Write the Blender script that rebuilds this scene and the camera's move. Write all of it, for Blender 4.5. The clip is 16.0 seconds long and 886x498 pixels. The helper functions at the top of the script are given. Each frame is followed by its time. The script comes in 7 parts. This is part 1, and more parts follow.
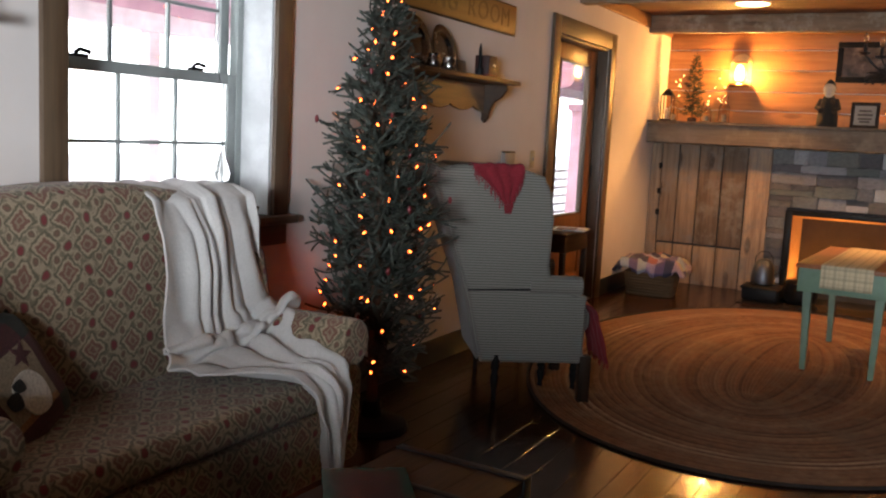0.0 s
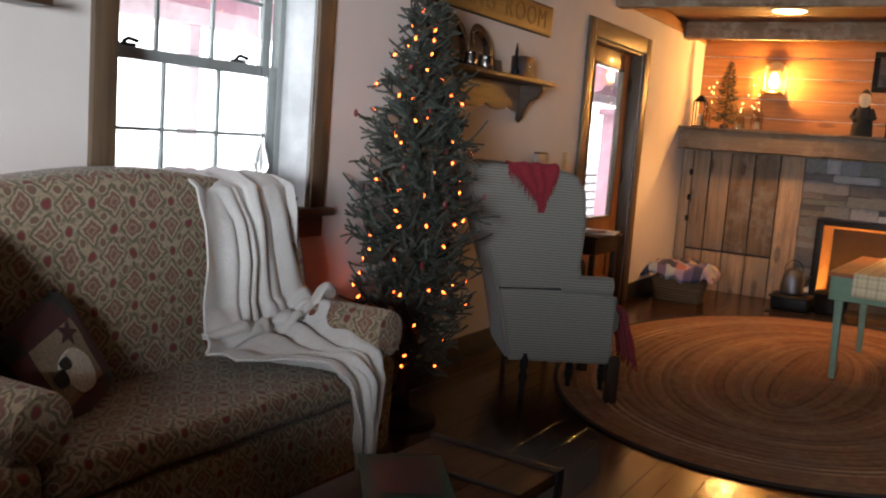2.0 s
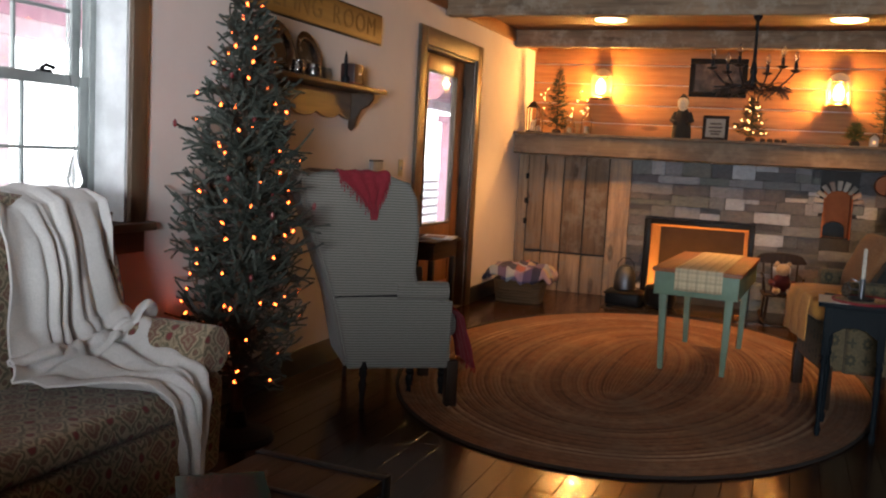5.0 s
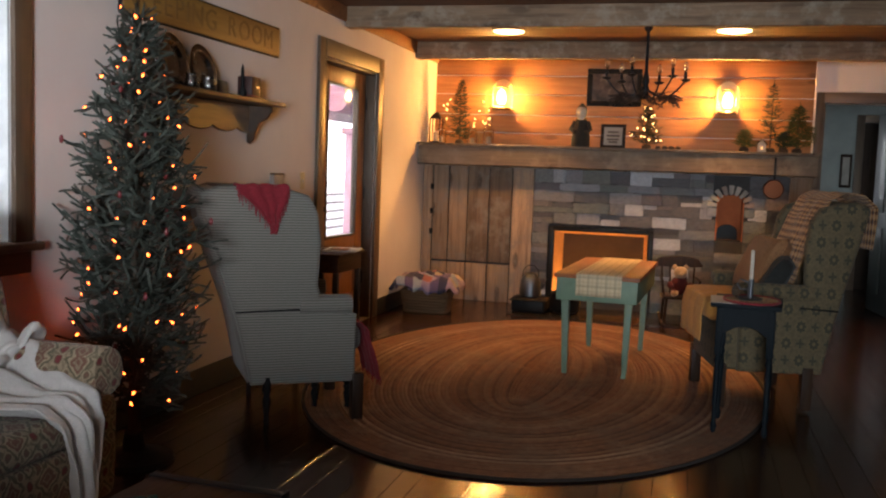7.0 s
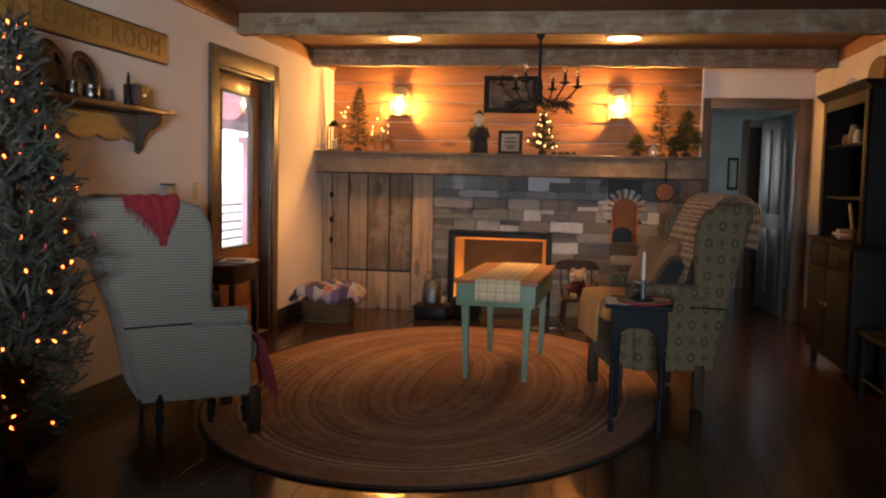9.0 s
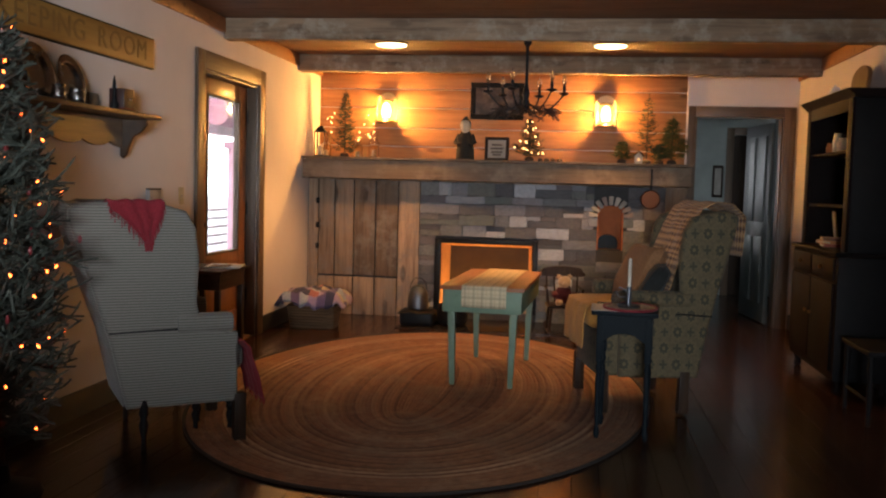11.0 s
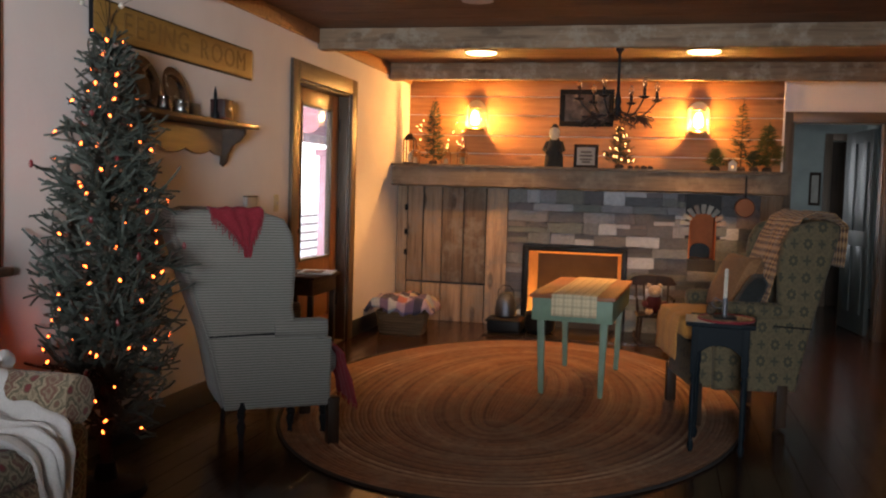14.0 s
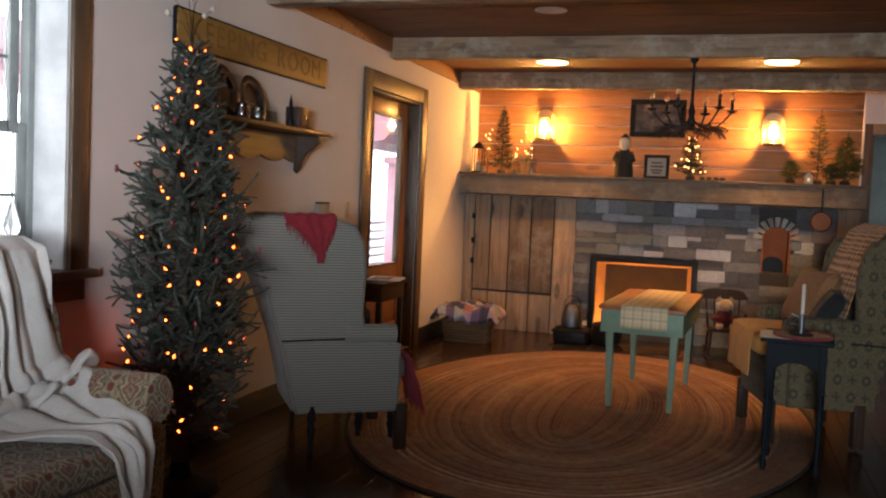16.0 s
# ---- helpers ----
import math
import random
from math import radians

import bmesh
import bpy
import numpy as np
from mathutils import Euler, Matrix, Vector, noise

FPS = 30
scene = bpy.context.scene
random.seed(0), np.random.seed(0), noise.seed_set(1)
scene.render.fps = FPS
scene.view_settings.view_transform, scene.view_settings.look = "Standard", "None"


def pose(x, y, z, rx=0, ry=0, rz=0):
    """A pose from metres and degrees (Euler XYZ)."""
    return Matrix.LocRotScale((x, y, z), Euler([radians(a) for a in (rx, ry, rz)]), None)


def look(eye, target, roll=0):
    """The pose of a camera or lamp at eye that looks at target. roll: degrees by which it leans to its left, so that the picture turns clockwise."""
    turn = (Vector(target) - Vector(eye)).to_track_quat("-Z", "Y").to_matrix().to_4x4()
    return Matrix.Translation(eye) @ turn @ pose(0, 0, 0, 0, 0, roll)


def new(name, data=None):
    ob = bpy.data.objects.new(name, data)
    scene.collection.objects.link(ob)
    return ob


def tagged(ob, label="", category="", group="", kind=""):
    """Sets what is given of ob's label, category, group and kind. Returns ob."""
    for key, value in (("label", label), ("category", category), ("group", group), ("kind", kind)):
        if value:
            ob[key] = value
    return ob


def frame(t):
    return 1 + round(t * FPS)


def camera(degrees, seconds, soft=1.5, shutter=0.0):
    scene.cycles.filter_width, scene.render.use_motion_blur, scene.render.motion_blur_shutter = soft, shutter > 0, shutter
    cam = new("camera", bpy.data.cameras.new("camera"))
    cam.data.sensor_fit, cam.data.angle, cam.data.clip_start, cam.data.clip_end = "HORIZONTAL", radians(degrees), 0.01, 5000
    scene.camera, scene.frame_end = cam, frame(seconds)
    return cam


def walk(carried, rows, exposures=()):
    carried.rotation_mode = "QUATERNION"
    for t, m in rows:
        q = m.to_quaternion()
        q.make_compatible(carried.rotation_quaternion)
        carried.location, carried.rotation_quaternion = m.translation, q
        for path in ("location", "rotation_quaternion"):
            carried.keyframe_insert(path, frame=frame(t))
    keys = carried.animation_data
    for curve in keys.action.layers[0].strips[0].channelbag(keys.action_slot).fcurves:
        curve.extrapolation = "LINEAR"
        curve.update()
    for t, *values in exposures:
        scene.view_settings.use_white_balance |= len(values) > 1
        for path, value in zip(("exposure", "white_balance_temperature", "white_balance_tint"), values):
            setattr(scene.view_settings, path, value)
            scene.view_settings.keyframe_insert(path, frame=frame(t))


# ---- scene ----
cam = camera(51.9, 16.0, soft=2.2)
PATH = [
    (0, (0.104, -0.823, 1.31), (-0.834, 0.925, 1.056), 2.9),
    (0.5, (0.093, -0.849, 1.293), (-0.882, 0.882, 1.055), 3.1),
    (1, (0.079, -0.87, 1.285), (-0.94, 0.833, 1.038), 4.2),
    (1.5, (0.07, -0.876, 1.285), (-0.961, 0.818, 1.027), 3.6),
    (2, (0.083, -0.872, 1.28), (-0.9, 0.851, 1.03), 4.3),
    (2.5, (0.093, -0.858, 1.278), (-0.841, 0.891, 1.018), 3.9),
    (3, (0.101, -0.846, 1.271), (-0.767, 0.937, 1.014), 3.2),
    (3.5, (0.119, -0.849, 1.277), (-0.704, 0.957, 1.032), 2.9),
    (4, (0.132, -0.838, 1.276), (-0.651, 0.988, 1.049), 3.4),
    (6.5, (0.197, -0.81, 1.285), (-0.362, 1.101, 1.092), 1.9),
    (7, (0.204, -0.809, 1.281), (-0.309, 1.116, 1.104), 2.1),
    (7.5, (0.211, -0.801, 1.288), (-0.255, 1.137, 1.122), 1.7),
    (8, (0.223, -0.794, 1.286), (-0.199, 1.154, 1.12), 1.6),
    (8.5, (0.232, -0.784, 1.285), (-0.141, 1.174, 1.124), 1.5),
    (9, (0.239, -0.776, 1.279), (-0.072, 1.194, 1.125), 1.3),
    (11.5, (0.233, -0.781, 1.279), (-0.047, 1.194, 1.141), 1.6),
    (12, (0.233, -0.783, 1.277), (-0.07, 1.19, 1.14), 1.3),
    (12.5, (0.228, -0.783, 1.28), (-0.095, 1.186, 1.142), 1.3),
    (13, (0.215, -0.783, 1.284), (-0.145, 1.179, 1.149), 1.2),
    (13.5, (0.205, -0.79, 1.29), (-0.206, 1.163, 1.154), 1.5),
    (14, (0.194, -0.799, 1.29), (-0.266, 1.143, 1.158), 1.7),
    (14.5, (0.185, -0.799, 1.292), (-0.312, 1.134, 1.166), 1.9),
    (15, (0.171, -0.808, 1.29), (-0.357, 1.117, 1.17), 2.4),
    (15.5, (0.166, -0.81, 1.285), (-0.398, 1.105, 1.169), 2.5),
    (16, (0.16, -0.816, 1.292), (-0.434, 1.09, 1.173), 2.5),
]
walk(cam, [(t, look(eye, target, roll)) for t, eye, target, roll in PATH])

# ---- world and light ----
XL, XR, YB, YF, ZC = -2.335, 2.30, 8.25, -3.4, 2.45
world = bpy.data.worlds.new("overcast_sky")
scene.world = world
world.use_nodes = True
wn = world.node_tree
sky = wn.nodes.new("ShaderNodeTexSky")
sky.sky_type, sky.sun_disc = "NISHITA", False
sky.sun_elevation, sky.sun_rotation = radians(32), radians(200)
wn.links.new(sky.outputs[0], wn.nodes["Background"].inputs[0])
wn.nodes["Background"].inputs[1].default_value = 0.15
scene.view_settings.exposure = 0.0


def lamp(name, kind, m, energy, colour, **more):
    data = bpy.data.lights.new(name, kind)
    data.energy, data.color = energy, colour
    for key, value in more.items():
        if key == "size":
            data.shape = "RECTANGLE"
            data.size, data.size_y = value
        elif key == "radius":
            data.shadow_soft_size = value
        elif key == "spot":
            data.spot_size, data.spot_blend = radians(value), 0.6
        elif key == "angle":
            data.angle = radians(value)
    ob = new(name, data)
    ob.matrix_world = m
    return ob


DAY, WARM, FIRE = (0.86, 0.93, 1.0), (1.0, 0.46, 0.11), (1.0, 0.38, 0.07)
lamp("sun", "SUN", look((0, 0, 20), (-7, 10, 0)), 2.6, (1, 0.97, 0.92), angle=12)
# daylight in the openings of the window behind and in the hall
lamp("south_daylight", "AREA", look((0.42, YF - 0.08, 1.29), (-0.9, 3.0, 1.05)), 365, DAY, size=(1.0, 0.85))
lamp("hall_daylight", "AREA", look((1.09, 10.3, 1.5), (2.4, 9.6, 1.2)), 1.6, DAY, size=(0.6, 1.2))
# electric light: wall sconces, recessed ceiling lights, the fire
for x in (-1.64, 0.505):
    lamp("sconce_light", "POINT", pose(x, YB - 0.155, 1.985), 88, WARM, radius=0.03)
for x in (-1.30, 0.48):
    lamp("ceiling_light", "SPOT", pose(x, 6.78, ZC - 0.09), 138, (1.0, 0.46, 0.14), radius=0.05, spot=101)
lamp("fire_light", "AREA", look((-0.575, 8.03, 0.11), (-0.575, 7.98, 0.6)), 11, FIRE, size=(0.7, 0.12))

# ---- materials ----


class Nodes:
    """A node material under construction."""

    def __init__(self, name):
        self.m = bpy.data.materials.new(name)
        self.m.use_nodes = True
        self.t = self.m.node_tree
        self.b = self.t.nodes["Principled BSDF"]

    def add(self, kind, **props):
        n = self.t.nodes.new(kind)
        for k, v in props.items():
            if k in ("operation", "blend_type", "data_type", "wave_type", "bands_direction", "feature", "distance"):
                if k == "operation":
                    n.operation = v
                elif k == "blend_type":
                    n.blend_type = v
                elif k == "data_type":
                    n.data_type = v
                elif k == "wave_type":
                    n.wave_type = v
                elif k == "bands_direction":
                    n.bands_direction = v
                elif k == "feature":
                    n.feature = v
                elif k == "distance":
                    n.distance = v
            else:
                n.inputs[k].default_value = v
        return n

    def link(self, a, b):
        self.t.links.new(a, b)

    def coords(self, scale=(1, 1, 1), rot=(0, 0, 0), jitter=True, kind="Object"):
        tc, mp = self.add("ShaderNodeTexCoord"), self.add("ShaderNodeMapping")
        mp.inputs["Scale"].default_value = scale
        mp.inputs["Rotation"].default_value = rot
        src = tc.outputs[kind]
        if jitter:
            oi, vm = self.add("ShaderNodeObjectInfo"), self.add("ShaderNodeVectorMath", operation="MULTIPLY_ADD")
            cb = self.add("ShaderNodeCombineXYZ")
            for i in range(3):
                self.link(oi.outputs["Random"], cb.inputs[i])
            self.link(cb.outputs[0], vm.inputs[0])
            vm.inputs[1].default_value = (37.1, 21.7, 53.3)
            self.link(src, vm.inputs[2])
            src = vm.outputs[0]
        self.link(src, mp.inputs[0])
        return mp.outputs[0]

    def noise(self, vec, scale, detail=4, rough=0.6):
        n = self.add("ShaderNodeTexNoise", Scale=scale, Detail=detail, Roughness=rough)
        self.link(vec, n.inputs["Vector"])
        return n.outputs["Fac"]

    def ramp(self, fac, stops):
        r = self.add("ShaderNodeValToRGB")
        el = r.color_ramp.elements
        while len(el) < len(stops):
            el.new(0.5)
        for e, (p, c) in zip(el, stops):
            e.position, e.color = p, (*c, 1)
        self.link(fac, r.inputs[0])
        return r.outputs[0]

    def mix(self, fac, a, b, mode="MIX"):
        n = self.add("ShaderNodeMixRGB", blend_type=mode)
        for i, v in enumerate((fac, a, b)):
            if isinstance(v, (int, float)):
                n.inputs[i].default_value = v
            elif isinstance(v, tuple):
                n.inputs[i].default_value = (*v, 1)
            else:
                self.link(v, n.inputs[i])
        return n.outputs[0]

    def math(self, op, a, b=0.0, c=0.0):
        n = self.add("ShaderNodeMath", operation=op)
        for i, v in enumerate((a, b, c)):
            if isinstance(v, (int, float)):
                n.inputs[i].default_value = v
            else:
                self.link(v, n.inputs[i])
        return n.outputs[0]

    def finish(self, colour, rough=0.6, bump=None, strength=0.3, dist=0.01, metal=0.0, sheen=0.0, coat=0.0):
        if isinstance(colour, tuple):
            self.b.inputs["Base Color"].default_value = (*colour, 1)
        else:
            self.link(colour, self.b.inputs["Base Color"])
        if isinstance(rough, (int, float)):
            self.b.inputs["Roughness"].default_value = rough
        else:
            self.link(rough, self.b.inputs["Roughness"])
        self.b.inputs["Metallic"].default_value = metal
        self.b.inputs["Sheen Weight"].default_value = sheen
        self.b.inputs["Coat Weight"].default_value = coat
        if bump is not None:
            n = self.add("ShaderNodeBump", Strength=strength, Distance=dist)
            self.link(bump, n.inputs["Height"])
            self.link(n.outputs[0], self.b.inputs["Normal"])
        return self.m


def tone(c, k):
    return tuple(min(1, max(0, v * k)) for v in c)


def wood(name, light, dark, axis="z", rough=0.55, knots=0.0, worn=None, coat=0.0, vary=0.35):
    """Grained wood along one axis, with broad tone changes, fine grain and some knots."""
    n = Nodes(name)
    s = {"x": (0.9, 14, 14), "y": (14, 0.9, 14), "z": (14, 14, 0.9)}[axis]
    v = n.coords(s)
    w = n.coords((1, 1, 1))
    grain = n.noise(v, 2.2, 6, 0.65)
    fine = n.noise(v, 9, 3, 0.7)
    broad = n.noise(w, 2.3, 3, 0.5)
    col = n.ramp(grain, [(0.3, dark), (0.52, tone(light, 0.8)), (0.72, light)])
    col = n.mix(0.35, col, n.ramp(fine, [(0.35, tone(dark, 0.7)), (0.65, light)]), "MULTIPLY")
    oi = n.add("ShaderNodeObjectInfo")
    k = n.math("MULTIPLY_ADD", oi.outputs["Random"], vary, 1 - vary / 2)
    kk = n.math("MULTIPLY", k, n.math("MULTIPLY_ADD", broad, 0.7, 0.65))
    col = n.mix(1.0, col, kk, "MULTIPLY")
    if knots:
        sk = {"x": (1.6, 5, 5), "y": (5, 1.6, 5), "z": (5, 5, 1.6)}[axis]
        vo = n.add("ShaderNodeTexVoronoi", Scale=1.3)
        n.link(n.coords(sk), vo.inputs["Vector"])
        spot = n.ramp(vo.outputs["Distance"], [(0.0, (1, 1, 1)), (0.13, (0.8, 0.8, 0.8)), (0.20, (0, 0, 0))])
        col = n.mix(n.math("MULTIPLY", spot, knots), col, tone(dark, 0.35))
    if worn:
        col = n.mix(n.ramp(n.noise(w, 5.5, 5, 0.7), [(0.48, (0, 0, 0)), (0.66, (0.85, 0.85, 0.85))]), col, worn)
    rr = n.math("MULTIPLY_ADD", fine, 0.25, rough - 0.12)
    return n.finish(col, rr, grain, 0.35, 0.004, coat=coat)


def painted(name, colour, rough=0.5, wear=None, scale=6.0):
    n = Nodes(name)
    v = n.coords()
    broad = n.noise(v, scale, 5, 0.6)
    col = n.mix(n.ramp(broad, [(0.35, (0, 0, 0)), (0.7, (1, 1, 1))]), tone(colour, 0.8), tone(colour, 1.12))
    if wear:
        col = n.mix(n.ramp(n.noise(v, 17, 6, 0.7), [(0.6, (0, 0, 0)), (0.72, (0.9, 0.9, 0.9))]), col, wear)
    return n.finish(col, rough, n.noise(v, 60, 3), 0.15, 0.003)


def cloth(name, colour, other=None, scale=180.0, rough=0.9, sheen=0.06):
    n = Nodes(name)
    v = n.coords()
    weave = n.noise(v, scale, 2, 0.6)
    broad = n.noise(v, 5, 4, 0.6)
    col = n.mix(n.ramp(weave, [(0.35, (0, 0, 0)), (0.65, (1, 1, 1))]), tone(colour, 0.75), other or tone(colour, 1.15))
    col = n.mix(0.5, col, n.ramp(broad, [(0.3, (0.7, 0.7, 0.7)), (0.7, (1, 1, 1))]), "MULTIPLY")
    return n.finish(col, rough, weave, 0.4, 0.003, sheen=sheen)


def metal(name, colour, rough=0.3, blotch=0.15):
    n = Nodes(name)
    v = n.coords()
    f = n.noise(v, 9, 5, 0.65)
    return n.finish(n.mix(f, tone(colour, 0.75), tone(colour, 1.2)), n.math("MULTIPLY_ADD", f, blotch * 2, rough - blotch), n.noise(v, 40, 2), 0.1, 0.002, metal=1.0)


def glow(name, colour, strength):
    n = Nodes(name)
    n.b.inputs["Base Color"].default_value = (*tone(colour, 0.5), 1)
    n.b.inputs["Emission Color"].default_value = (*colour, 1)
    n.b.inputs["Emission Strength"].default_value = strength
    return n.m


def glass(name, tint=(1, 1, 1), rough=0.0):
    n = Nodes(name)
    n.b.inputs["Base Color"].default_value = (*tint, 1)
    n.b.inputs["Transmission Weight"].default_value = 1.0
    n.b.inputs["Roughness"].default_value = rough
    n.b.inputs["IOR"].default_value = 1.45
    return n.m


def plaster():
    n = Nodes("cream_plaster")
    v = n.coords(jitter=False)
    a, b = n.noise(v, 1.3, 5, 0.6), n.noise(v, 24, 5, 0.65)
    col = n.ramp(a, [(0.3, (0.68, 0.615, 0.585)), (0.7, (0.76, 0.70, 0.67))])
    return n.finish(col, 0.85, b, 0.25, 0.004)


def floor_wood():
    n = Nodes("varnished_floorboard")
    v = n.coords((13, 0.8, 13))
    w = n.coords()
    grain, broad = n.noise(v, 2.0, 6, 0.65), n.noise(w, 1.6, 4)
    col = n.ramp(grain, [(0.3, (0.013, 0.006, 0.0034)), (0.55, (0.035, 0.014, 0.007)), (0.75, (0.066, 0.029, 0.013))])
    oi = n.add("ShaderNodeObjectInfo")
    col = n.mix(1.0, col, n.math("MULTIPLY_ADD", oi.outputs["Random"], 0.6, 0.65), "MULTIPLY")
    rr = n.math("MULTIPLY_ADD", n.noise(w, 7, 5, 0.7), 0.10, 0.17)
    n.b.inputs["Specular IOR Level"].default_value = 0.38
    return n.finish(col, rr, grain, 0.14, 0.003, coat=0.05)


def stone_mat(name="ledge_stone", lo=(0.115, 0.125, 0.145), mid=(0.235, 0.25, 0.285), hi=(0.60, 0.65, 0.73)):
    n = Nodes(name)
    v = n.coords()
    oi = n.add("ShaderNodeObjectInfo")
    base = n.ramp(oi.outputs["Random"], [(0.0, lo), (0.18, tone(mid, 0.7)), (0.36, (mid[0] * 1.0, mid[1] * 0.86, mid[2] * 0.84)), (0.52, (mid[0] * 0.85, mid[1] * 0.95, mid[2] * 0.78)), (0.70, tone(mid, 1.15)), (0.84, tone(mid, 1.5)), (0.9, hi), (1.0, hi)])
    a, b = n.noise(v, 6, 6, 0.7), n.noise(v, 30, 5, 0.7)
    col = n.mix(1.0, base, n.ramp(a, [(0.25, (0.6, 0.6, 0.6)), (0.75, (1.15, 1.12, 1.05))]), "MULTIPLY")
    col = n.mix(0.5, col, n.ramp(b, [(0.3, (0.65, 0.65, 0.65)), (0.7, (1, 1, 1))]), "MULTIPLY")
    return n.finish(col, 0.85, n.math("ADD", a, n.math("MULTIPLY", b, 0.5)), 0.8, 0.02)


def motif_cloth(name, ground, motif, second, pitch, dot=None):
    """Woven upholstery: a half-drop lattice of rounded diamonds with smaller flowers and dots between."""
    n = Nodes(name)
    tc = n.add("ShaderNodeTexCoord")
    sep = n.add("ShaderNodeSeparateXYZ")
    warp = n.add("ShaderNodeTexNoise", Scale=14.0, Detail=2.0)
    n.link(tc.outputs["UV"], warp.inputs["Vector"])
    wadd = n.add("ShaderNodeVectorMath", operation="MULTIPLY_ADD")
    n.link(warp.outputs["Color"], wadd.inputs[0])
    wadd.inputs[1].default_value = (0.034, 0.034, 0)
    n.link(tc.outputs["UV"], wadd.inputs[2])
    n.link(wadd.outputs[0], sep.inputs[0])
    u, v = n.math("MULTIPLY", sep.outputs[0], 1 / pitch), n.math("MULTIPLY", sep.outputs[1], 0.95 / pitch)

    def cell(du, dv):
        a = n.math("ABSOLUTE", n.math("SUBTRACT", n.math("FRACT", n.math("ADD", u, du)), 0.5))
        b = n.math("ABSOLUTE", n.math("SUBTRACT", n.math("FRACT", n.math("ADD", v, dv)), 0.5))
        return a, b

    wob = n.math("MULTIPLY_ADD", n.noise(tc.outputs["UV"], 60, 3), 0.20, -0.10)
    a, b = cell(0, 0)
    c, d = cell(0.5, 0.5)
    dia = n.math("ADD", n.math("MINIMUM", n.math("ADD", a, b), n.math("ADD", c, d)), wob)
    # leafy field, then rings and a core for each medallion
    leaf = n.ramp(n.noise(wadd.outputs[0], 6.5 / pitch, 3, 0.6), [(0.47, (0, 0, 0)), (0.58, (0.8, 0.8, 0.8))])
    col = n.mix(leaf, ground, second)
    col = n.mix(n.ramp(dia, [(0.345, (1, 1, 1)), (0.37, (0, 0, 0))]), col, second)
    col = n.mix(n.ramp(dia, [(0.275, (1, 1, 1)), (0.30, (0, 0, 0))]), col, tone(ground, 1.08))
    col = n.mix(n.ramp(dia, [(0.205, (1, 1, 1)), (0.235, (0, 0, 0))]), col, motif)
    col = n.mix(n.ramp(n.math("ABSOLUTE", n.math("SUBTRACT", dia, 0.10)), [(0.012, (0.8, 0.8, 0.8)), (0.035, (0, 0, 0))]), col, tone(ground, 0.9))
    for du, dv in ((0.5, 0.0), (0.0, 0.5), (0.25, 0.25), (0.75, 0.25), (0.25, 0.75), (0.75, 0.75)):
        e, f = cell(du, dv)
        dd = n.math("ADD", n.math("ADD", n.math("MULTIPLY", e, e), n.math("MULTIPLY", f, f)), n.math("MULTIPLY", wob, 0.04))
        small = dv in (0.25, 0.75)
        k = 0.55 if small else 1.0
        col = n.mix(n.ramp(dd, [(0.014 * k, (1, 1, 1)), (0.018 * k, (0, 0, 0))]), col, tone(ground, 1.2))
        col = n.mix(n.ramp(dd, [(0.010 * k, (1, 1, 1)), (0.013 * k, (0, 0, 0))]), col, second)
        col = n.mix(n.ramp(dd, [(0.005 * k, (1, 1, 1)), (0.008 * k, (0, 0, 0))]), col, motif if small else dot or motif)
    weave = n.noise(tc.outputs["UV"], 420, 2, 0.6)
    col = n.mix(0.5, col, n.ramp(weave, [(0.3, (0.6, 0.6, 0.6)), (0.7, (1.1, 1.1, 1.1))]), "MULTIPLY")
    col = n.mix(0.5, col, n.ramp(n.noise(tc.outputs["UV"], 4, 4), [(0.3, (0.75, 0.75, 0.75)), (0.7, (1, 1, 1))]), "MULTIPLY")
    return n.finish(col, 0.92, weave, 0.35, 0.002, sheen=0.15)


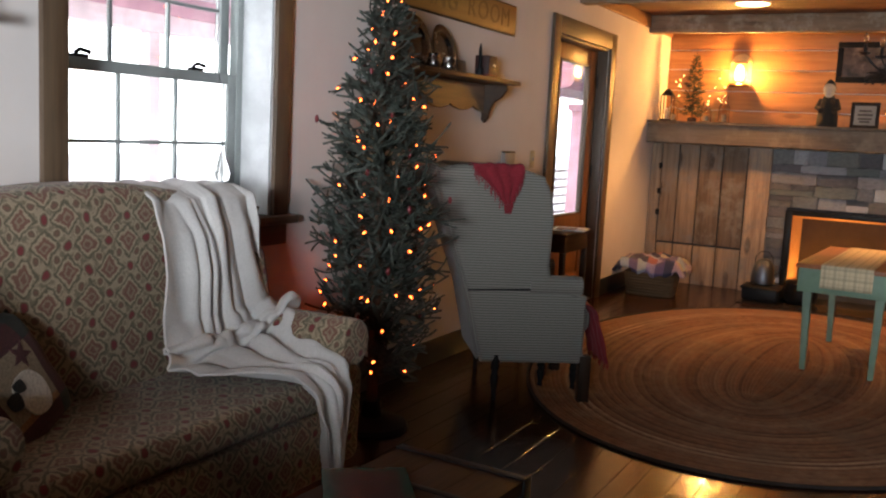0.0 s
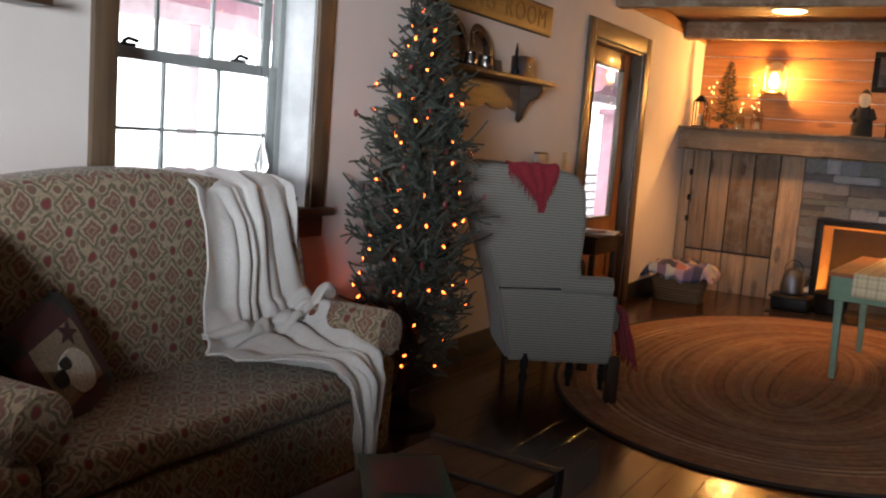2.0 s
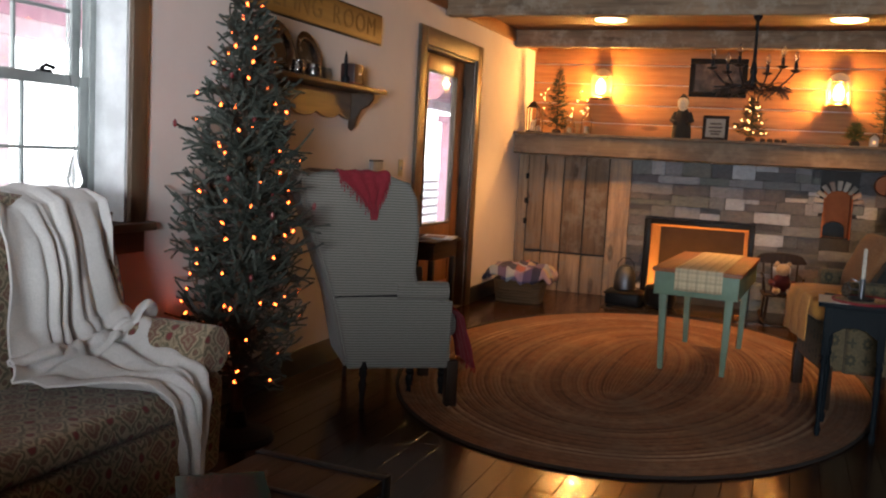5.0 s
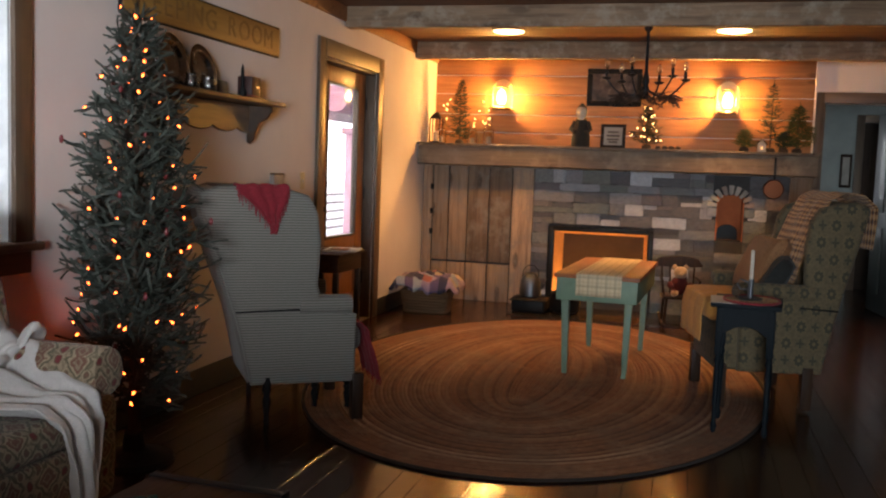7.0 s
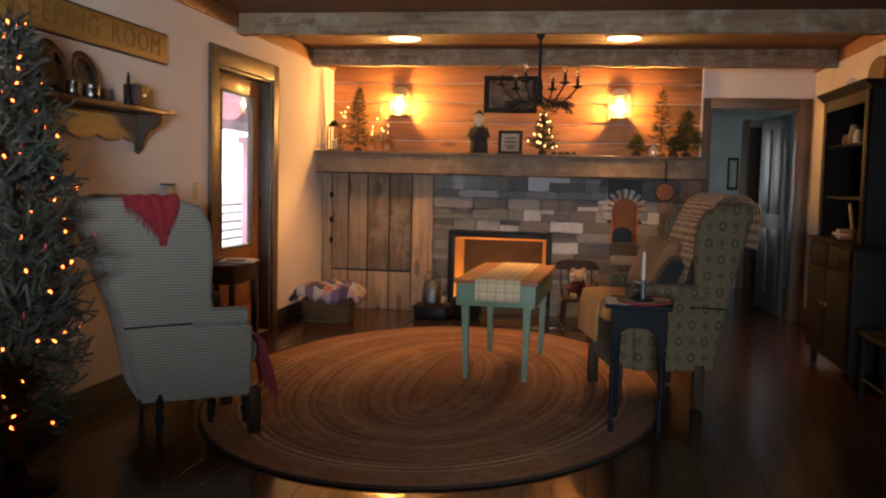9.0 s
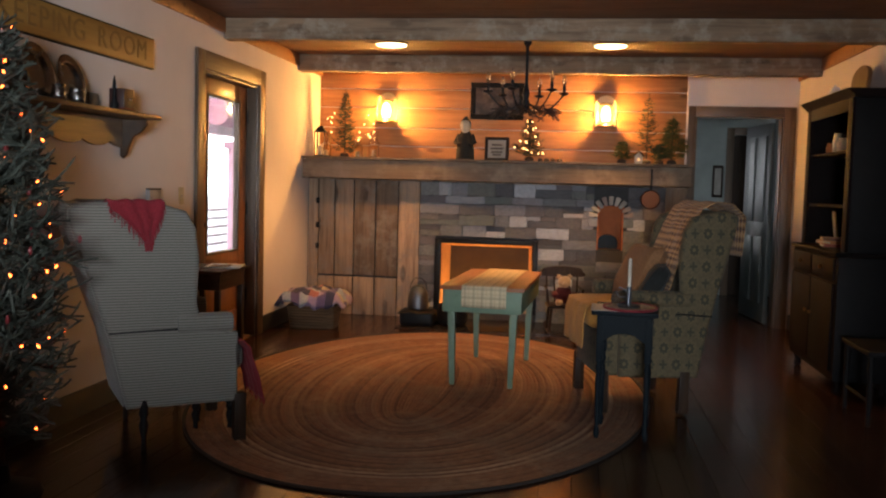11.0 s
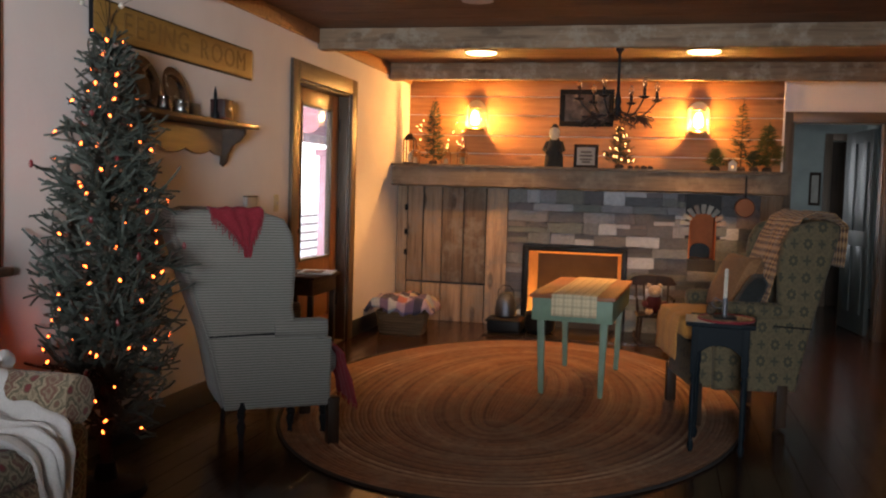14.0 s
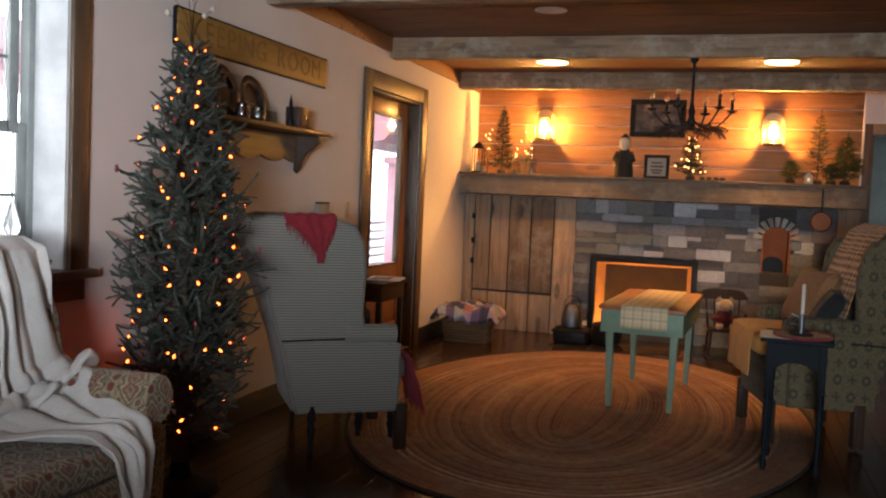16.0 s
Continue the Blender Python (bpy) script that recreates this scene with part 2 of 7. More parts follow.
def rosette_cloth(name, ground, dark, ring, pitch):
    """Woven upholstery: dark petalled rosettes and crosses on a half-drop lattice."""
    n = Nodes(name)
    tc = n.add("ShaderNodeTexCoord")
    sep = n.add("ShaderNodeSeparateXYZ")
    n.link(tc.outputs["UV"], sep.inputs[0])
    wob = n.math("MULTIPLY_ADD", n.noise(tc.outputs["UV"], 70, 3), 0.10, -0.05)
    col = n.mix(n.ramp(n.noise(tc.outputs["UV"], 55, 3), [(0.42, (0, 0, 0)), (0.6, (1, 1, 1))]), ground, tone(ground, 0.72))
    for k, (du, dv) in enumerate(((0, 0), (0.5, 0.5), (0.5, 0.0), (0.0, 0.5))):
        a = n.math("SUBTRACT", n.math("FRACT", n.math("MULTIPLY_ADD", sep.outputs[0], 1 / pitch, du)), 0.5)
        b = n.math("SUBTRACT", n.math("FRACT", n.math("MULTIPLY_ADD", sep.outputs[1], 0.8 / pitch, dv)), 0.5)
        r = n.math("SQRT", n.math("ADD", n.math("MULTIPLY", a, a), n.math("MULTIPLY", b, b)))
        petal = n.math("COSINE", n.math("MULTIPLY", n.math("ARCTAN2", a, b), 8 if k < 2 else 4))
        size = n.math("MULTIPLY_ADD", petal, 0.025 if k < 2 else 0.05, 0.155 if k < 2 else 0.09)
        d = n.math("ADD", n.math("SUBTRACT", r, size), wob)
        if k < 2:
            col = n.mix(n.ramp(n.math("ABSOLUTE", n.math("SUBTRACT", d, 0.045)), [(0.012, (1, 1, 1)), (0.03, (0, 0, 0))]), col, ring)
        col = n.mix(n.ramp(d, [(0.0, (0.9, 0.9, 0.9)), (0.02, (0, 0, 0))]), col, dark)
        if k < 2:
            col = n.mix(n.ramp(r, [(0.045, (1, 1, 1)), (0.07, (0, 0, 0))]), col, ring)
    weave = n.noise(tc.outputs["UV"], 420, 2, 0.6)
    col = n.mix(0.5, col, n.ramp(weave, [(0.3, (0.6, 0.6, 0.6)), (0.7, (1.1, 1.1, 1.1))]), "MULTIPLY")
    return n.finish(col, 0.92, weave, 0.35, 0.002, sheen=0.05)


def ribbed_cloth(name, colour, pitch):
    n = Nodes(name)
    tc = n.add("ShaderNodeTexCoord")
    sep = n.add("ShaderNodeSeparateXYZ")
    n.link(tc.outputs["UV"], sep.inputs[0])
    saw = n.math("ABSOLUTE", n.math("SUBTRACT", n.math("FRACT", n.math("MULTIPLY_ADD", n.noise(tc.outputs["UV"], 5, 3), 0.5, n.math("MULTIPLY", sep.outputs[1], 1 / pitch))), 0.5))
    col = n.ramp(saw, [(0.08, tone(colour, 0.5)), (0.30, tone(colour, 1.18))])
    weave = n.noise(tc.outputs["UV"], 300, 3)
    col = n.mix(0.5, col, n.ramp(weave, [(0.3, (0.6, 0.6, 0.6)), (0.7, (1.1, 1.1, 1.1))]), "MULTIPLY")
    return n.finish(col, 0.92, n.math("MULTIPLY_ADD", weave, 0.4, saw), 0.5, 0.004, sheen=0.15)


M_WALL = plaster()
M_FLOOR = floor_wood()
M_CEIL = wood("ceiling_board", (0.24, 0.12, 0.06), (0.10, 0.046, 0.024), "x", 0.6, 0.5)
M_BEAM = wood("rough_beam", (0.40, 0.27, 0.17), (0.18, 0.115, 0.07), "x", 0.75, 0.6, worn=(0.36, 0.30, 0.23))
M_TRIM = wood("stained_trim", (0.20, 0.135, 0.085), (0.09, 0.058, 0.038), "z", 0.45)
M_TRIMY = wood("stained_trim_level", (0.20, 0.135, 0.085), (0.09, 0.058, 0.038), "y", 0.45)
M_TRIMX = wood("stained_trim_across", (0.20, 0.135, 0.085), (0.09, 0.058, 0.038), "x", 0.45)
M_DOOR = wood("honey_door_wood", (0.33, 0.15, 0.055), (0.17, 0.07, 0.024), "z", 0.4, coat=0.2)
M_PINE = wood("pine_wall_plank", (0.56, 0.28, 0.10), (0.36, 0.155, 0.048), "x", 0.55, 0.85, vary=0.3)
M_BARN = wood("weathered_barn_board", (0.40, 0.29, 0.20), (0.17, 0.115, 0.078), "z", 0.75, 1.0, worn=(0.21, 0.185, 0.16), vary=1.0)
M_MANTEL = wood("weathered_mantel_beam", (0.30, 0.225, 0.155), (0.14, 0.098, 0.068), "x", 0.7, 0.8, worn=(0.25, 0.19, 0.135))
M_SHELF = wood("walnut_shelf", (0.095, 0.052, 0.029), (0.04, 0.022, 0.013), "y", 0.4, coat=0.2)
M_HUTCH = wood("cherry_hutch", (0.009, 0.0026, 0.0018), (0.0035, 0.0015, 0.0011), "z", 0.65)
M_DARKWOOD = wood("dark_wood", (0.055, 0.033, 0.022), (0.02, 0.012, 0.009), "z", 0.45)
M_CHEST = wood("dark_chest_wood", (0.085, 0.038, 0.02), (0.03, 0.014, 0.008), "y", 0.62)
M_STONE = stone_mat()
M_LIGHTSTONE = stone_mat("pale_arch_stone", (0.3, 0.29, 0.27), (0.4, 0.385, 0.36), (0.5, 0.48, 0.45))
M_MORTAR = painted("grey_mortar", (0.05, 0.05, 0.052), 0.9)
M_SLATE = painted("black_slate", (0.014, 0.013, 0.013), 0.22)
M_FIREBRICK = painted("firebrick", (0.42, 0.27, 0.16), 0.85, (0.2, 0.12, 0.08))
M_IRON = painted("black_iron", (0.012, 0.012, 0.013), 0.42)
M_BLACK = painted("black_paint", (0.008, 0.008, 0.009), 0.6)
M_NAVY = painted("blue_black_milk_paint", (0.003, 0.0065, 0.010), 0.65, (0.007, 0.007, 0.008))
M_SAGE = painted("sage_green_milk_paint", (0.155, 0.235, 0.165), 0.55, (0.11, 0.15, 0.10))
M_SASH = painted("grey_green_sash_paint", (0.33, 0.36, 0.35), 0.45)
M_REVEAL = painted("white_reveal_paint", (0.74, 0.75, 0.76), 0.5)
M_PEWTER = metal("pewter", (0.33, 0.325, 0.32), 0.24)
M_BRASS = metal("aged_brass", (0.4, 0.26, 0.1), 0.4)
M_COPPER = metal("tarnished_copper", (0.12, 0.05, 0.028), 0.5)
M_TIN = metal("galvanised_tin", (0.13, 0.14, 0.16), 0.42)
M_GLASS = glass("clear_glass")
M_PANE = glass("window_glass")
M_THROW = cloth("cream_knit_throw", (0.86, 0.83, 0.80), (0.72, 0.69, 0.67), 150, sheen=0.1)
M_RED = cloth("red_wool", (0.20, 0.008, 0.016), (0.27, 0.014, 0.028), 200)
M_SOFA = motif_cloth("tan_tapestry_upholstery", (0.37, 0.285, 0.19), (0.20, 0.098, 0.066), (0.135, 0.113, 0.068), 0.15, (0.20, 0.034, 0.034))
M_GREENCH = rosette_cloth("olive_tapestry_upholstery", (0.12, 0.094, 0.052), (0.042, 0.040, 0.026), (0.135, 0.10, 0.05), 0.15)
M_RIB = ribbed_cloth("grey_ribbed_upholstery", (0.195, 0.186, 0.162), 0.013)
M_GOLD = cloth("ochre_cushion_cloth", (0.66, 0.30, 0.06), (0.74, 0.37, 0.09), 160)
M_BROWN = cloth("brown_pillow_cloth", (0.22, 0.10, 0.042), (0.30, 0.145, 0.06), 140)
M_DARKPIL = cloth("black_pillow_cloth", (0.006, 0.007, 0.007), (0.014, 0.016, 0.016), 140)

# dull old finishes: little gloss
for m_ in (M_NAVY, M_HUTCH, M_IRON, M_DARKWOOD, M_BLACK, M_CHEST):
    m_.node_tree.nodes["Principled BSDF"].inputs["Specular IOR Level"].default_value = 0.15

# ---- mesh helpers ----


def finish_mesh(name, bm, smooth=True):
    bmesh.ops.recalc_face_normals(bm, faces=bm.faces)
    me = bpy.data.meshes.new(name)
    bm.to_mesh(me)
    bm.free()
    if smooth:
        me.polygons.foreach_set("use_smooth", [True] * len(me.polygons))
        me.set_sharp_from_angle(angle=radians(40))
    return me


def part(name, bm, material, parent=None, label="", m=None, smooth=True):
    """Links a bmesh (or a mesh) as one object, under a thing or a part."""
    me = finish_mesh(name, bm, smooth) if isinstance(bm, bmesh.types.BMesh) else bm
    if material and not me.materials:
        me.materials.append(material)
    ob = new(name, me)
    if parent:
        ob.parent = parent
    if m is not None:
        ob.matrix_basis = m
    if label:
        ob["label"] = label
    return ob


def thing(name, label, category, m=None, group="", kind=""):
    ob = new(name)
    ob.empty_display_size = 0.1
    if m is not None:
        ob.matrix_basis = m
    return tagged(ob, label, category, group, kind)


def box(x0, x1, y0, y1, z0, z1, bevel=0.004, seg=2, bm=None, m=None):
    bm = bm or bmesh.new()
    made = bmesh.ops.create_cube(bm, size=1)["verts"]
    bmesh.ops.transform(bm, verts=made, matrix=Matrix.Translation(((x0 + x1) / 2, (y0 + y1) / 2, (z0 + z1) / 2)) @ Matrix.Diagonal((abs(x1 - x0), abs(y1 - y0), abs(z1 - z0), 1)))
    if bevel:
        es = list({e for v in made for e in v.link_edges})
        out = bmesh.ops.bevel(bm, geom=es, offset=min(bevel, 0.45 * min(abs(x1 - x0), abs(y1 - y0), abs(z1 - z0))), segments=seg, profile=0.5, affect="EDGES")
        made = list({v for f in out["faces"] for v in f.verts} | {v for v in made if v.is_valid})
    if m is not None:
        bmesh.ops.transform(bm, verts=made, matrix=m)
    return bm


def lathe(profile, seg=20, bm=None, m=None, cap=True):
    """Turns (radius, height) pairs round z."""
    bm = bm or bmesh.new()
    rings, every = [], []
    for r, z in profile:
        ring = [bm.verts.new((r * math.cos(2 * math.pi * i / seg), r * math.sin(2 * math.pi * i / seg), z)) for i in range(seg)]
        rings.append(ring)
        every += ring
    for a, b in zip(rings, rings[1:]):
        for i in range(seg):
            bm.faces.new((a[i], a[(i + 1) % seg], b[(i + 1) % seg], b[i]))
    if cap:
        bm.faces.new(rings[0][::-1])
        bm.faces.new(rings[-1])
    if m is not None:
        bmesh.ops.transform(bm, verts=every, matrix=m)
    return bm


def tube(points, radius, seg=8, bm=None, taper=1.0):
    bm = bm or bmesh.new()
    pts = [Vector(p) for p in points]
    rings = []
    for i, p in enumerate(pts):
        d = (pts[min(i + 1, len(pts) - 1)] - pts[max(i - 1, 0)]).normalized()
        side = d.cross(Vector((0, 0, 1)) if abs(d.z) < 0.9 else Vector((1, 0, 0))).normalized()
        up = side.cross(d)
        r = radius * (1 + (taper - 1) * i / max(1, len(pts) - 1))
        rings.append([bm.verts.new(p + r * (math.cos(2 * math.pi * k / seg) * side + math.sin(2 * math.pi * k / seg) * up)) for k in range(seg)])
    for a, b in zip(rings, rings[1:]):
        for k in range(seg):
            bm.faces.new((a[k], a[(k + 1) % seg], b[(k + 1) % seg], b[k]))
    bm.faces.new(rings[0][::-1])
    bm.faces.new(rings[-1])
    return bm


def slab(outline, depth, axis="y", bevel=0.01, seg=3, bm=None):
    """A closed outline of (a, b) pairs pushed to a thickness: axis y gives a=x b=z, axis x gives a=y b=z, axis z gives a=x b=y."""
    bm = bm or bmesh.new()
    put = {"y": lambda a, b: (a, 0, b), "x": lambda a, b: (0, a, b), "z": lambda a, b: (a, b, 0)}[axis]
    push = {"y": Vector((0, depth, 0)), "x": Vector((depth, 0, 0)), "z": Vector((0, 0, depth))}[axis]
    f = bm.faces.new([bm.verts.new(put(a, b)) for a, b in outline])
    out = bmesh.ops.extrude_face_region(bm, geom=[f])
    vs = [g for g in out["geom"] if isinstance(g, bmesh.types.BMVert)]
    bmesh.ops.translate(bm, verts=vs, vec=push)
    top = next(g for g in out["geom"] if isinstance(g, bmesh.types.BMFace))
    if bevel:
        es = list(set(f.edges) | set(top.edges))
        bmesh.ops.bevel(bm, geom=es, offset=bevel, segments=seg, profile=0.5, affect="EDGES")
    return bm


def curve_pts(pts, n=6):
    """A smooth closed outline through corner points (Catmull-Rom)."""
    out, k = [], len(pts)
    for i in range(k):
        p0, p1, p2, p3 = (Vector((*pts[(i + j) % k], 0)) for j in (-1, 0, 1, 2))
        for s in range(n):
            t = s / n
            q = 0.5 * (2 * p1 + (p2 - p0) * t + (2 * p0 - 5 * p1 + 4 * p2 - p3) * t * t + (3 * p1 - p0 - 3 * p2 + p3) * t ** 3)
            out.append((q.x, q.y))
    return out


def box_uv(me):
    """Metre-true UVs by the dominant face direction."""
    uv = me.uv_layers.new(name="UVMap")
    for p in me.polygons:
        n = p.normal
        ax = max(range(3), key=lambda i: abs(n[i]))
        for li in p.loop_indices:
            c = me.vertices[me.loops[li].vertex_index].co
            uv.data[li].uv = (c.y, c.z) if ax == 0 else (c.x, c.z) if ax == 1 else (c.x, c.y)
    return me


def soft_part(name, bm, material, parent, label="", m=None):
    """A part with metre-true UVs, for woven cloth."""
    me = box_uv(finish_mesh(name, bm))
    return part(name, me, material, parent, label, m)


def puff(bm, amount, axis=2, freq=3.0):
    """A little sag and unevenness for stuffed things."""
    for v in bm.verts:
        v.co += amount * Vector((noise.noise(v.co * freq), noise.noise(v.co * freq + Vector((9, 0, 0))), noise.noise(v.co * freq + Vector((0, 9, 0)))))
    return bm


def cushion(w, d, h, bm=None, n=14, seed=0):
    """A stuffed square pillow lying flat, middle at the origin: thick in the middle, thin at the corners."""
    bm = bm or bmesh.new()
    for sgn in (1, -1):
        grid = []
        for i in range(n + 1):
            row = []
            for j in range(n + 1):
                a, b = 2 * i / n - 1, 2 * j / n - 1
                t = (max(0, 1 - a ** 4) * max(0, 1 - b ** 4)) ** 0.42
                pull = 1 - 0.06 * (1 - abs(a * b))
                row.append(bm.verts.new((a * w / 2 * (pull if abs(a) > 0.9 else 1), b * d / 2 * (pull if abs(b) > 0.9 else 1), sgn * h / 2 * t * (1 + 0.12 * noise.noise(Vector((a * 1.7 + seed, b * 1.7, sgn)))))))
            grid.append(row)
        for i in range(n):
            for j in range(n):
                bm.faces.new((grid[i][j], grid[i + 1][j], grid[i + 1][j + 1], grid[i][j + 1]))
    bmesh.ops.remove_doubles(bm, verts=bm.verts, dist=0.0008)
    return bm

# ---- the room ----


def setting(name, bm, material, label, category):
    ob = part(name, bm, material)
    return tagged(ob, label, category, kind="structure")


def wall_with_holes(name, plane, thick, a0, a1, z0, z1, holes, material, label, across="y"):
    """A wall in the plane x = plane (across y) or y = plane (across x), with openings through it, made of butted blocks."""
    bm = bmesh.new()
    cuts = sorted({a0, a1, *[h[0] for h in holes], *[h[1] for h in holes]})
    for p, q in zip(cuts, cuts[1:]):
        mid, spans, low = (p + q) / 2, [], z0
        for h in sorted((h for h in holes if h[0] < mid < h[1]), key=lambda h: h[2]):
            spans.append((low, h[2]))
            low = h[3]
        spans.append((low, z1))
        for s, t in spans:
            if t - s > 1e-4:
                if across == "y":
                    box(plane, plane + thick, p, q, s, t, 0, bm=bm)
                else:
                    box(p, q, plane, plane + thick, s, t, 0, bm=bm)
    bmesh.ops.remove_doubles(bm, verts=bm.verts, dist=0.0005)
    inner = [f for f in bm.faces if sum(1 for g in bm.faces if (g.calc_center_median() - f.calc_center_median()).length < 1e-4) > 1]
    bmesh.ops.delete(bm, geom=inner, context="FACES_ONLY")
    return setting(name, bm, material, label, "wall")


WIN = (1.155, 2.175, 0.93, 2.06)
DOOR = (5.27, 6.39, 0.0, 2.04)
HALL = (1.36, 2.17, 0.0, 2.0)
wall_with_holes("wall_west", XL, -0.2, YF - 0.2, YB + 0.15, 0, ZC, [WIN, DOOR], M_WALL, "cream plastered wall with a window and a glazed door")
wall_with_holes("wall_east", XR, 0.2, 4.3, YB, 0, ZC, [], M_WALL, "cream plastered wall behind the hutch")
# This stretch is out of view; its dark colour is there to soak up bounced light.
wall_with_holes("wall_east_boards", XR, 0.2, YF - 0.2, 4.3, 0, ZC, [], M_DARKWOOD, "unseen stretch of side wall, made dark to cut bounced daylight")
wall_with_holes("wall_north", YB, 0.15, XL, XR + 0.2, 0, ZC, [HALL], M_WALL, "cream plastered wall with a cased opening to a hall", "x")
# Wall behind, never in view: dark so the room's daylight fill stays low.
wall_with_holes("wall_south", YF, -0.2, XL, XR, 0, ZC, [(-0.18, 1.02, 0.80, 1.78)], M_DARKWOOD, "unseen wall with a window, made dark to cut bounced daylight", "x")
# Added out of view: holds window daylight off the low left of the room.
setting("wall_half", box(XL + 0.002, 0.30, -1.36, -1.24, 0, 1.04, 0.004), M_DARKWOOD, "unseen low wall added to keep daylight off the lower left", "wall")
# Also added out of view, to cut the daylight reaching hutch and right floor.
setting("wall_return", box(0.76, XR - 0.002, -1.36, -1.24, 0, ZC - 0.002, 0.004), M_DARKWOOD, "unseen wall added to keep daylight off the hutch and right floor", "wall")
# hall beyond the opening
M_HALLW = painted("grey_green_hall_paint", (0.27, 0.31, 0.30), 0.8, None, 2.0)
wall_with_holes("wall_hall_west", 1.14, -0.1, YB + 0.15, 11.0, 0, ZC, [(9.9, 10.7, 0.9, 2.1)], M_HALLW, "grey-green hall wall with a window")
wall_with_holes("wall_hall_east", 2.72, 0.1, YB + 0.15, 11.0, 0, ZC, [], M_HALLW, "grey-green hall wall")
wall_with_holes("wall_hall_end", 11.0, 0.1, 1.04, 2.82, 0, ZC, [(2.18, 2.50, 0.0, 2.0)], M_HALLW, "grey-green wall at the end of the hall with a doorway", "x")
# Solid box, no room: the darkness past the doorway is put into its colour.
setting("room_beyond_hall", box(1.3, 2.9, 11.1, 12.4, 0, 2.3, 0), M_DARKWOOD, "solid dark box behind the hall doorway, its colour standing for the darkness", "room")

bm = bmesh.new()
for i in range(37):
    y = YF + i * 0.335
    box(XL - 0.2, XR + 0.4, y, y + 0.331, ZC, ZC + 0.03, 0.003, 1, bm=bm)
box(XL - 0.2, XR + 0.4, YF - 0.2, 12.6, ZC + 0.03, ZC + 0.08, 0, bm=bm)
setting("ceiling", bm, M_CEIL, "brown stained board ceiling between rough beams", "ceiling")
setting("ground", box(-60, 60, -80, 240, -0.35, -0.3, 0), painted("snow", (0.8, 0.82, 0.85), 0.7), "snow-covered ground outside the house", "ground")
setting("subfloor", box(XL - 0.2, XR + 0.5, YF - 0.2, 12.5, -0.29, -0.014, 0), M_DARKWOOD, "dark subfloor beneath the boards", "floor")


def beam_mesh(w, h, length, seed):
    bm = bmesh.new()
    n = 40
    rings = []
    for i in range(n + 1):
        x = -length / 2 + length * i / n
        ring = []
        for a, b in ((-1, 0), (-0.9, -0.06), (0.9, -0.06), (1, 0), (1, 0.5), (1, 1), (-1, 1), (-1, 0.5)):
            p = Vector((x, a * w / 2, b * h if b > 0 else 0 if abs(a) < 1 else 0.014))
            k = noise.noise(Vector((x * 1.3, a * 3 + seed, b * 3))) * 0.008 + noise.noise(Vector((x * 6, a * 5 + seed, b * 5))) * 0.003
            ring.append(bm.verts.new(p + Vector((0, k, -k * 0.6 if b < 0.9 else 0))))
        rings.append(ring)
    for a, b in zip(rings, rings[1:]):
        for k in range(8):
            bm.faces.new((a[k], a[(k + 1) % 8], b[(k + 1) % 8], b[k]))
    bm.faces.new(rings[0])
    bm.faces.new(rings[-1][::-1])
    return bm


for i, y in enumerate((-2.05, -0.15, 1.8, 3.72, 5.64, 7.45)):
    ob = part("ceiling_beam", beam_mesh(0.125, 0.15, XR - XL - 0.01, i * 7.3), M_BEAM, m=pose((XL + XR) / 2, y + 0.0625, ZC - 0.152))
    tagged(ob, "rough-hewn weathered wooden ceiling beam", "beam", "ceiling beams", "structure")
ys = [-1.88, -0.15, 0.02, 1.8, 1.97, 3.72, 3.89, 5.64, 5.81, 7.45, 7.62, YB]
for p, q in zip(ys[0::2], ys[1::2]):
    for x in (XL + 0.001, XR - 0.021):
        ob = setting("crown_board", box(x, x + 0.02, p + 0.004, q - 0.004, ZC - 0.11, ZC - 0.002, 0.003), M_PINE, "pine board along the top of the wall", "trim")
for p, q, x in ((YF, DOOR[0] - 0.12, XL), (DOOR[1] + 0.12, 7.8, XL), (YF, 8.2, XR - 0.018)):
    setting("baseboard", box(x + 0.001, x + 0.019, p, q, 0, 0.14, 0.004), painted("dark_base_paint", (0.022, 0.024, 0.026), 0.45), "dark painted baseboard", "baseboard")

# ---- window ----
window = thing("window_1", "grey-framed double-hung window with a dark stained casing", "window", kind="structure")
w0, w1, s0, s1 = WIN
for nm, b in (("casing", box(XL - 0.001, XL + 0.022, w0 - 0.095, w0, s0 - 0.02, s1 + 0.1)), ("casing", box(XL - 0.001, XL + 0.022, w1, w1 + 0.095, s0 - 0.02, s1 + 0.1))):
    part(nm, b, M_TRIM, window, "dark stained wood")
part("head_casing", box(XL - 0.001, XL + 0.024, w0, w1, s1, s1 + 0.1), M_TRIMY, window)
part("sill", box(XL - 0.15, XL + 0.055, w0 - 0.13, w1 + 0.13, s0 - 0.035, s0, 0.008), M_TRIMY, window)
part("apron", box(XL + 0.001, XL + 0.02, w0 - 0.09, w1 + 0.09, s0 - 0.125, s0 - 0.036), M_TRIMY, window)
for y in (w0 + 0.001, w1 - 0.013):
    part("reveal", box(XL - 0.155, XL - 0.002, y, y + 0.012, s0 + 0.001, s1 - 0.001, 0.002), M_REVEAL, window, "white painted reveal")
    part("stop", box(XL - 0.2, XL - 0.155, y - (0.03 if y > 1.6 else 0), y + (0.042 if y < 1.6 else 0.012), s0 + 0.001, s1 - 0.001, 0.003), M_SASH, window)
part("head_reveal", box(XL - 0.2, XL - 0.002, w0 + 0.014, w1 - 0.014, s1 - 0.013, s1 - 0.001, 0.002), M_REVEAL, window)


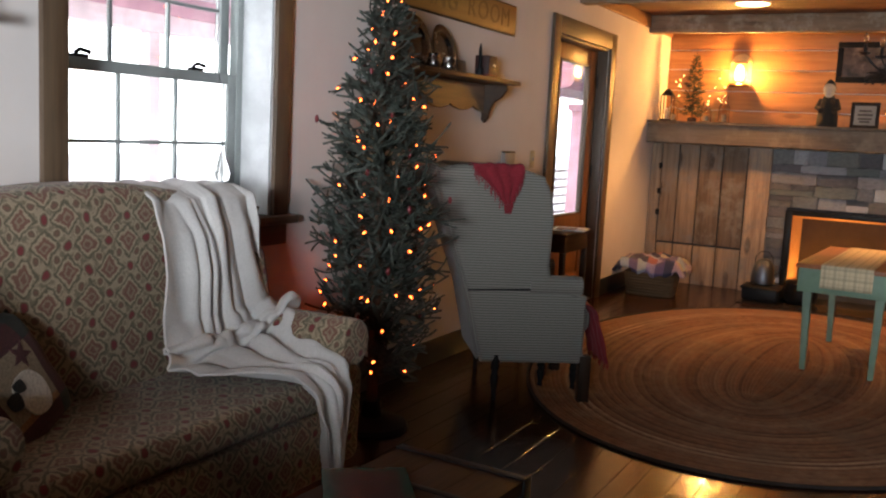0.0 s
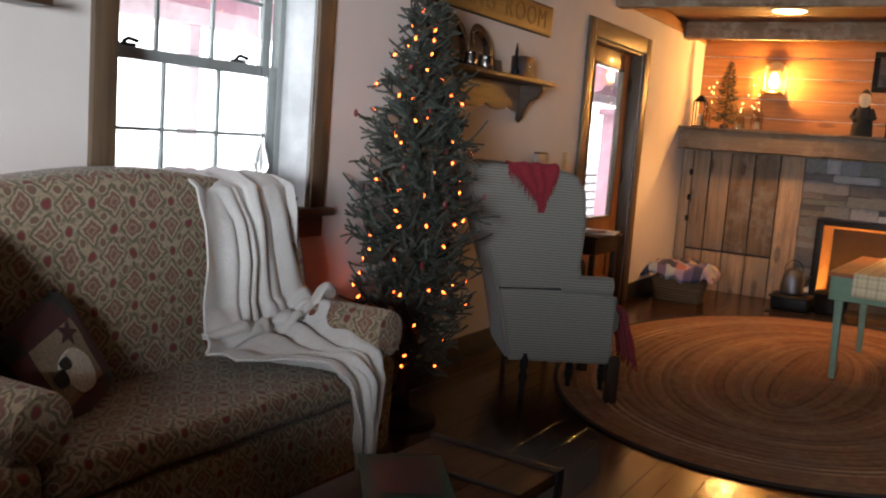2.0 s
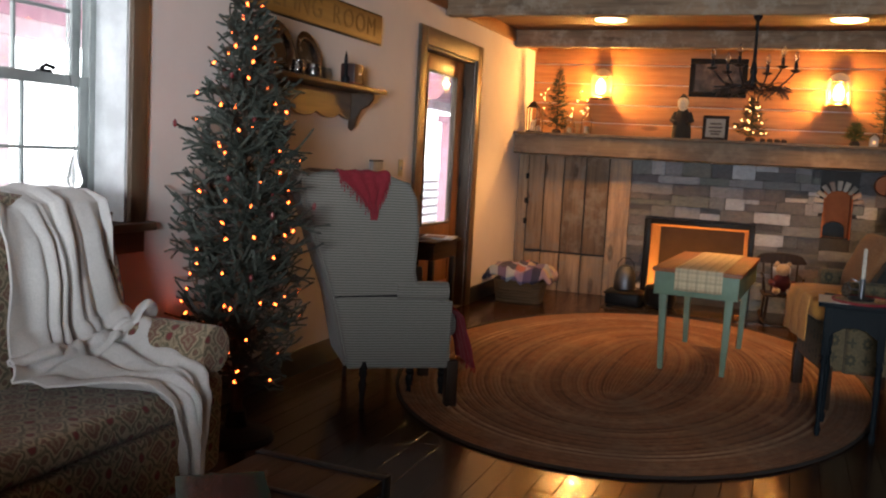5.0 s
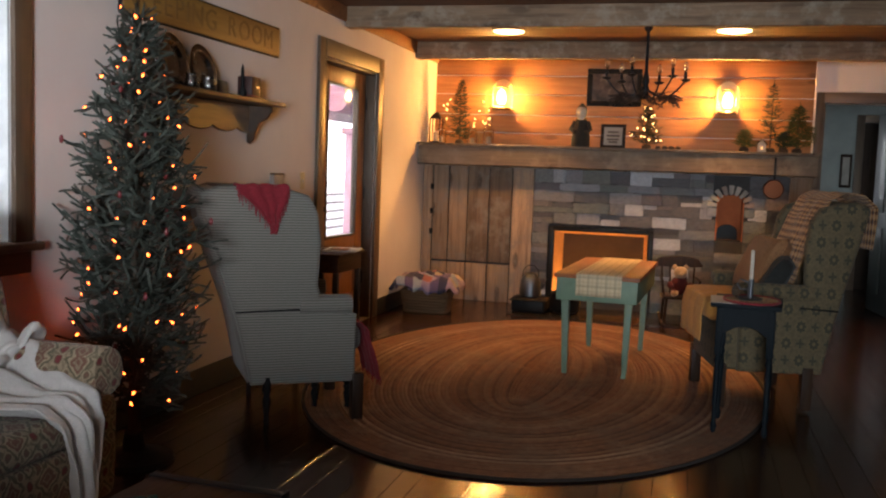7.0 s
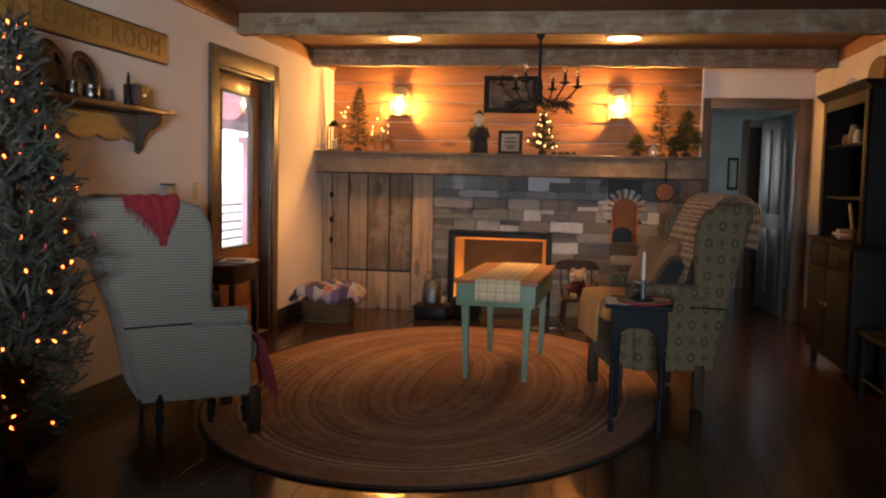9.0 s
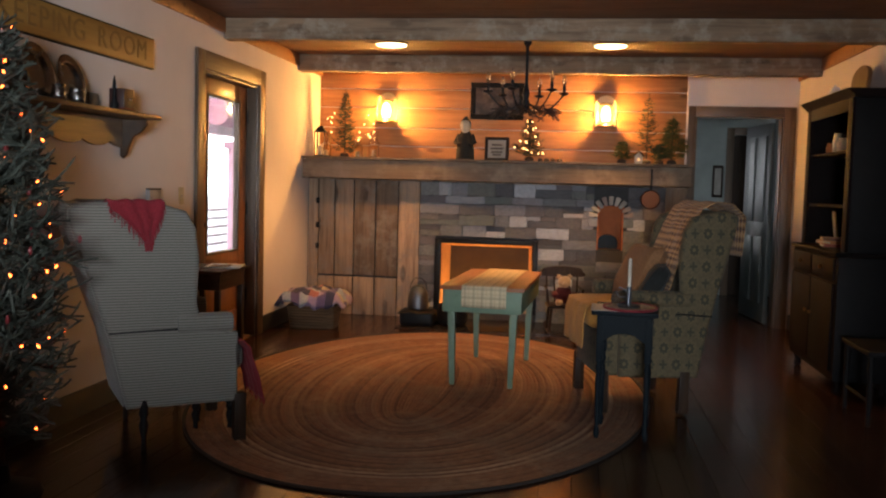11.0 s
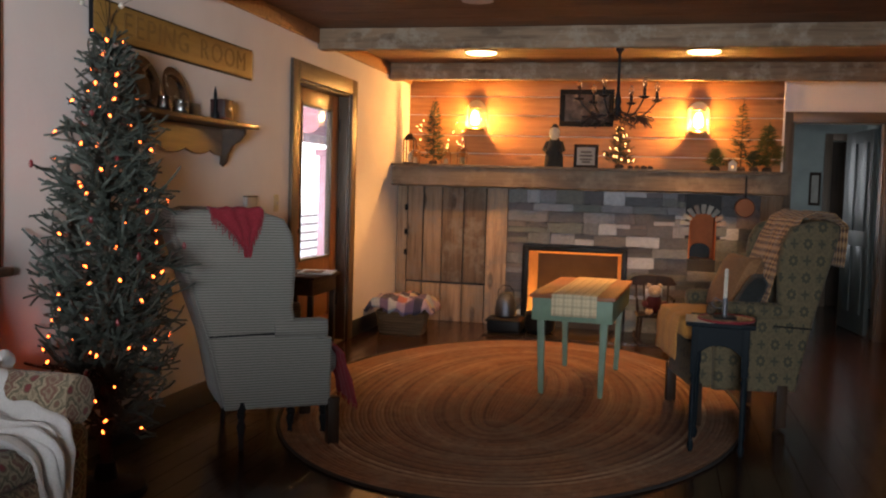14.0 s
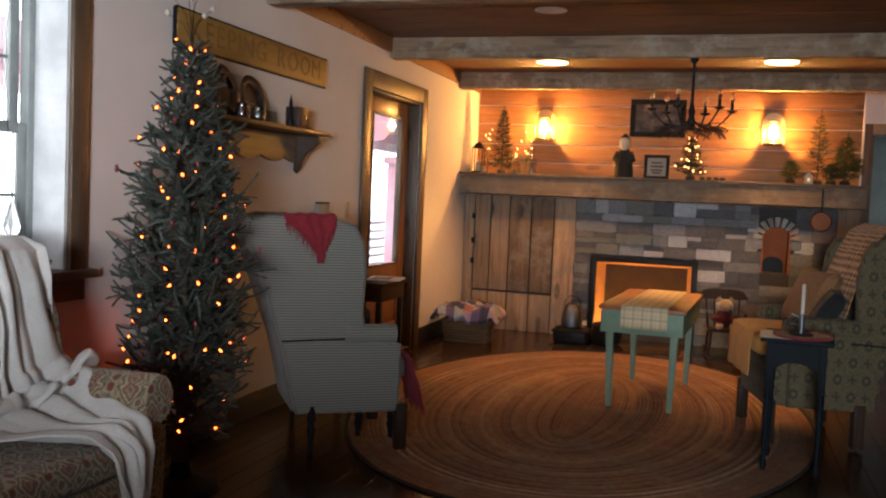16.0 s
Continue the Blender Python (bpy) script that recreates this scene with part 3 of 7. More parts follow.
def sash(x, z0, z1, name):
    fr = thing(name, "", "")
    fr.parent = window
    a, b, st = w0 + 0.042, w1 - 0.042, 0.048
    bm = box(x - 0.018, x + 0.018, a, a + st, z0, z1, 0.003)
    box(x - 0.018, x + 0.018, b - st, b, z0, z1, 0.003, bm=bm)
    box(x - 0.0175, x + 0.0175, a + st, b - st, z0, z0 + 0.042, 0.003, bm=bm)
    box(x - 0.0175, x + 0.0175, a + st, b - st, z1 - 0.042, z1, 0.003, bm=bm)
    part("frame", bm, M_SASH, fr)
    gy, gz = (b - a - 2 * st) / 3, (z1 - z0 - 0.084) / 2
    for i in (1, 2):
        part("muntin", box(x - 0.01, x + 0.01, a + st + i * gy - 0.007, a + st + i * gy + 0.007, z0 + 0.042, z1 - 0.042, 0.003), M_SASH, fr)
    part("muntin", box(x - 0.009, x + 0.009, a + st, b - st, z0 + 0.042 + gz - 0.007, z0 + 0.042 + gz + 0.007, 0.003), M_SASH, fr)
    pane = box(x - 0.003, x + 0.003, 0, gy - 0.002, 0, gz - 0.002, 0)
    me = finish_mesh("pane", pane, False)
    for i in range(3):
        for j in range(2):
            ob = part("pane", me, M_PANE, fr, m=pose(0, a + st + i * gy + 0.001, z0 + 0.042 + j * gz + 0.001))
            ob.visible_shadow = False
    return fr


lower, upper = sash(XL - 0.178, s0 + 0.004, 1.502, "lower_sash"), sash(XL - 0.222, 1.462, s1 - 0.014, "upper_sash")
for y in (1.36, 1.92):
    bm = box(XL - 0.20, XL - 0.165, y - 0.03, y + 0.03, 1.502, 1.515, 0.004)
    tube([(XL - 0.18, y - 0.02, 1.515), (XL - 0.175, y, 1.53), (XL - 0.165, y + 0.035, 1.522)], 0.008, bm=bm)
    part("sash_lock", bm, M_IRON, lower, "dark metal latch")
# glass drop on a thread
drop = thing("hanging_glass_drop", "clear glass teardrop hanging before the window pane", "ornament", pose(XL - 0.135, 2.03, 1.06))
part("drop", lathe([(0.004, 0.145), (0.012, 0.12), (0.026, 0.07), (0.032, 0.035), (0.024, 0.01), (0.005, 0.0)], 16), M_GLASS, drop)
part("thread", tube([(0, 0, 0.145), (0, 0, 0.30), (-0.026, 0, 0.44)], 0.0012, 5), M_IRON, drop)

# ---- porch outside ----
# Red porch paint paled to pinks: the outdoor glare is mixed into both colours.
M_PORCH = painted("glare_pink_porch_paint", (0.62, 0.36, 0.44), 0.6)
M_PORCHL = painted("glare_pale_porch_paint", (0.88, 0.74, 0.79), 0.6)
porch = thing("porch", "painted porch with posts and a beam, daylight glare put into its pink", "porch", kind="structure")
part("porch_beam", box(-4.05, -3.92, -3, 12, 1.80, 2.22, 0.01), M_PORCHL, porch)
part("fascia", box(-3.915, -3.89, -3, 12, 1.90, 2.02, 0.01), M_PORCH, porch)
part("porch_ceiling", box(-4.05, -3.55, -3, 12, 2.5, 2.54, 0), M_PORCHL, porch)
part("porch_floor", box(-4.3, XL - 0.2, -3, 12, -0.2, -0.06, 0), painted("grey_porch_floor", (0.55, 0.55, 0.56), 0.6), porch)
for y in (3.08, 9.2, 11.6):
    part("post", box(-4.03, -3.94, y - 0.045, y + 0.045, -0.06, 1.80, 0.012), M_PORCHL, porch)
for k in range(9):
    part("rail_board", box(-3.98, -3.95, 8.9, 11.5, 0.1 + k * 0.1, 0.13 + k * 0.1, 0.005), M_PORCHL, porch)
part("pilaster", box(-3.62, -3.44, 9.0, 9.12, -0.06, 1.62, 0.012), M_PORCH, porch)
part("capital", box(-3.66, -3.40, 8.97, 9.15, 1.62, 1.70, 0.012), M_PORCH, porch)
dial = thing("round_porch_dial", "round white dial with a pink rim hanging on the porch", "dial", pose(-3.5, 8.40, 1.98, 90, 0, 0))
part("rim", lathe([(0.10, 0.0), (0.135, 0.0), (0.14, 0.03), (0.10, 0.035)], 28), M_PORCH, dial)
part("face", lathe([(0.001, 0.03), (0.1, 0.03), (0.1, 0.02), (0.001, 0.02)], 28), M_REVEAL, dial)
part("hanger", tube([(0, 0.13, 0.015), (0, 0.52, 0.015)], 0.004, 6), M_IRON, dial)
# Added glowing sheet: gives the white daylight beyond window and door.
n = Nodes("outdoor_white_glow")
n.b.inputs["Base Color"].default_value = (0.8, 0.8, 0.8, 1)
n.b.inputs["Emission Color"].default_value = (0.95, 0.97, 1, 1)
n.b.inputs["Emission Strength"].default_value = 5.0
setting("backdrop", box(-31, -30.9, -80, 240, -0.3, 45, 0), n.m, "glowing white sheet far outside in place of bright daylight", "backdrop")

# ---- glazed door ----
door = thing("door_1", "honey-brown wooden door with one tall glass pane", "door", kind="structure")
d0, d1, _, dz = DOOR
part("casing", box(XL - 0.001, XL + 0.024, d0 - 0.125, d0, 0, dz + 0.125), M_TRIM, door, "dark stained casing")
part("casing", box(XL - 0.001, XL + 0.024, d1, d1 + 0.125, 0, dz + 0.125), M_TRIM, door, "dark stained casing")
part("head_casing", box(XL - 0.001, XL + 0.026, d0, d1, dz, dz + 0.125), M_TRIMY, door)
for y in (d0 + 0.001, d1 - 0.021):
    part("jamb", box(XL - 0.16, XL - 0.002, y, y + 0.02, 0, dz - 0.001, 0.003), M_TRIM, door)
part("head_jamb", box(XL - 0.16, XL - 0.002, d0 + 0.022, d1 - 0.022, dz - 0.021, dz - 0.001, 0.003), M_TRIMY, door)
leaf = thing("leaf", "", "")
leaf.parent = door
a, b, gx = d0 + 0.024, d1 - 0.024, XL - 0.105
g0, g1, h0, h1 = 5.56, 6.205, 0.71, 1.90
bm = box(gx - 0.022, gx + 0.022, a, g0, 0.008, dz - 0.024, 0.004)
box(gx - 0.022, gx + 0.022, g1, b, 0.008, dz - 0.024, 0.004, bm=bm)
box(gx - 0.0215, gx + 0.0215, g0, g1, 0.008, 0.24, 0.004, bm=bm)
box(gx - 0.0215, gx + 0.0215, g0, g1, 0.60, h0, 0.004, bm=bm)
box(gx - 0.0215, gx + 0.0215, g0, g1, h1, dz - 0.024, 0.004, bm=bm)
part("stiles", bm, M_DOOR, leaf)
part("panel", box(gx - 0.012, gx + 0.012, g0, g1, 0.24, 0.60, 0.01), M_DOOR, leaf)
bead = box(gx - 0.026, gx + 0.028, g0, g0 + 0.018, h0, h1, 0.004)
box(gx - 0.026, gx + 0.028, g1 - 0.018, g1, h0, h1, 0.004, bm=bead)
box(gx - 0.026, gx + 0.0275, g0 + 0.018, g1 - 0.018, h0, h0 + 0.018, 0.004, bm=bead)
box(gx - 0.026, gx + 0.0275, g0 + 0.018, g1 - 0.018, h1 - 0.018, h1, 0.004, bm=bead)
part("glazing_bead", bead, M_TRIM, leaf)
ob = part("pane", box(gx - 0.004, gx + 0.004, g0 + 0.018, g1 - 0.018, h0 + 0.018, h1 - 0.018, 0), M_PANE, leaf)
ob.visible_shadow = False
bm = lathe([(0.006, 0), (0.012, 0.02), (0.028, 0.035), (0.03, 0.055), (0.018, 0.07)], 16, m=pose(gx + 0.022, a + 0.07, 0.95, 0, 90, 0))
part("handle", bm, M_IRON, leaf, "black iron knob")
for z in (0.35, 1.05, 1.78):
    part("hinge", lathe([(0.007, -0.05), (0.007, 0.05)], 8, m=pose(XL - 0.075, d1 - 0.027, z)), M_IRON, door)
setting("threshold", box(XL - 0.19, XL - 0.002, d0 + 0.022, d1 - 0.022, 0, 0.006, 0.002), M_TRIMY, "dark wooden threshold", "trim")

# ---- hall opening ----
cased = thing("door_2", "dark stained casing round the opening to the hall", "door frame", kind="structure")
part("casing", box(HALL[0] - 0.07, HALL[0], YB - 0.022, YB - 0.001, 0, HALL[3] + 0.1), M_TRIM, cased)
part("casing", box(HALL[1], HALL[1] + 0.11, YB - 0.022, YB - 0.001, 0, HALL[3] + 0.1), M_TRIM, cased)
part("head_casing", box(HALL[0], HALL[1], YB - 0.024, YB - 0.001, HALL[3], HALL[3] + 0.1), M_TRIMX, cased)
for x in (HALL[0] + 0.001, HALL[1] - 0.016):
    part("jamb", box(x, x + 0.015, YB - 0.001, YB + 0.15, 0, HALL[3] - 0.001, 0.002), M_TRIM, cased)
M_BLUE = painted("blue_grey_door_paint", (0.085, 0.10, 0.098), 0.4)
hd = thing("door_3", "blue-grey panelled hall door standing open", "door", pose(2.13, 8.47, 0, 0, 0, 97), kind="structure")
bm = box(0, 0.78, -0.02, 0.02, 0.01, 1.97, 0.004)
part("leaf", bm, M_BLUE, hd)
for x in (0.1, 0.43):
    for z0, z1 in ((0.2, 0.85), (1.0, 1.85)):
        fr = box(x, x + 0.25, 0.0205, 0.034, z0, z1, 0.008)
        part("raised_panel", fr, M_BLUE, hd)
part("handle", lathe([(0.008, 0), (0.026, 0.03), (0.028, 0.05), (0.012, 0.06)], 14, m=pose(0.72, 0.02, 0.95, -90, 0, 0)), M_IRON, hd)
hc = thing("door_4", "dark casing of a doorway in the hall", "door frame", kind="structure")
for x in (2.09, 2.50):
    part("casing", box(x, x + 0.09, 10.977, 10.999, 0, 2.09), M_TRIM, hc)
part("head_casing", box(2.18, 2.50, 10.977, 10.999, 2.0, 2.09), M_TRIMX, hc)
pic = thing("hall_picture", "small dark-framed picture on the hall wall", "picture", pose(2.0, 10.995, 1.42, 0, 0, 90))
bm = box(-0.02, 0, -0.065, 0.065, -0.2, 0.2, 0.006)
part("frame", bm, M_DARKWOOD, pic)
part("print", box(-0.024, -0.021, -0.04, 0.04, -0.165, 0.165, 0), painted("faded_print", (0.3, 0.29, 0.26), 0.6), pic)
hw = thing("window_2", "bright hall window with a pale frame", "window", kind="structure")
bm = box(1.06, 1.13, 9.9, 9.96, 0.9, 2.1, 0.004)
box(1.06, 1.13, 10.64, 10.7, 0.9, 2.1, 0.004, bm=bm)
box(1.06, 1.13, 9.96, 10.64, 0.9, 0.96, 0.004, bm=bm)
box(1.06, 1.13, 9.96, 10.64, 2.04, 2.1, 0.004, bm=bm)
part("frame", bm, M_REVEAL, hw)
rw = thing("window_3", "grey-framed window in the wall behind", "window", kind="structure")
bm = box(-0.179, -0.13, YF - 0.18, YF - 0.13, 0.801, 1.779, 0.004)
box(0.97, 1.019, YF - 0.18, YF - 0.13, 0.801, 1.779, 0.004, bm=bm)
box(-0.13, 0.97, YF - 0.175, YF - 0.135, 0.801, 0.85, 0.004, bm=bm)
box(-0.13, 0.97, YF - 0.175, YF - 0.135, 1.73, 1.779, 0.004, bm=bm)
part("frame", bm, M_SASH, rw)

# ---- fireplace wall ----
YS, YM = 7.85, 7.62
fire = thing("fireplace", "grey ledge-stone fireplace with a weathered beam mantel", "fireplace", kind="structure")
core = bmesh.new()
FB, NI = (-1.06, -0.09, 0.075, 0.775), (0.46, 0.70, 0.71, 1.13)
for x0, x1, z0, z1 in ((-2.334, FB[0], 0, 1.31), (FB[0], FB[1], FB[3], 1.31), (FB[0], FB[1], 0, FB[2]), (FB[1], NI[0], 0, 1.31), (NI[0], NI[1], 0, NI[2]), (NI[0], NI[1], NI[3], 1.31), (NI[1], 1.26, 0, 1.31)):
    box(x0, x1, YS + 0.03, YB, z0, z1, 0, bm=core)
part("core", core, M_MORTAR, fire)
shell = bmesh.new()
box(FB[0] - 0.001, FB[1] + 0.001, YB - 0.03, YB - 0.001, FB[2], FB[3], 0, bm=shell)
part("fire_back", shell, painted("sooty_firebrick", (0.045, 0.032, 0.024), 0.9), fire, "sooty back of the firebox")
throat = slab([(YS + 0.026, FB[3] - 0.001), (YB - 0.031, FB[3] - 0.001), (YB - 0.031, FB[3] - 0.09), (YB - 0.06, FB[3] - 0.09), (YS + 0.026, FB[3] - 0.05)], FB[1] - FB[0] - 0.05, "x", 0)
part("throat", throat, M_FIREBRICK, fire, m=pose(FB[0] + 0.025, 0, 0))
part("fire_floor", box(FB[0] + 0.021, FB[1] - 0.021, YS + 0.03, YB - 0.031, 0.076, 0.09, 0), M_FIREBRICK, fire)
for s, x in ((1, FB[0] + 0.02), (-1, FB[1] - 0.02)):
    side = slab([(x, YS + 0.01), (x + s * 0.02, YS + 0.01), (x + s * 0.075, YB - 0.031), (x, YB - 0.031)], FB[3] - FB[2] - 0.002, "z", 0)
    part("fire_side", side, M_FIREBRICK, fire, m=pose(0, 0, FB[2] + 0.001))
bm = box(FB[0] - 0.008, FB[0] + 0.052, YS - 0.03, YS + 0.025, FB[2], FB[3], 0.004)
box(FB[1] - 0.045, FB[1] + 0.005, YS - 0.03, YS + 0.025, FB[2], FB[3], 0.004, bm=bm)
box(FB[0] + 0.045, FB[1] - 0.045, YS - 0.03, YS + 0.025, FB[3] - 0.045, FB[3], 0.004, bm=bm)
part("fire_frame", bm, M_IRON, fire, "black metal surround")
# Oven brick reddened: the warm glow inside the niche is put into its colour.
M_OVENGLOW = painted("oven_brick_painted_glow", (0.46, 0.13, 0.045), 0.85, (0.3, 0.08, 0.03))
part("oven_back", box(NI[0] + 0.001, NI[1] - 0.001, YB - 0.12, YB - 0.02, NI[2], NI[3], 0), M_OVENGLOW, fire)
part("oven_lining", box(NI[0] + 0.0005, NI[0] + 0.012, YS + 0.02, YB - 0.12, NI[2], NI[3], 0.002), M_OVENGLOW, fire)
part("oven_lining", box(NI[1] - 0.012, NI[1] - 0.0005, YS + 0.02, YB - 0.12, NI[2], NI[3], 0.002), M_OVENGLOW, fire)
mouth = [(-0.095, 0), (0.095, 0), (0.095, 0.07)] + [(0.095 * math.cos(a), 0.07 + 0.07 * math.sin(a)) for a in [math.pi * k / 10 for k in range(1, 10)]] + [(-0.095, 0.07)]
part("oven_door", slab(mouth, 0.012, "y", 0.004, 1), M_IRON, fire, "black arched iron oven door", m=pose((NI[0] + NI[1]) / 2 - 0.01, YB - 0.134, NI[2] + 0.002))
part("mantel_beam", beam_mesh(0.36, 0.18, 3.6, 3.3), M_MANTEL, fire, m=pose(-0.533, YM + 0.19, 1.315))
part("mantel_shelf", box(-2.332, 1.275, YM - 0.03, YB - 0.001, 1.498, 1.522, 0.005), M_MANTEL, fire)
bx = [-2.333, -2.225, -2.06, -1.87, -1.655, -1.432]
for i, (p, q) in enumerate(zip(bx, bx[1:])):
    dy = 0.0 if i else 0.006
    part("board", box(p + 0.006, q - 0.006, YS - 0.012 + dy, YS + 0.028, 0.385 if i else 0.0, 1.312, 0.004), M_BARN, fire)
    if i:
        part("board", box(p + 0.006, q - 0.006, YS - 0.012, YS + 0.028, 0.0, 0.365, 0.004), M_BARN, fire)
for z in (0.66, 0.86, 1.10):
    bm = box(-2.25, -2.215, YS - 0.02, YS - 0.005, z - 0.025, z + 0.025, 0.004)
    lathe([(0.007, -0.03), (0.007, 0.03)], 8, bm=bm, m=pose(-2.23, YS - 0.022, z))
    part("hinge", bm, M_IRON, fire, "black iron hinge")
part("post_board", box(-1.424, -1.222, YS - 0.035, YS + 0.028, 0, 1.312, 0.005), M_BARN, fire)
part("post_board", box(1.072, 1.262, YS - 0.035, YS + 0.028, 0, 1.312, 0.005), M_BARN, fire)
zs = [1.523, 1.655, 1.835, 2.035, 2.22, 2.40]
for z0, z1 in zip(zs, zs[1:]):
    part("plank", box(-2.333, 1.27, YB - 0.028, YB - 0.001, z0 + 0.004, z1 - 0.004, 0.005), M_PINE, fire)
part("plank_end", box(1.27, 1.288, YB - 0.03, YB - 0.001, 1.523, 2.40, 0.003), M_WALL, fire)
hearth = setting("hearth", box(-1.30, 0.55, 7.10, YS - 0.036, 0.0, 0.007, 0.002), M_SLATE, "black slate hearth flush before the fire", "hearth")

# ---- floor boards and stones come last; the rug ----


def stadium(r, half, n):
    """Points of a full oval whose long axis is y."""
    pts = []
    for i in range(n):
        a = 2 * math.pi * i / n
        c, s = math.cos(a), math.sin(a)
        e = 2 / 2.05
        pts.append((r * math.copysign(abs(c) ** e, c), (r + half) * math.copysign(abs(s) ** e, s)))
    return pts


def braid_ring(r, half, pitch, n=140):
    """One coil of the rug, rounded on top with a slight braid ripple."""
    verts, faces = [], []
    prof = [(-0.02, 0.0), (0.18, 0.8), (0.5, 1.0), (0.82, 0.8), (1.02, 0.0)]
    for f, z in prof:
        q = max(0.002, r - (1 - f) * pitch)
        for i, (x, y) in enumerate(stadium(q, half, n)):
            wav = 1 + 0.10 * math.sin(i * math.pi * 0.5)
            verts.append((x, y, 0.003 + 0.0075 * z * wav + 0.002 * noise.noise(Vector((x * 2, y * 2, 0)))))
    for j in range(len(prof) - 1):
        for i in range(n):
            a, b = j * n + i, j * n + (i + 1) % n
            faces.append((a, b, b + n, a + n))
    me = bpy.data.meshes.new("braid")
    me.from_pydata(verts, [], faces)
    me.polygons.foreach_set("use_smooth", [True] * len(me.polygons))
    me.materials.append(M_RUG)
    return me


n = Nodes("braided_wool")
oi = n.add("ShaderNodeObjectInfo")
v = n.coords(jitter=False)
col = n.ramp(oi.outputs["Random"], [(0.0, (0.135, 0.055, 0.028)), (0.25, (0.22, 0.098, 0.048)), (0.5, (0.26, 0.12, 0.06)), (0.75, (0.22, 0.115, 0.062)), (0.95, (0.28, 0.15, 0.08)), (1.0, (0.44, 0.29, 0.19))])
streak = n.noise(v, 4.5, 5, 0.65)
col = n.mix(n.ramp(streak, [(0.50, (0, 0, 0)), (0.68, (0.7, 0.7, 0.7))]), col, (0.34, 0.20, 0.115))
flecks = n.noise(v, 28, 4, 0.7)
col = n.mix(0.75, col, n.ramp(flecks, [(0.3, (0.5, 0.45, 0.42)), (0.7, (1.15, 1.1, 1.05))]), "MULTIPLY")
col = n.mix(n.ramp(n.noise(v, 2.2, 4), [(0.45, (0, 0, 0)), (0.7, (0.6, 0.6, 0.6))]), col, (0.13, 0.078, 0.05))
M_RUG = n.finish(col, 0.95, n.noise(v, 90, 3), 0.6, 0.006)
rug = thing("braided_rug", "large oval braided wool rug in rust and brown", "rug", pose(-0.63, 4.88, 0.001))
RUGR, RUGH = 1.34, 0.73
for k in range(56):
    part("braid", braid_ring(RUGR - k * 0.0242, RUGH, 0.0242), None, rug)
part("braid", box(-0.008, 0.008, -RUGH, RUGH, 0.0, 0.011, 0.004), M_RUG, rug)
n2 = 180
outer = [(x, y, 0.008) for x, y in stadium(RUGR + 0.012, RUGH, n2)]
part("border_braid", tube(outer + outer[:1], 0.008, 6), painted("dark_braid_wool", (0.02, 0.016, 0.014), 0.9), rug, "dark outer braid")

# ---- seating ----


def turned_leg(h, r=0.02, mat=None):
    return lathe([(r * 0.55, 0), (r * 0.75, 0.01), (r * 0.6, 0.04 * h / 0.2), (r * 0.8, 0.3 * h), (r * 1.15, 0.5 * h), (r * 0.7, 0.62 * h), (r * 1.2, 0.72 * h), (r * 0.9, 0.8 * h), (r * 1.2, 0.86 * h), (r * 1.2, h)], 14)


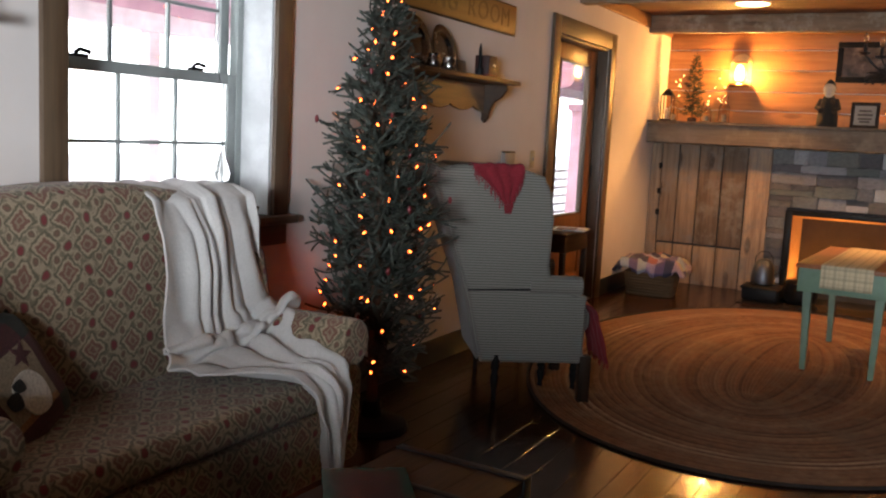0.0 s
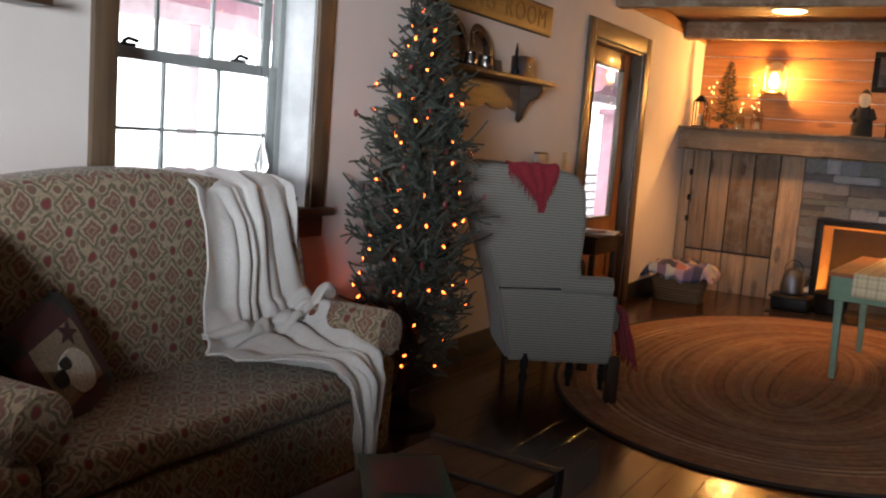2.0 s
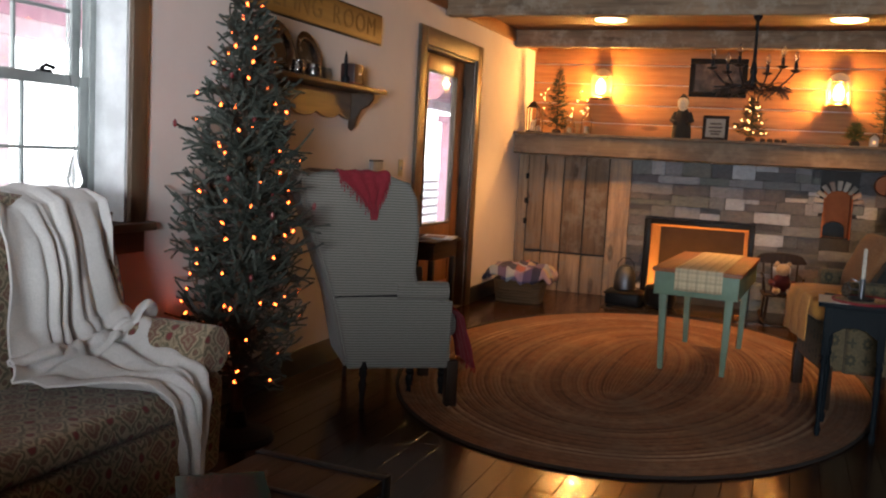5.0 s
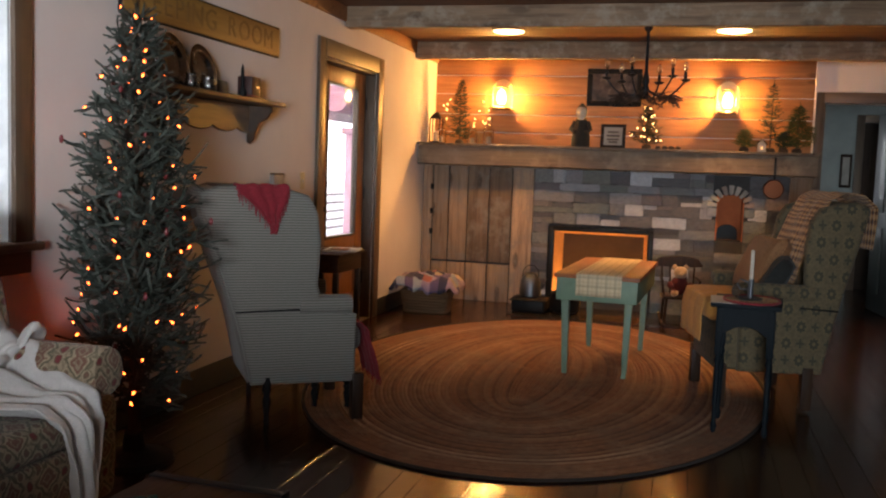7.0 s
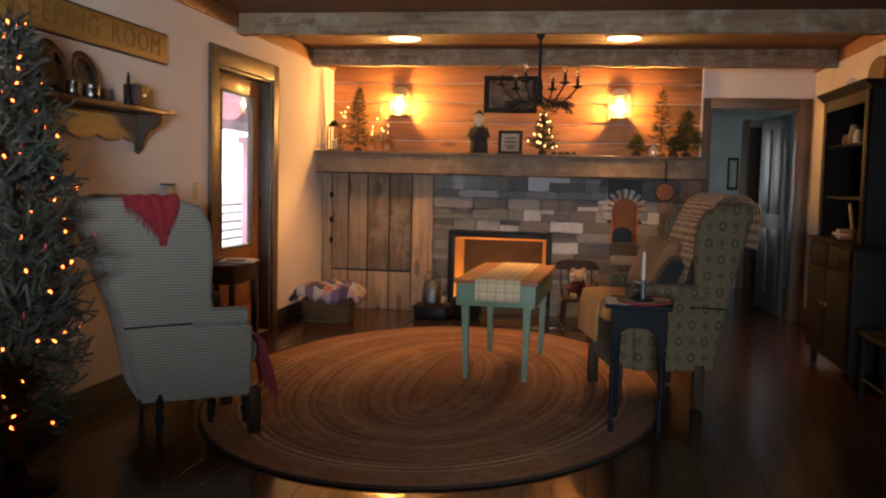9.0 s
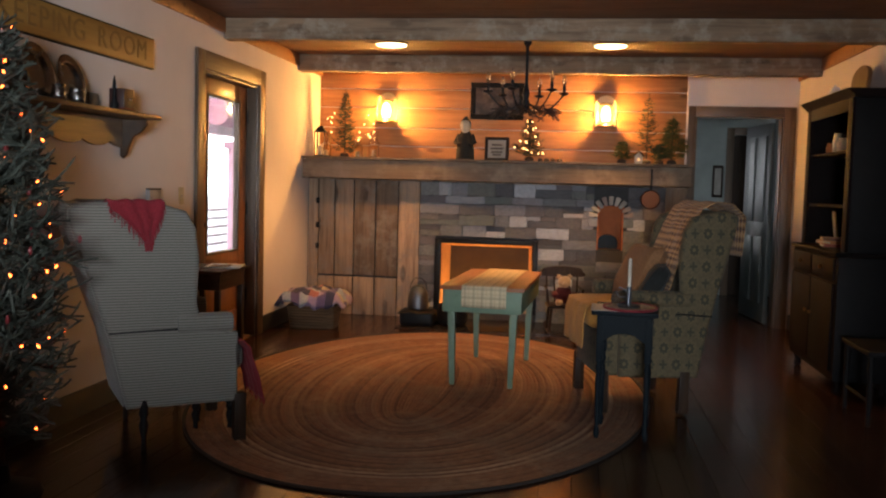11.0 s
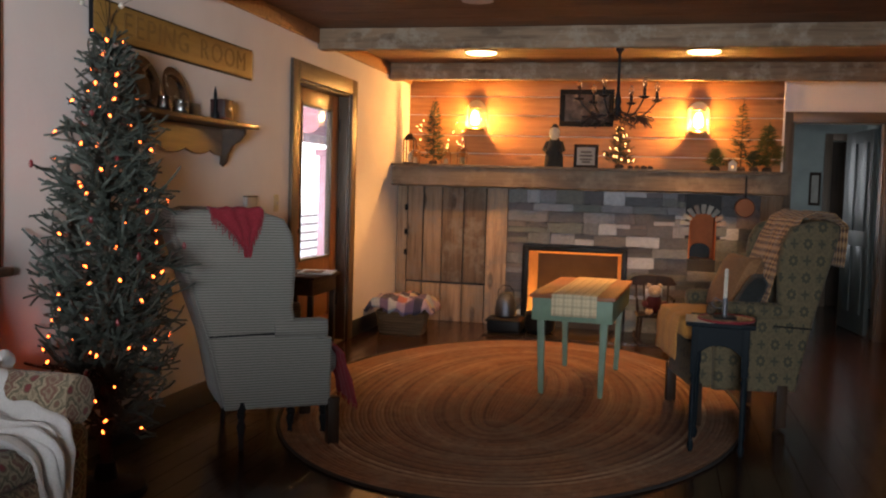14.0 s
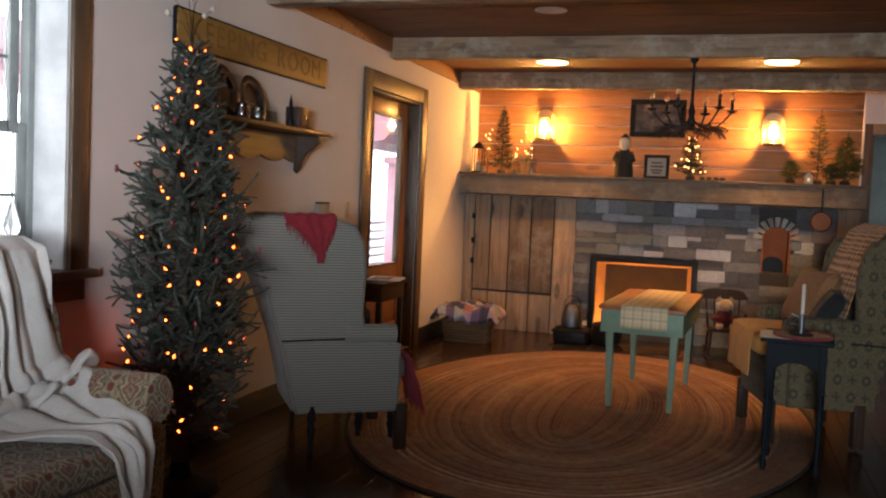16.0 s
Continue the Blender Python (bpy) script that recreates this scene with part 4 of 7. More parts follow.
def wing_chair(name, label, m, cover, seat_cover, width, front_leg, back_leg, d=0.62, rake=0.16, wing=0.20, lift=0.0, setback=0.0, reach=0.0, step=0.0):
    """Front is +x, left is +y; the front right foot stands at the origin. d: depth of the base, rake: lean of the back."""
    th = thing(name, label, "armchair", m)
    out = [(-setback, 0.20), (-setback, 0.54 + lift / 2), (-setback - 0.08, 0.555 + lift / 2), (-wing + 0.03, 0.57 + lift / 2), (-wing, 0.68), (-wing + 0.01, 0.90), (-wing - 0.005, 1.04), (-wing - 0.05, 1.12), (-wing - 0.15, 1.15), (-d - rake * 0.6, 1.16), (-d - rake * 0.95, 1.13), (-d - rake * 0.95, 1.08), (-d - rake * 0.62, 0.80), (-d - rake * 0.25, 0.50), (-d, 0.20)]
    for y in (0.0, width - 0.075):
        bm = slab(out, 0.075, "y", 0.026, 3)
        soft_part("side", puff(bm, 0.006), cover, th, m=pose(0, y, 0))
        part("piping", tube([(x, y + 0.001 if y == 0 else y + 0.074, z) for x, z in ((-wing + 0.03, 0.572), (-d - rake * 0.3, 0.56))], 0.005, 6), M_BLACK, th, "dark seam")
    for y, s in ((0.040, -1), (width - 0.040, 1)):
        bm = lathe([(0.03, -0.005), (0.046, 0.0), (0.050, 0.03), (0.049, (wing - setback) * 0.8), (0.046, wing - setback + 0.06)], 18, m=pose(0.015 - setback + reach, y + s * 0.012, 0.59 + lift / 2, 0, -90, 0))
        soft_part("arm", bm, cover, th)
    back = [(-d + 0.10, 0.30), (-d + 0.13 - rake * 0.25, 0.55), (-d + 0.13 - rake * 0.85, 1.08), (-d + 0.08 - rake * 0.95, 1.15), (-d - rake * 0.95, 1.15), (-d - 0.03 - rake * 0.95, 1.10), (-d - 0.02 - rake * 0.62, 0.80), (-d - 0.015 - rake * 0.25, 0.50), (-d - 0.01, 0.20)]
    bm = slab(back, width - 0.10, "y", 0.03, 3)
    soft_part("backrest", puff(bm, 0.008), cover, th, m=pose(0, 0.05, 0))
    bm = box(-d + 0.08, -setback * 0.4, 0.06, width - 0.06, 0.20, 0.34 + lift, 0.02, 3)
    soft_part("seat_frame", bm, cover, th)
    bm = box(-d + 0.14, 0.05 - setback * 0.4, 0.08, width - 0.08, 0.345 + lift, 0.475 + lift, 0.045, 4)
    soft_part("seat", puff(bm, 0.012), seat_cover, th)
    for y in (0.0, width - 0.05):
        part("leg", front_leg, None, th, m=pose(-0.05 - setback * 0.4 + step, y, 0))
        part("leg", back_leg, None, th, m=pose(-d + 0.06, y, 0))
    return th


sq = finish_mesh("leg", box(-0.008, 0.05, -0.004, 0.054, 0, 0.24, 0.004))
sq.materials.append(M_DARKWOOD)
bm = turned_leg(0.24, 0.02)
bmesh.ops.translate(bm, verts=bm.verts, vec=(0.02, 0.02, 0))
tl = finish_mesh("leg", bm)
tl.materials.append(M_BLACK)
grey_chair = wing_chair("wing_chair", "grey ribbed wing chair with a red fringed cloth on its back", pose(-1.35, 3.42, 0.0, 0, 0, 35), M_RIB, M_RIB, 0.66, sq, tl, 0.52, 0.26, reach=-0.045, step=0.04)
olive_chair = wing_chair("wing_chair", "olive patterned wing chair with an ochre seat and pillows", pose(0.193, 5.015, 0.016, 0, 0, 192), M_GREENCH, M_GOLD, 0.66, sq, sq, 0.66, 0.20, 0.54, 0.12, 0.2)


def rolled_arm(depth, r):
    bm = bmesh.new()
    lathe([(r * 0.6, -0.012), (r * 0.95, -0.006), (r, 0.012), (r * 1.0, depth * 0.5), (r * 0.92, depth)], 22, bm=bm)
    return bm


SY0, SY1, SXF, SXB = 0.335, 1.80, -1.62, -2.28
sofa = thing("loveseat", "camel-backed loveseat in tan floral tapestry cloth", "sofa", pose(0, 0, 0))
# camel back with a crowned top
out = [(SY0 + 0.03, 0.25), (SY1 - 0.03, 0.25), (SY1 - 0.02, 0.80), (SY1 - 0.05, 0.98)]
for i in range(13):
    t = i / 12
    out.append((SY1 - 0.07 - (SY1 - SY0 - 0.14) * t, 1.02 + 0.085 * math.sin(math.pi * t) ** 0.8))
out += [(SY0 + 0.05, 0.98), (SY0 + 0.02, 0.80)]
bm = slab(out, 0.20, "x", 0.05, 4)
for v in bm.verts:
    v.co.x -= 0.08 * max(0, v.co.z - 0.4)
soft_part("backrest", puff(bm, 0.006), M_SOFA, sofa, m=pose(-2.24, 0, 0))
for y, s in ((SY0, 0.0), (SY1 - 0.085, 0.20)):
    wing = [(SXF - 0.19 - s, 0.55), (SXF - 0.19 - s, 0.70), (SXF - 0.22 - s, 0.84), (SXF - 0.31 - s * 0.8, 0.95), (SXF - 0.44, 1.01), (SXB - 0.02, 1.02), (SXB, 0.5), (SXB + 0.05, 0.25), (SXF - 0.06, 0.25), (SXF - 0.03, 0.55)]
    soft_part("side", puff(slab(wing, 0.085, "y", 0.03, 3), 0.005), M_SOFA, sofa, m=pose(0, y, 0))
    bm = rolled_arm(0.38, 0.082)
    bmesh.ops.transform(bm, verts=bm.verts, matrix=pose(SXF + 0.01, y + 0.043, 0.575, 0, -90, 0))
    soft_part("arm", puff(bm, 0.006), M_SOFA, sofa)
    bm = box(SXF - 0.28, SXF - 0.012, y + (0.0 if y > 1 else -0.07), y + (0.155 if y > 1 else 0.085), 0.12, 0.48, 0.045, 4)
    soft_part("arm_front", puff(bm, 0.006), M_SOFA, sofa)
bm = box(SXB + 0.18, SXF + 0.02, SY0 + 0.09, SY1 - 0.09, 0.365, 0.475, 0.04, 4)
bmesh.ops.subdivide_edges(bm, edges=[e for e in bm.edges if e.calc_length() > 0.3], cuts=8, use_grid_fill=True)
soft_part("seat", puff(bm, 0.014), M_SOFA, sofa)
soft_part("seat_frame", box(SXB + 0.1, SXF, SY0 + 0.087, SY1 - 0.087, 0.12, 0.355, 0.02, 3), M_SOFA, sofa)
for x in (SXF - 0.06, SXB + 0.08):
    for y in (SY0 + 0.06, SY1 - 0.06):
        part("leg", lathe([(0.018, 0), (0.028, 0.03), (0.034, 0.09), (0.034, 0.125)], 12), M_DARKWOOD, sofa, m=pose(x, y, 0))

# cream throw over the back, seat and front edge
THROW = [(-2.325, 0.70), (-2.32, 0.98), (-2.30, 1.06), (-2.24, 1.085), (-2.15, 1.08), (-2.085, 1.04), (-2.06, 0.94), (-2.045, 0.80), (-2.03, 0.65), (-2.0, 0.55), (-1.93, 0.505), (-1.82, 0.495), (-1.70, 0.492), (-1.615, 0.482), (-1.575, 0.44), (-1.565, 0.34), (-1.56, 0.20), (-1.56, 0.055)]
LEFT = [1.30, 1.30, 1.29, 1.28, 1.275, 1.275, 1.275, 1.27, 1.25, 1.22, 1.19, 1.24, 1.33, 1.40, 1.435, 1.475, 1.51, 1.53]
RIGHT = [1.74, 1.74, 1.74, 1.74, 1.74, 1.745, 1.75, 1.765, 1.79, 1.835, 1.845, 1.80, 1.705, 1.68, 1.655, 1.63, 1.595, 1.545]


def along(table, t):
    f = t * (len(table) - 1)
    i = min(int(f), len(table) - 2)
    f -= i
    g = f * f * (3 - 2 * f) * 0.5 + f * 0.5
    a, b = table[i], table[i + 1]
    return tuple(p + (q - p) * g for p, q in zip(a, b)) if isinstance(a, tuple) else a + (b - a) * g


def tubes(u, t):
    """Rounded folds with narrow creases between them, leaning across the cloth as they run down."""
    ph = 2.0 * u - 1.1 * t * (1 - 0.5 * u) + 1.15 * noise.noise(Vector((u * 1.3, t * 2.0, 7))) + 0.35 * noise.noise(Vector((u * 3.1, t * 5.0, 17))) + 8
    i, f = math.floor(ph), ph % 1.0
    tall = 0.12 + 1.5 * abs(noise.noise(Vector((i * 3.7, t * 1.9, 9)))) + 0.5 * abs(noise.noise(Vector((i * 1.9, t * 4.5, 2))))
    big = tall * math.sin(math.pi * f) ** 1.05
    ph2 = 4.6 * u - 3.4 * t + 2.2 * noise.noise(Vector((u * 2.2, t * 2.6, 21)))
    small = abs(math.sin(math.pi * ph2)) ** 0.8 * max(0, 0.15 + 1.3 * noise.noise(Vector((u * 2.5, t * 3.5, 13))))
    return big + 0.5 * small


def throw_mesh():
    nu, nv = 120, 170
    verts, faces = [], []
    for j in range(nv + 1):
        t = j / nv
        x, z = along(THROW, t)
        x2, z2 = along(THROW, min(1, t + 0.01))
        x1, z1 = along(THROW, max(0, t - 0.01))
        nx, nz = (z1 - z2), (x2 - x1)
        ln = math.hypot(nx, nz) or 1
        nx, nz = nx / ln, nz / ln
        if nx * 1.0 + nz * 0.4 < 0:
            nx, nz = -nx, -nz
        y0, y1 = along(LEFT, t), along(RIGHT, t)
        for i in range(nu + 1):
            u = i / nu
            fold = tubes(u, t)
            grow = min(1, max(0, (t - 0.20) / 0.22))
            amp = 0.034 + 0.042 * grow * grow * (3 - 2 * grow)
            bunch = math.exp(-((t - 0.57) / 0.06) ** 2) * (0.02 + 0.09 * abs(noise.noise(Vector((u * 3, t * 22, 1)))))
            k = 0.004 + amp * fold + bunch + 0.009 * noise.noise(Vector((u * 4, t * 6, 11))) + 0.005 * noise.noise(Vector((u * 9, t * 14, 5)))
            edge = 0.012 * noise.noise(Vector((t * 9, round(u), 2)))
            heap = 0.10 * min(1, max(0, (u - 0.60) / 0.32)) * math.exp(-((t - 0.585) / 0.095) ** 2) * (1 + 0.5 * noise.noise(Vector((u * 9, t * 24, 31))))
            verts.append((x + nx * k, y0 + (y1 - y0) * u + edge, z + nz * k + heap))
    for j in range(nv):
        for i in range(nu):
            a = j * (nu + 1) + i
            faces.append((a, a + 1, a + nu + 2, a + nu + 1))
    me = bpy.data.meshes.new("throw_blanket")
    me.from_pydata(verts, [], faces)
    me.polygons.foreach_set("use_smooth", [True] * len(me.polygons))
    return me


throw = part("throw_blanket", throw_mesh(), M_THROW)
md = throw.modifiers.new("thickness", "SOLIDIFY")
md.thickness, md.offset = 0.007, 1
tagged(throw, "rumpled cream knit throw draped over the tan loveseat", "blanket")

# patchwork pillow
pm = pose(-1.965, 0.665, 0.585, 0, 68, 12) @ pose(0, 0, 0, 0, 0, 20)
pillow = thing("patchwork_pillow", "square patchwork pillow in burgundy, tan and dark green", "pillow", pm)
M_BURG = cloth("burgundy_cotton", (0.06, 0.016, 0.018), None, 150)
M_TANC = cloth("tan_cotton", (0.24, 0.185, 0.125), None, 150)
M_DKGREEN = cloth("dark_green_cotton", (0.015, 0.024, 0.022), None, 150)
M_CREAM = cloth("cream_cotton", (0.55, 0.5, 0.42), None, 150)
bm = cushion(0.33, 0.33, 0.13, n=18, seed=4)
me = finish_mesh("cover", bm)
for mt in (M_TANC, M_BURG, M_DKGREEN, M_BROWN):
    me.materials.append(mt)
for p in me.polygons:
    c = p.center
    ax, ay = abs(c.x) > 0.10, abs(c.y) > 0.10
    p.material_index = 2 if (ax and ay) or c.y < -0.14 else 1 if ax or ay else 3 if c.x > 0.065 else 0
part("cover", me, None, pillow)


for nm, mt, ol, zz in (("white_patch", M_CREAM, curve_pts([(-0.01, -0.04), (0.08, -0.02), (0.09, 0.05), (0.02, 0.07), (-0.03, 0.03)], 4), 0.062), ("star_patch", M_BURG, [((0.04 if i % 2 == 0 else 0.017) * math.cos(i * math.pi / 5) - 0.065, (0.04 if i % 2 == 0 else 0.017) * math.sin(i * math.pi / 5) + 0.05) for i in range(10)], 0.063), ("black_patch", M_DARKPIL, curve_pts([(0.0, -0.075), (0.035, -0.07), (0.04, -0.035), (0.0, -0.03)], 4), 0.065), ("black_patch", M_DARKPIL, curve_pts([(-0.02, -0.035), (0.005, -0.03), (0.01, 0.0), (-0.02, 0.0)], 4), 0.066)):
    part(nm, slab(ol, 0.006, "z", 0.002, 1), mt, pillow, m=pose(0, 0, zz))

# ---- small tables ----
tbl = thing("side_table", "sage green painted table with a worn wooden top", "table", pose(-0.283, 5.33, 0.016, 0, 0, -3))
part("tabletop", box(-0.265, 0.265, -0.52, 0.70, 0.615, 0.64, 0.005), wood("worn_tabletop", (0.42, 0.155, 0.058), (0.26, 0.088, 0.034), "y", 0.5), tbl, "worn reddish wooden top")
for nm, b in (("apron", box(-0.25, 0.25, -0.505, -0.48, 0.475, 0.614)), ("apron", box(-0.25, 0.25, 0.655, 0.68, 0.475, 0.614)), ("apron", box(-0.25, -0.225, -0.479, 0.654, 0.475, 0.614)), ("apron", box(0.225, 0.25, -0.479, 0.654, 0.475, 0.614))):
    part(nm, b, M_SAGE, tbl)
for x in (-0.2, 0.2):
    for y in (-0.45, 0.55):
        bm = box(x - 0.026, x + 0.026, y - 0.026, y + 0.026, 0, 0.613, 0.003)
        for v in bm.verts:
            if v.co.z < 0.3:
                v.co.x = x * 0.93 + (v.co.x - x) * 0.6
                v.co.y = y * 0.98 + (v.co.y - y) * 0.6
        part("leg", bm, M_SAGE, tbl)

# plaid runner
n = Nodes("plaid_homespun")
tc = n.add("ShaderNodeTexCoord")
sep = n.add("ShaderNodeSeparateXYZ")
n.link(tc.outputs["UV"], sep.inputs[0])
col = (0.66, 0.54, 0.35)
for ch, p, w, c in ((0, 0.055, 0.14, (0.10, 0.09, 0.06)), (1, 0.055, 0.14, (0.10, 0.09, 0.06)), (0, 0.0275, 0.10, (0.30, 0.17, 0.10)), (1, 0.0275, 0.10, (0.24, 0.19, 0.12))):
    f = n.math("FRACT", n.math("MULTIPLY", sep.outputs[ch], 1 / p))
    msk = n.math("MULTIPLY", n.math("LESS_THAN", f, w * 2), 0.22)
    col = n.mix(msk, col, c)
M_PLAID = n.finish(col, 0.92, n.noise(tc.outputs["UV"], 500, 2), 0.3, 0.002)
runner = thing("table_runner", "tan plaid homespun runner across the green table", "runner", pose(-0.283, 5.33, 0.016, 0, 0, -3))
nu, prof = 24, [(-0.53, 0.51), (-0.529, 0.55), (-0.527, 0.6), (-0.526, 0.635), (-0.521, 0.6435), (-0.513, 0.645), (-0.3, 0.6445), (0.0, 0.6445), (0.3, 0.6445), (0.5, 0.6445), (0.69, 0.645), (0.703, 0.6435), (0.707, 0.635), (0.71, 0.58), (0.712, 0.5)]
bm = bmesh.new()
uvs = bm.loops.layers.uv.new("UVMap")
rows, s = [], 0
for j, (y, z) in enumerate(prof):
    if j:
        s += math.dist(prof[j - 1], prof[j])
    rows.append([(bm.verts.new((-0.125 + 0.28 * i / nu, y + (0.004 * math.sin(i * 0.9) * (z < 0.6)), z)), (-0.125 + 0.28 * i / nu, s)) for i in range(nu + 1)])
for a, b in zip(rows, rows[1:]):
    for i in range(nu):
        q = (a[i], a[i + 1], b[i + 1], b[i])
        f = bm.faces.new([c[0] for c in q])
        for lp, c in zip(f.loops, q):
            lp[uvs].uv = c[1]
ob = part("cloth", bm, M_PLAID, runner)
md = ob.modifiers.new("thickness", "SOLIDIFY")
md.thickness, md.offset = 0.002, 1

stand = thing("candle_stand", "blue-black painted stand with slender turned legs", "table", pose(0.525, 3.985, 0.016, 0, 0, -6))
part("tabletop", box(-0.165, 0.165, -0.19, 0.19, 0.635, 0.66, 0.006), M_NAVY, stand)
for s in (-1, 1):
    arch = [(-0.135, 0.634), (0.135, 0.634), (0.135, 0.47), (0.10, 0.50), (0.05, 0.535), (0, 0.545), (-0.05, 0.535), (-0.10, 0.50), (-0.135, 0.47)]
    part("apron", slab(arch, 0.018, "y", 0.003, 1), M_NAVY, stand, m=pose(0, s * 0.145 - 0.009, 0))
    part("apron", slab(arch, 0.018, "x", 0.003, 1), M_NAVY, stand, m=pose(s * 0.125 - 0.009, 0, 0))
for x in (-0.12, 0.12):
    for y in (-0.14, 0.14):
        bm = box(x - 0.017, x + 0.017, y - 0.017, y + 0.017, 0.40, 0.634, 0.002)
        lathe([(0.009, 0), (0.013, 0.012), (0.017, 0.035), (0.010, 0.06), (0.012, 0.1), (0.016, 0.3), (0.011, 0.345), (0.019, 0.365), (0.012, 0.385), (0.016, 0.402)], 12, bm=bm, m=Matrix.Translation((x, y, 0)))
        part("leg", bm, M_NAVY, stand)

# low chest before the loveseat
chest = thing("coffee_table", "low narrow dark stained wooden coffee table", "table", pose(-0.955, 0.745, 0, 0, 0, -3))
part("body", box(-0.155, 0.155, -0.49, 0.49, 0.05, 0.41, 0.008), M_CHEST, chest)
for k in range(3):
    part("top_board", box(-0.19 + k * 0.1275, -0.0635 + k * 0.1275, -0.535, 0.535, 0.412, 0.445, 0.0015), M_CHEST, chest)
for s in (-1, 1):
    part("batten", box(s * 0.13 - 0.02, s * 0.13 + 0.02, -0.5, 0.5, 0.0, 0.055, 0.005), M_DARKWOOD, chest)
for y, w in ((0.512, 0.03), (0.30, 0.022), (-0.512, 0.03)):
    part("iron_band", box(-0.194, 0.196, y - w / 2, y + w / 2, 0.4455, 0.4495, 0.001), M_IRON, chest, "dull black iron band")
for x in (-0.194, 0.192):
    for y in (0.52, -0.52):
        part("iron_corner", box(x - 0.004, x + 0.004, y - 0.02, y + 0.02, 0.36, 0.449, 0.001), M_IRON, chest)
mag = thing("magazine", "glossy magazine with a green-bordered cover on the table", "magazine", pose(-1.005, 0.93, 0.4497, 0, 0, 38))
part("page_block", box(-0.105, 0.105, -0.14, 0.14, 0, 0.009, 0.002), M_CREAM, mag)
M_COVER = painted("glossy_cover_picture", (0.05, 0.025, 0.025), 0.15, (0.16, 0.05, 0.03), 14)
M_COVERB = painted("glossy_cover_border", (0.008, 0.05, 0.035), 0.15)
part("cover", box(-0.107, 0.107, -0.142, 0.142, 0.0095, 0.011, 0.0005, 1), M_COVERB, mag)
part("cover_picture", box(-0.08, 0.08, -0.115, 0.115, 0.0112, 0.0122, 0), M_COVER, mag)

# ---- lamps of the room ----
M_BULB = glow("hot_bulb", (1.0, 0.62, 0.24), 12)
M_ENAMEL = painted("yellowed_reflector_enamel", (0.72, 0.52, 0.2), 0.35)
M_FAIRY = glow("fairy_bulb", (1.0, 0.10, 0.016), 22)
M_DISC = glow("ceiling_light_lens", (1.0, 0.74, 0.42), 9)


def sconce(x):
    th = thing("wall_sconce", "lit brass wall lantern with an arched back on the planks", "wall lamp", pose(x, YB - 0.029, 1.88), "sconces over the mantel")
    arch = [(-0.105, 0), (0.105, 0), (0.105, 0.2)] + [(0.105 * math.cos(a), 0.2 + 0.11 * math.sin(a)) for a in [math.pi * k / 12 for k in range(1, 12)]] + [(-0.105, 0.2)]
    part("back_plate", slab(arch, -0.008, "y", 0.002, 1), M_ENAMEL, th, "yellow enamelled reflector")
    rim = arch + arch[:1]
    part("rim", tube([(x, -0.012, z) for x, z in rim], 0.005, 6), M_BRASS, th)
    part("tray", slab([(-0.085, 0), (0.085, 0), (0.085, -0.10), (0.05, -0.14), (-0.05, -0.14), (-0.085, -0.10)], 0.022, "z", 0.004, 1), M_BRASS, th, m=pose(0, -0.009, 0))
    part("cap", slab([(-0.06, 0), (0.06, 0), (0.05, -0.07), (0, -0.09), (-0.05, -0.07)], 0.012, "z", 0.003, 1), M_BRASS, th, m=pose(0, -0.009, 0.215))
    for sx in (-0.075, 0.075):
        part("wire", tube([(sx, -0.10, 0.02), (sx, -0.10, 0.15), (sx * 0.6, -0.06, 0.222)], 0.003, 6), M_BRASS, th)
    part("socket", lathe([(0.016, 0.022), (0.016, 0.05), (0.012, 0.052)], 12, m=pose(0, -0.062, 0)), M_BRASS, th)
    part("shade", lathe([(0.016, 0.05), (0.038, 0.06), (0.046, 0.09), (0.044, 0.14), (0.03, 0.18), (0.012, 0.20)], 18, m=pose(0, -0.068, 0)), M_BULB, th, "glowing frosted glass shade")
    return th


sconce(-1.64)
sconce(0.508)
for x in (-1.32, 0.48):
    th = thing("ceiling_light", "round shallow ceiling light between the beams, lit", "ceiling light", pose(x, 6.78, ZC - 0.001), "ceiling lights")
    part("trim_ring", lathe([(0.10, -0.001), (0.135, -0.001), (0.137, -0.010), (0.128, -0.016)], 32), M_REVEAL, th)
    part("lens", lathe([(0.001, -0.026), (0.06, -0.025), (0.105, -0.021), (0.127, -0.016), (0.10, -0.008)], 32), M_DISC, th)
th = thing("ceiling_light", "round recessed ceiling light, unlit", "ceiling light", pose(-0.95, 4.75, ZC - 0.001), "ceiling lights")
part("trim_ring", lathe([(0.075, -0.001), (0.098, -0.001), (0.10, -0.006), (0.078, -0.010)], 28), M_REVEAL, th)
part("lens", lathe([(0.001, -0.004), (0.074, -0.004), (0.074, -0.001), (0.001, -0.001)], 28), M_REVEAL, th)

# ---- greenery ----


def needles(verts, faces, p, d, rng, count, size):
    """Fine needles round a twig at p, leaning along d."""
    side = d.cross(Vector((0, 0, 1)) if abs(d.z) < 0.9 else Vector((1, 0, 0))).normalized()
    up = side.cross(d)
    for _ in range(count):
        a = rng.uniform(0, 2 * math.pi)
        out = (math.cos(a) * side + math.sin(a) * up)
        tip = p + (out * 0.85 + d * 0.75) * size * rng.uniform(0.7, 1.2)
        w = d.cross(out) * size * 0.10
        k = len(verts)
        verts += [tuple(p - w), tuple(p + w), tuple(tip)]
        faces.append((k, k + 1, k + 2))


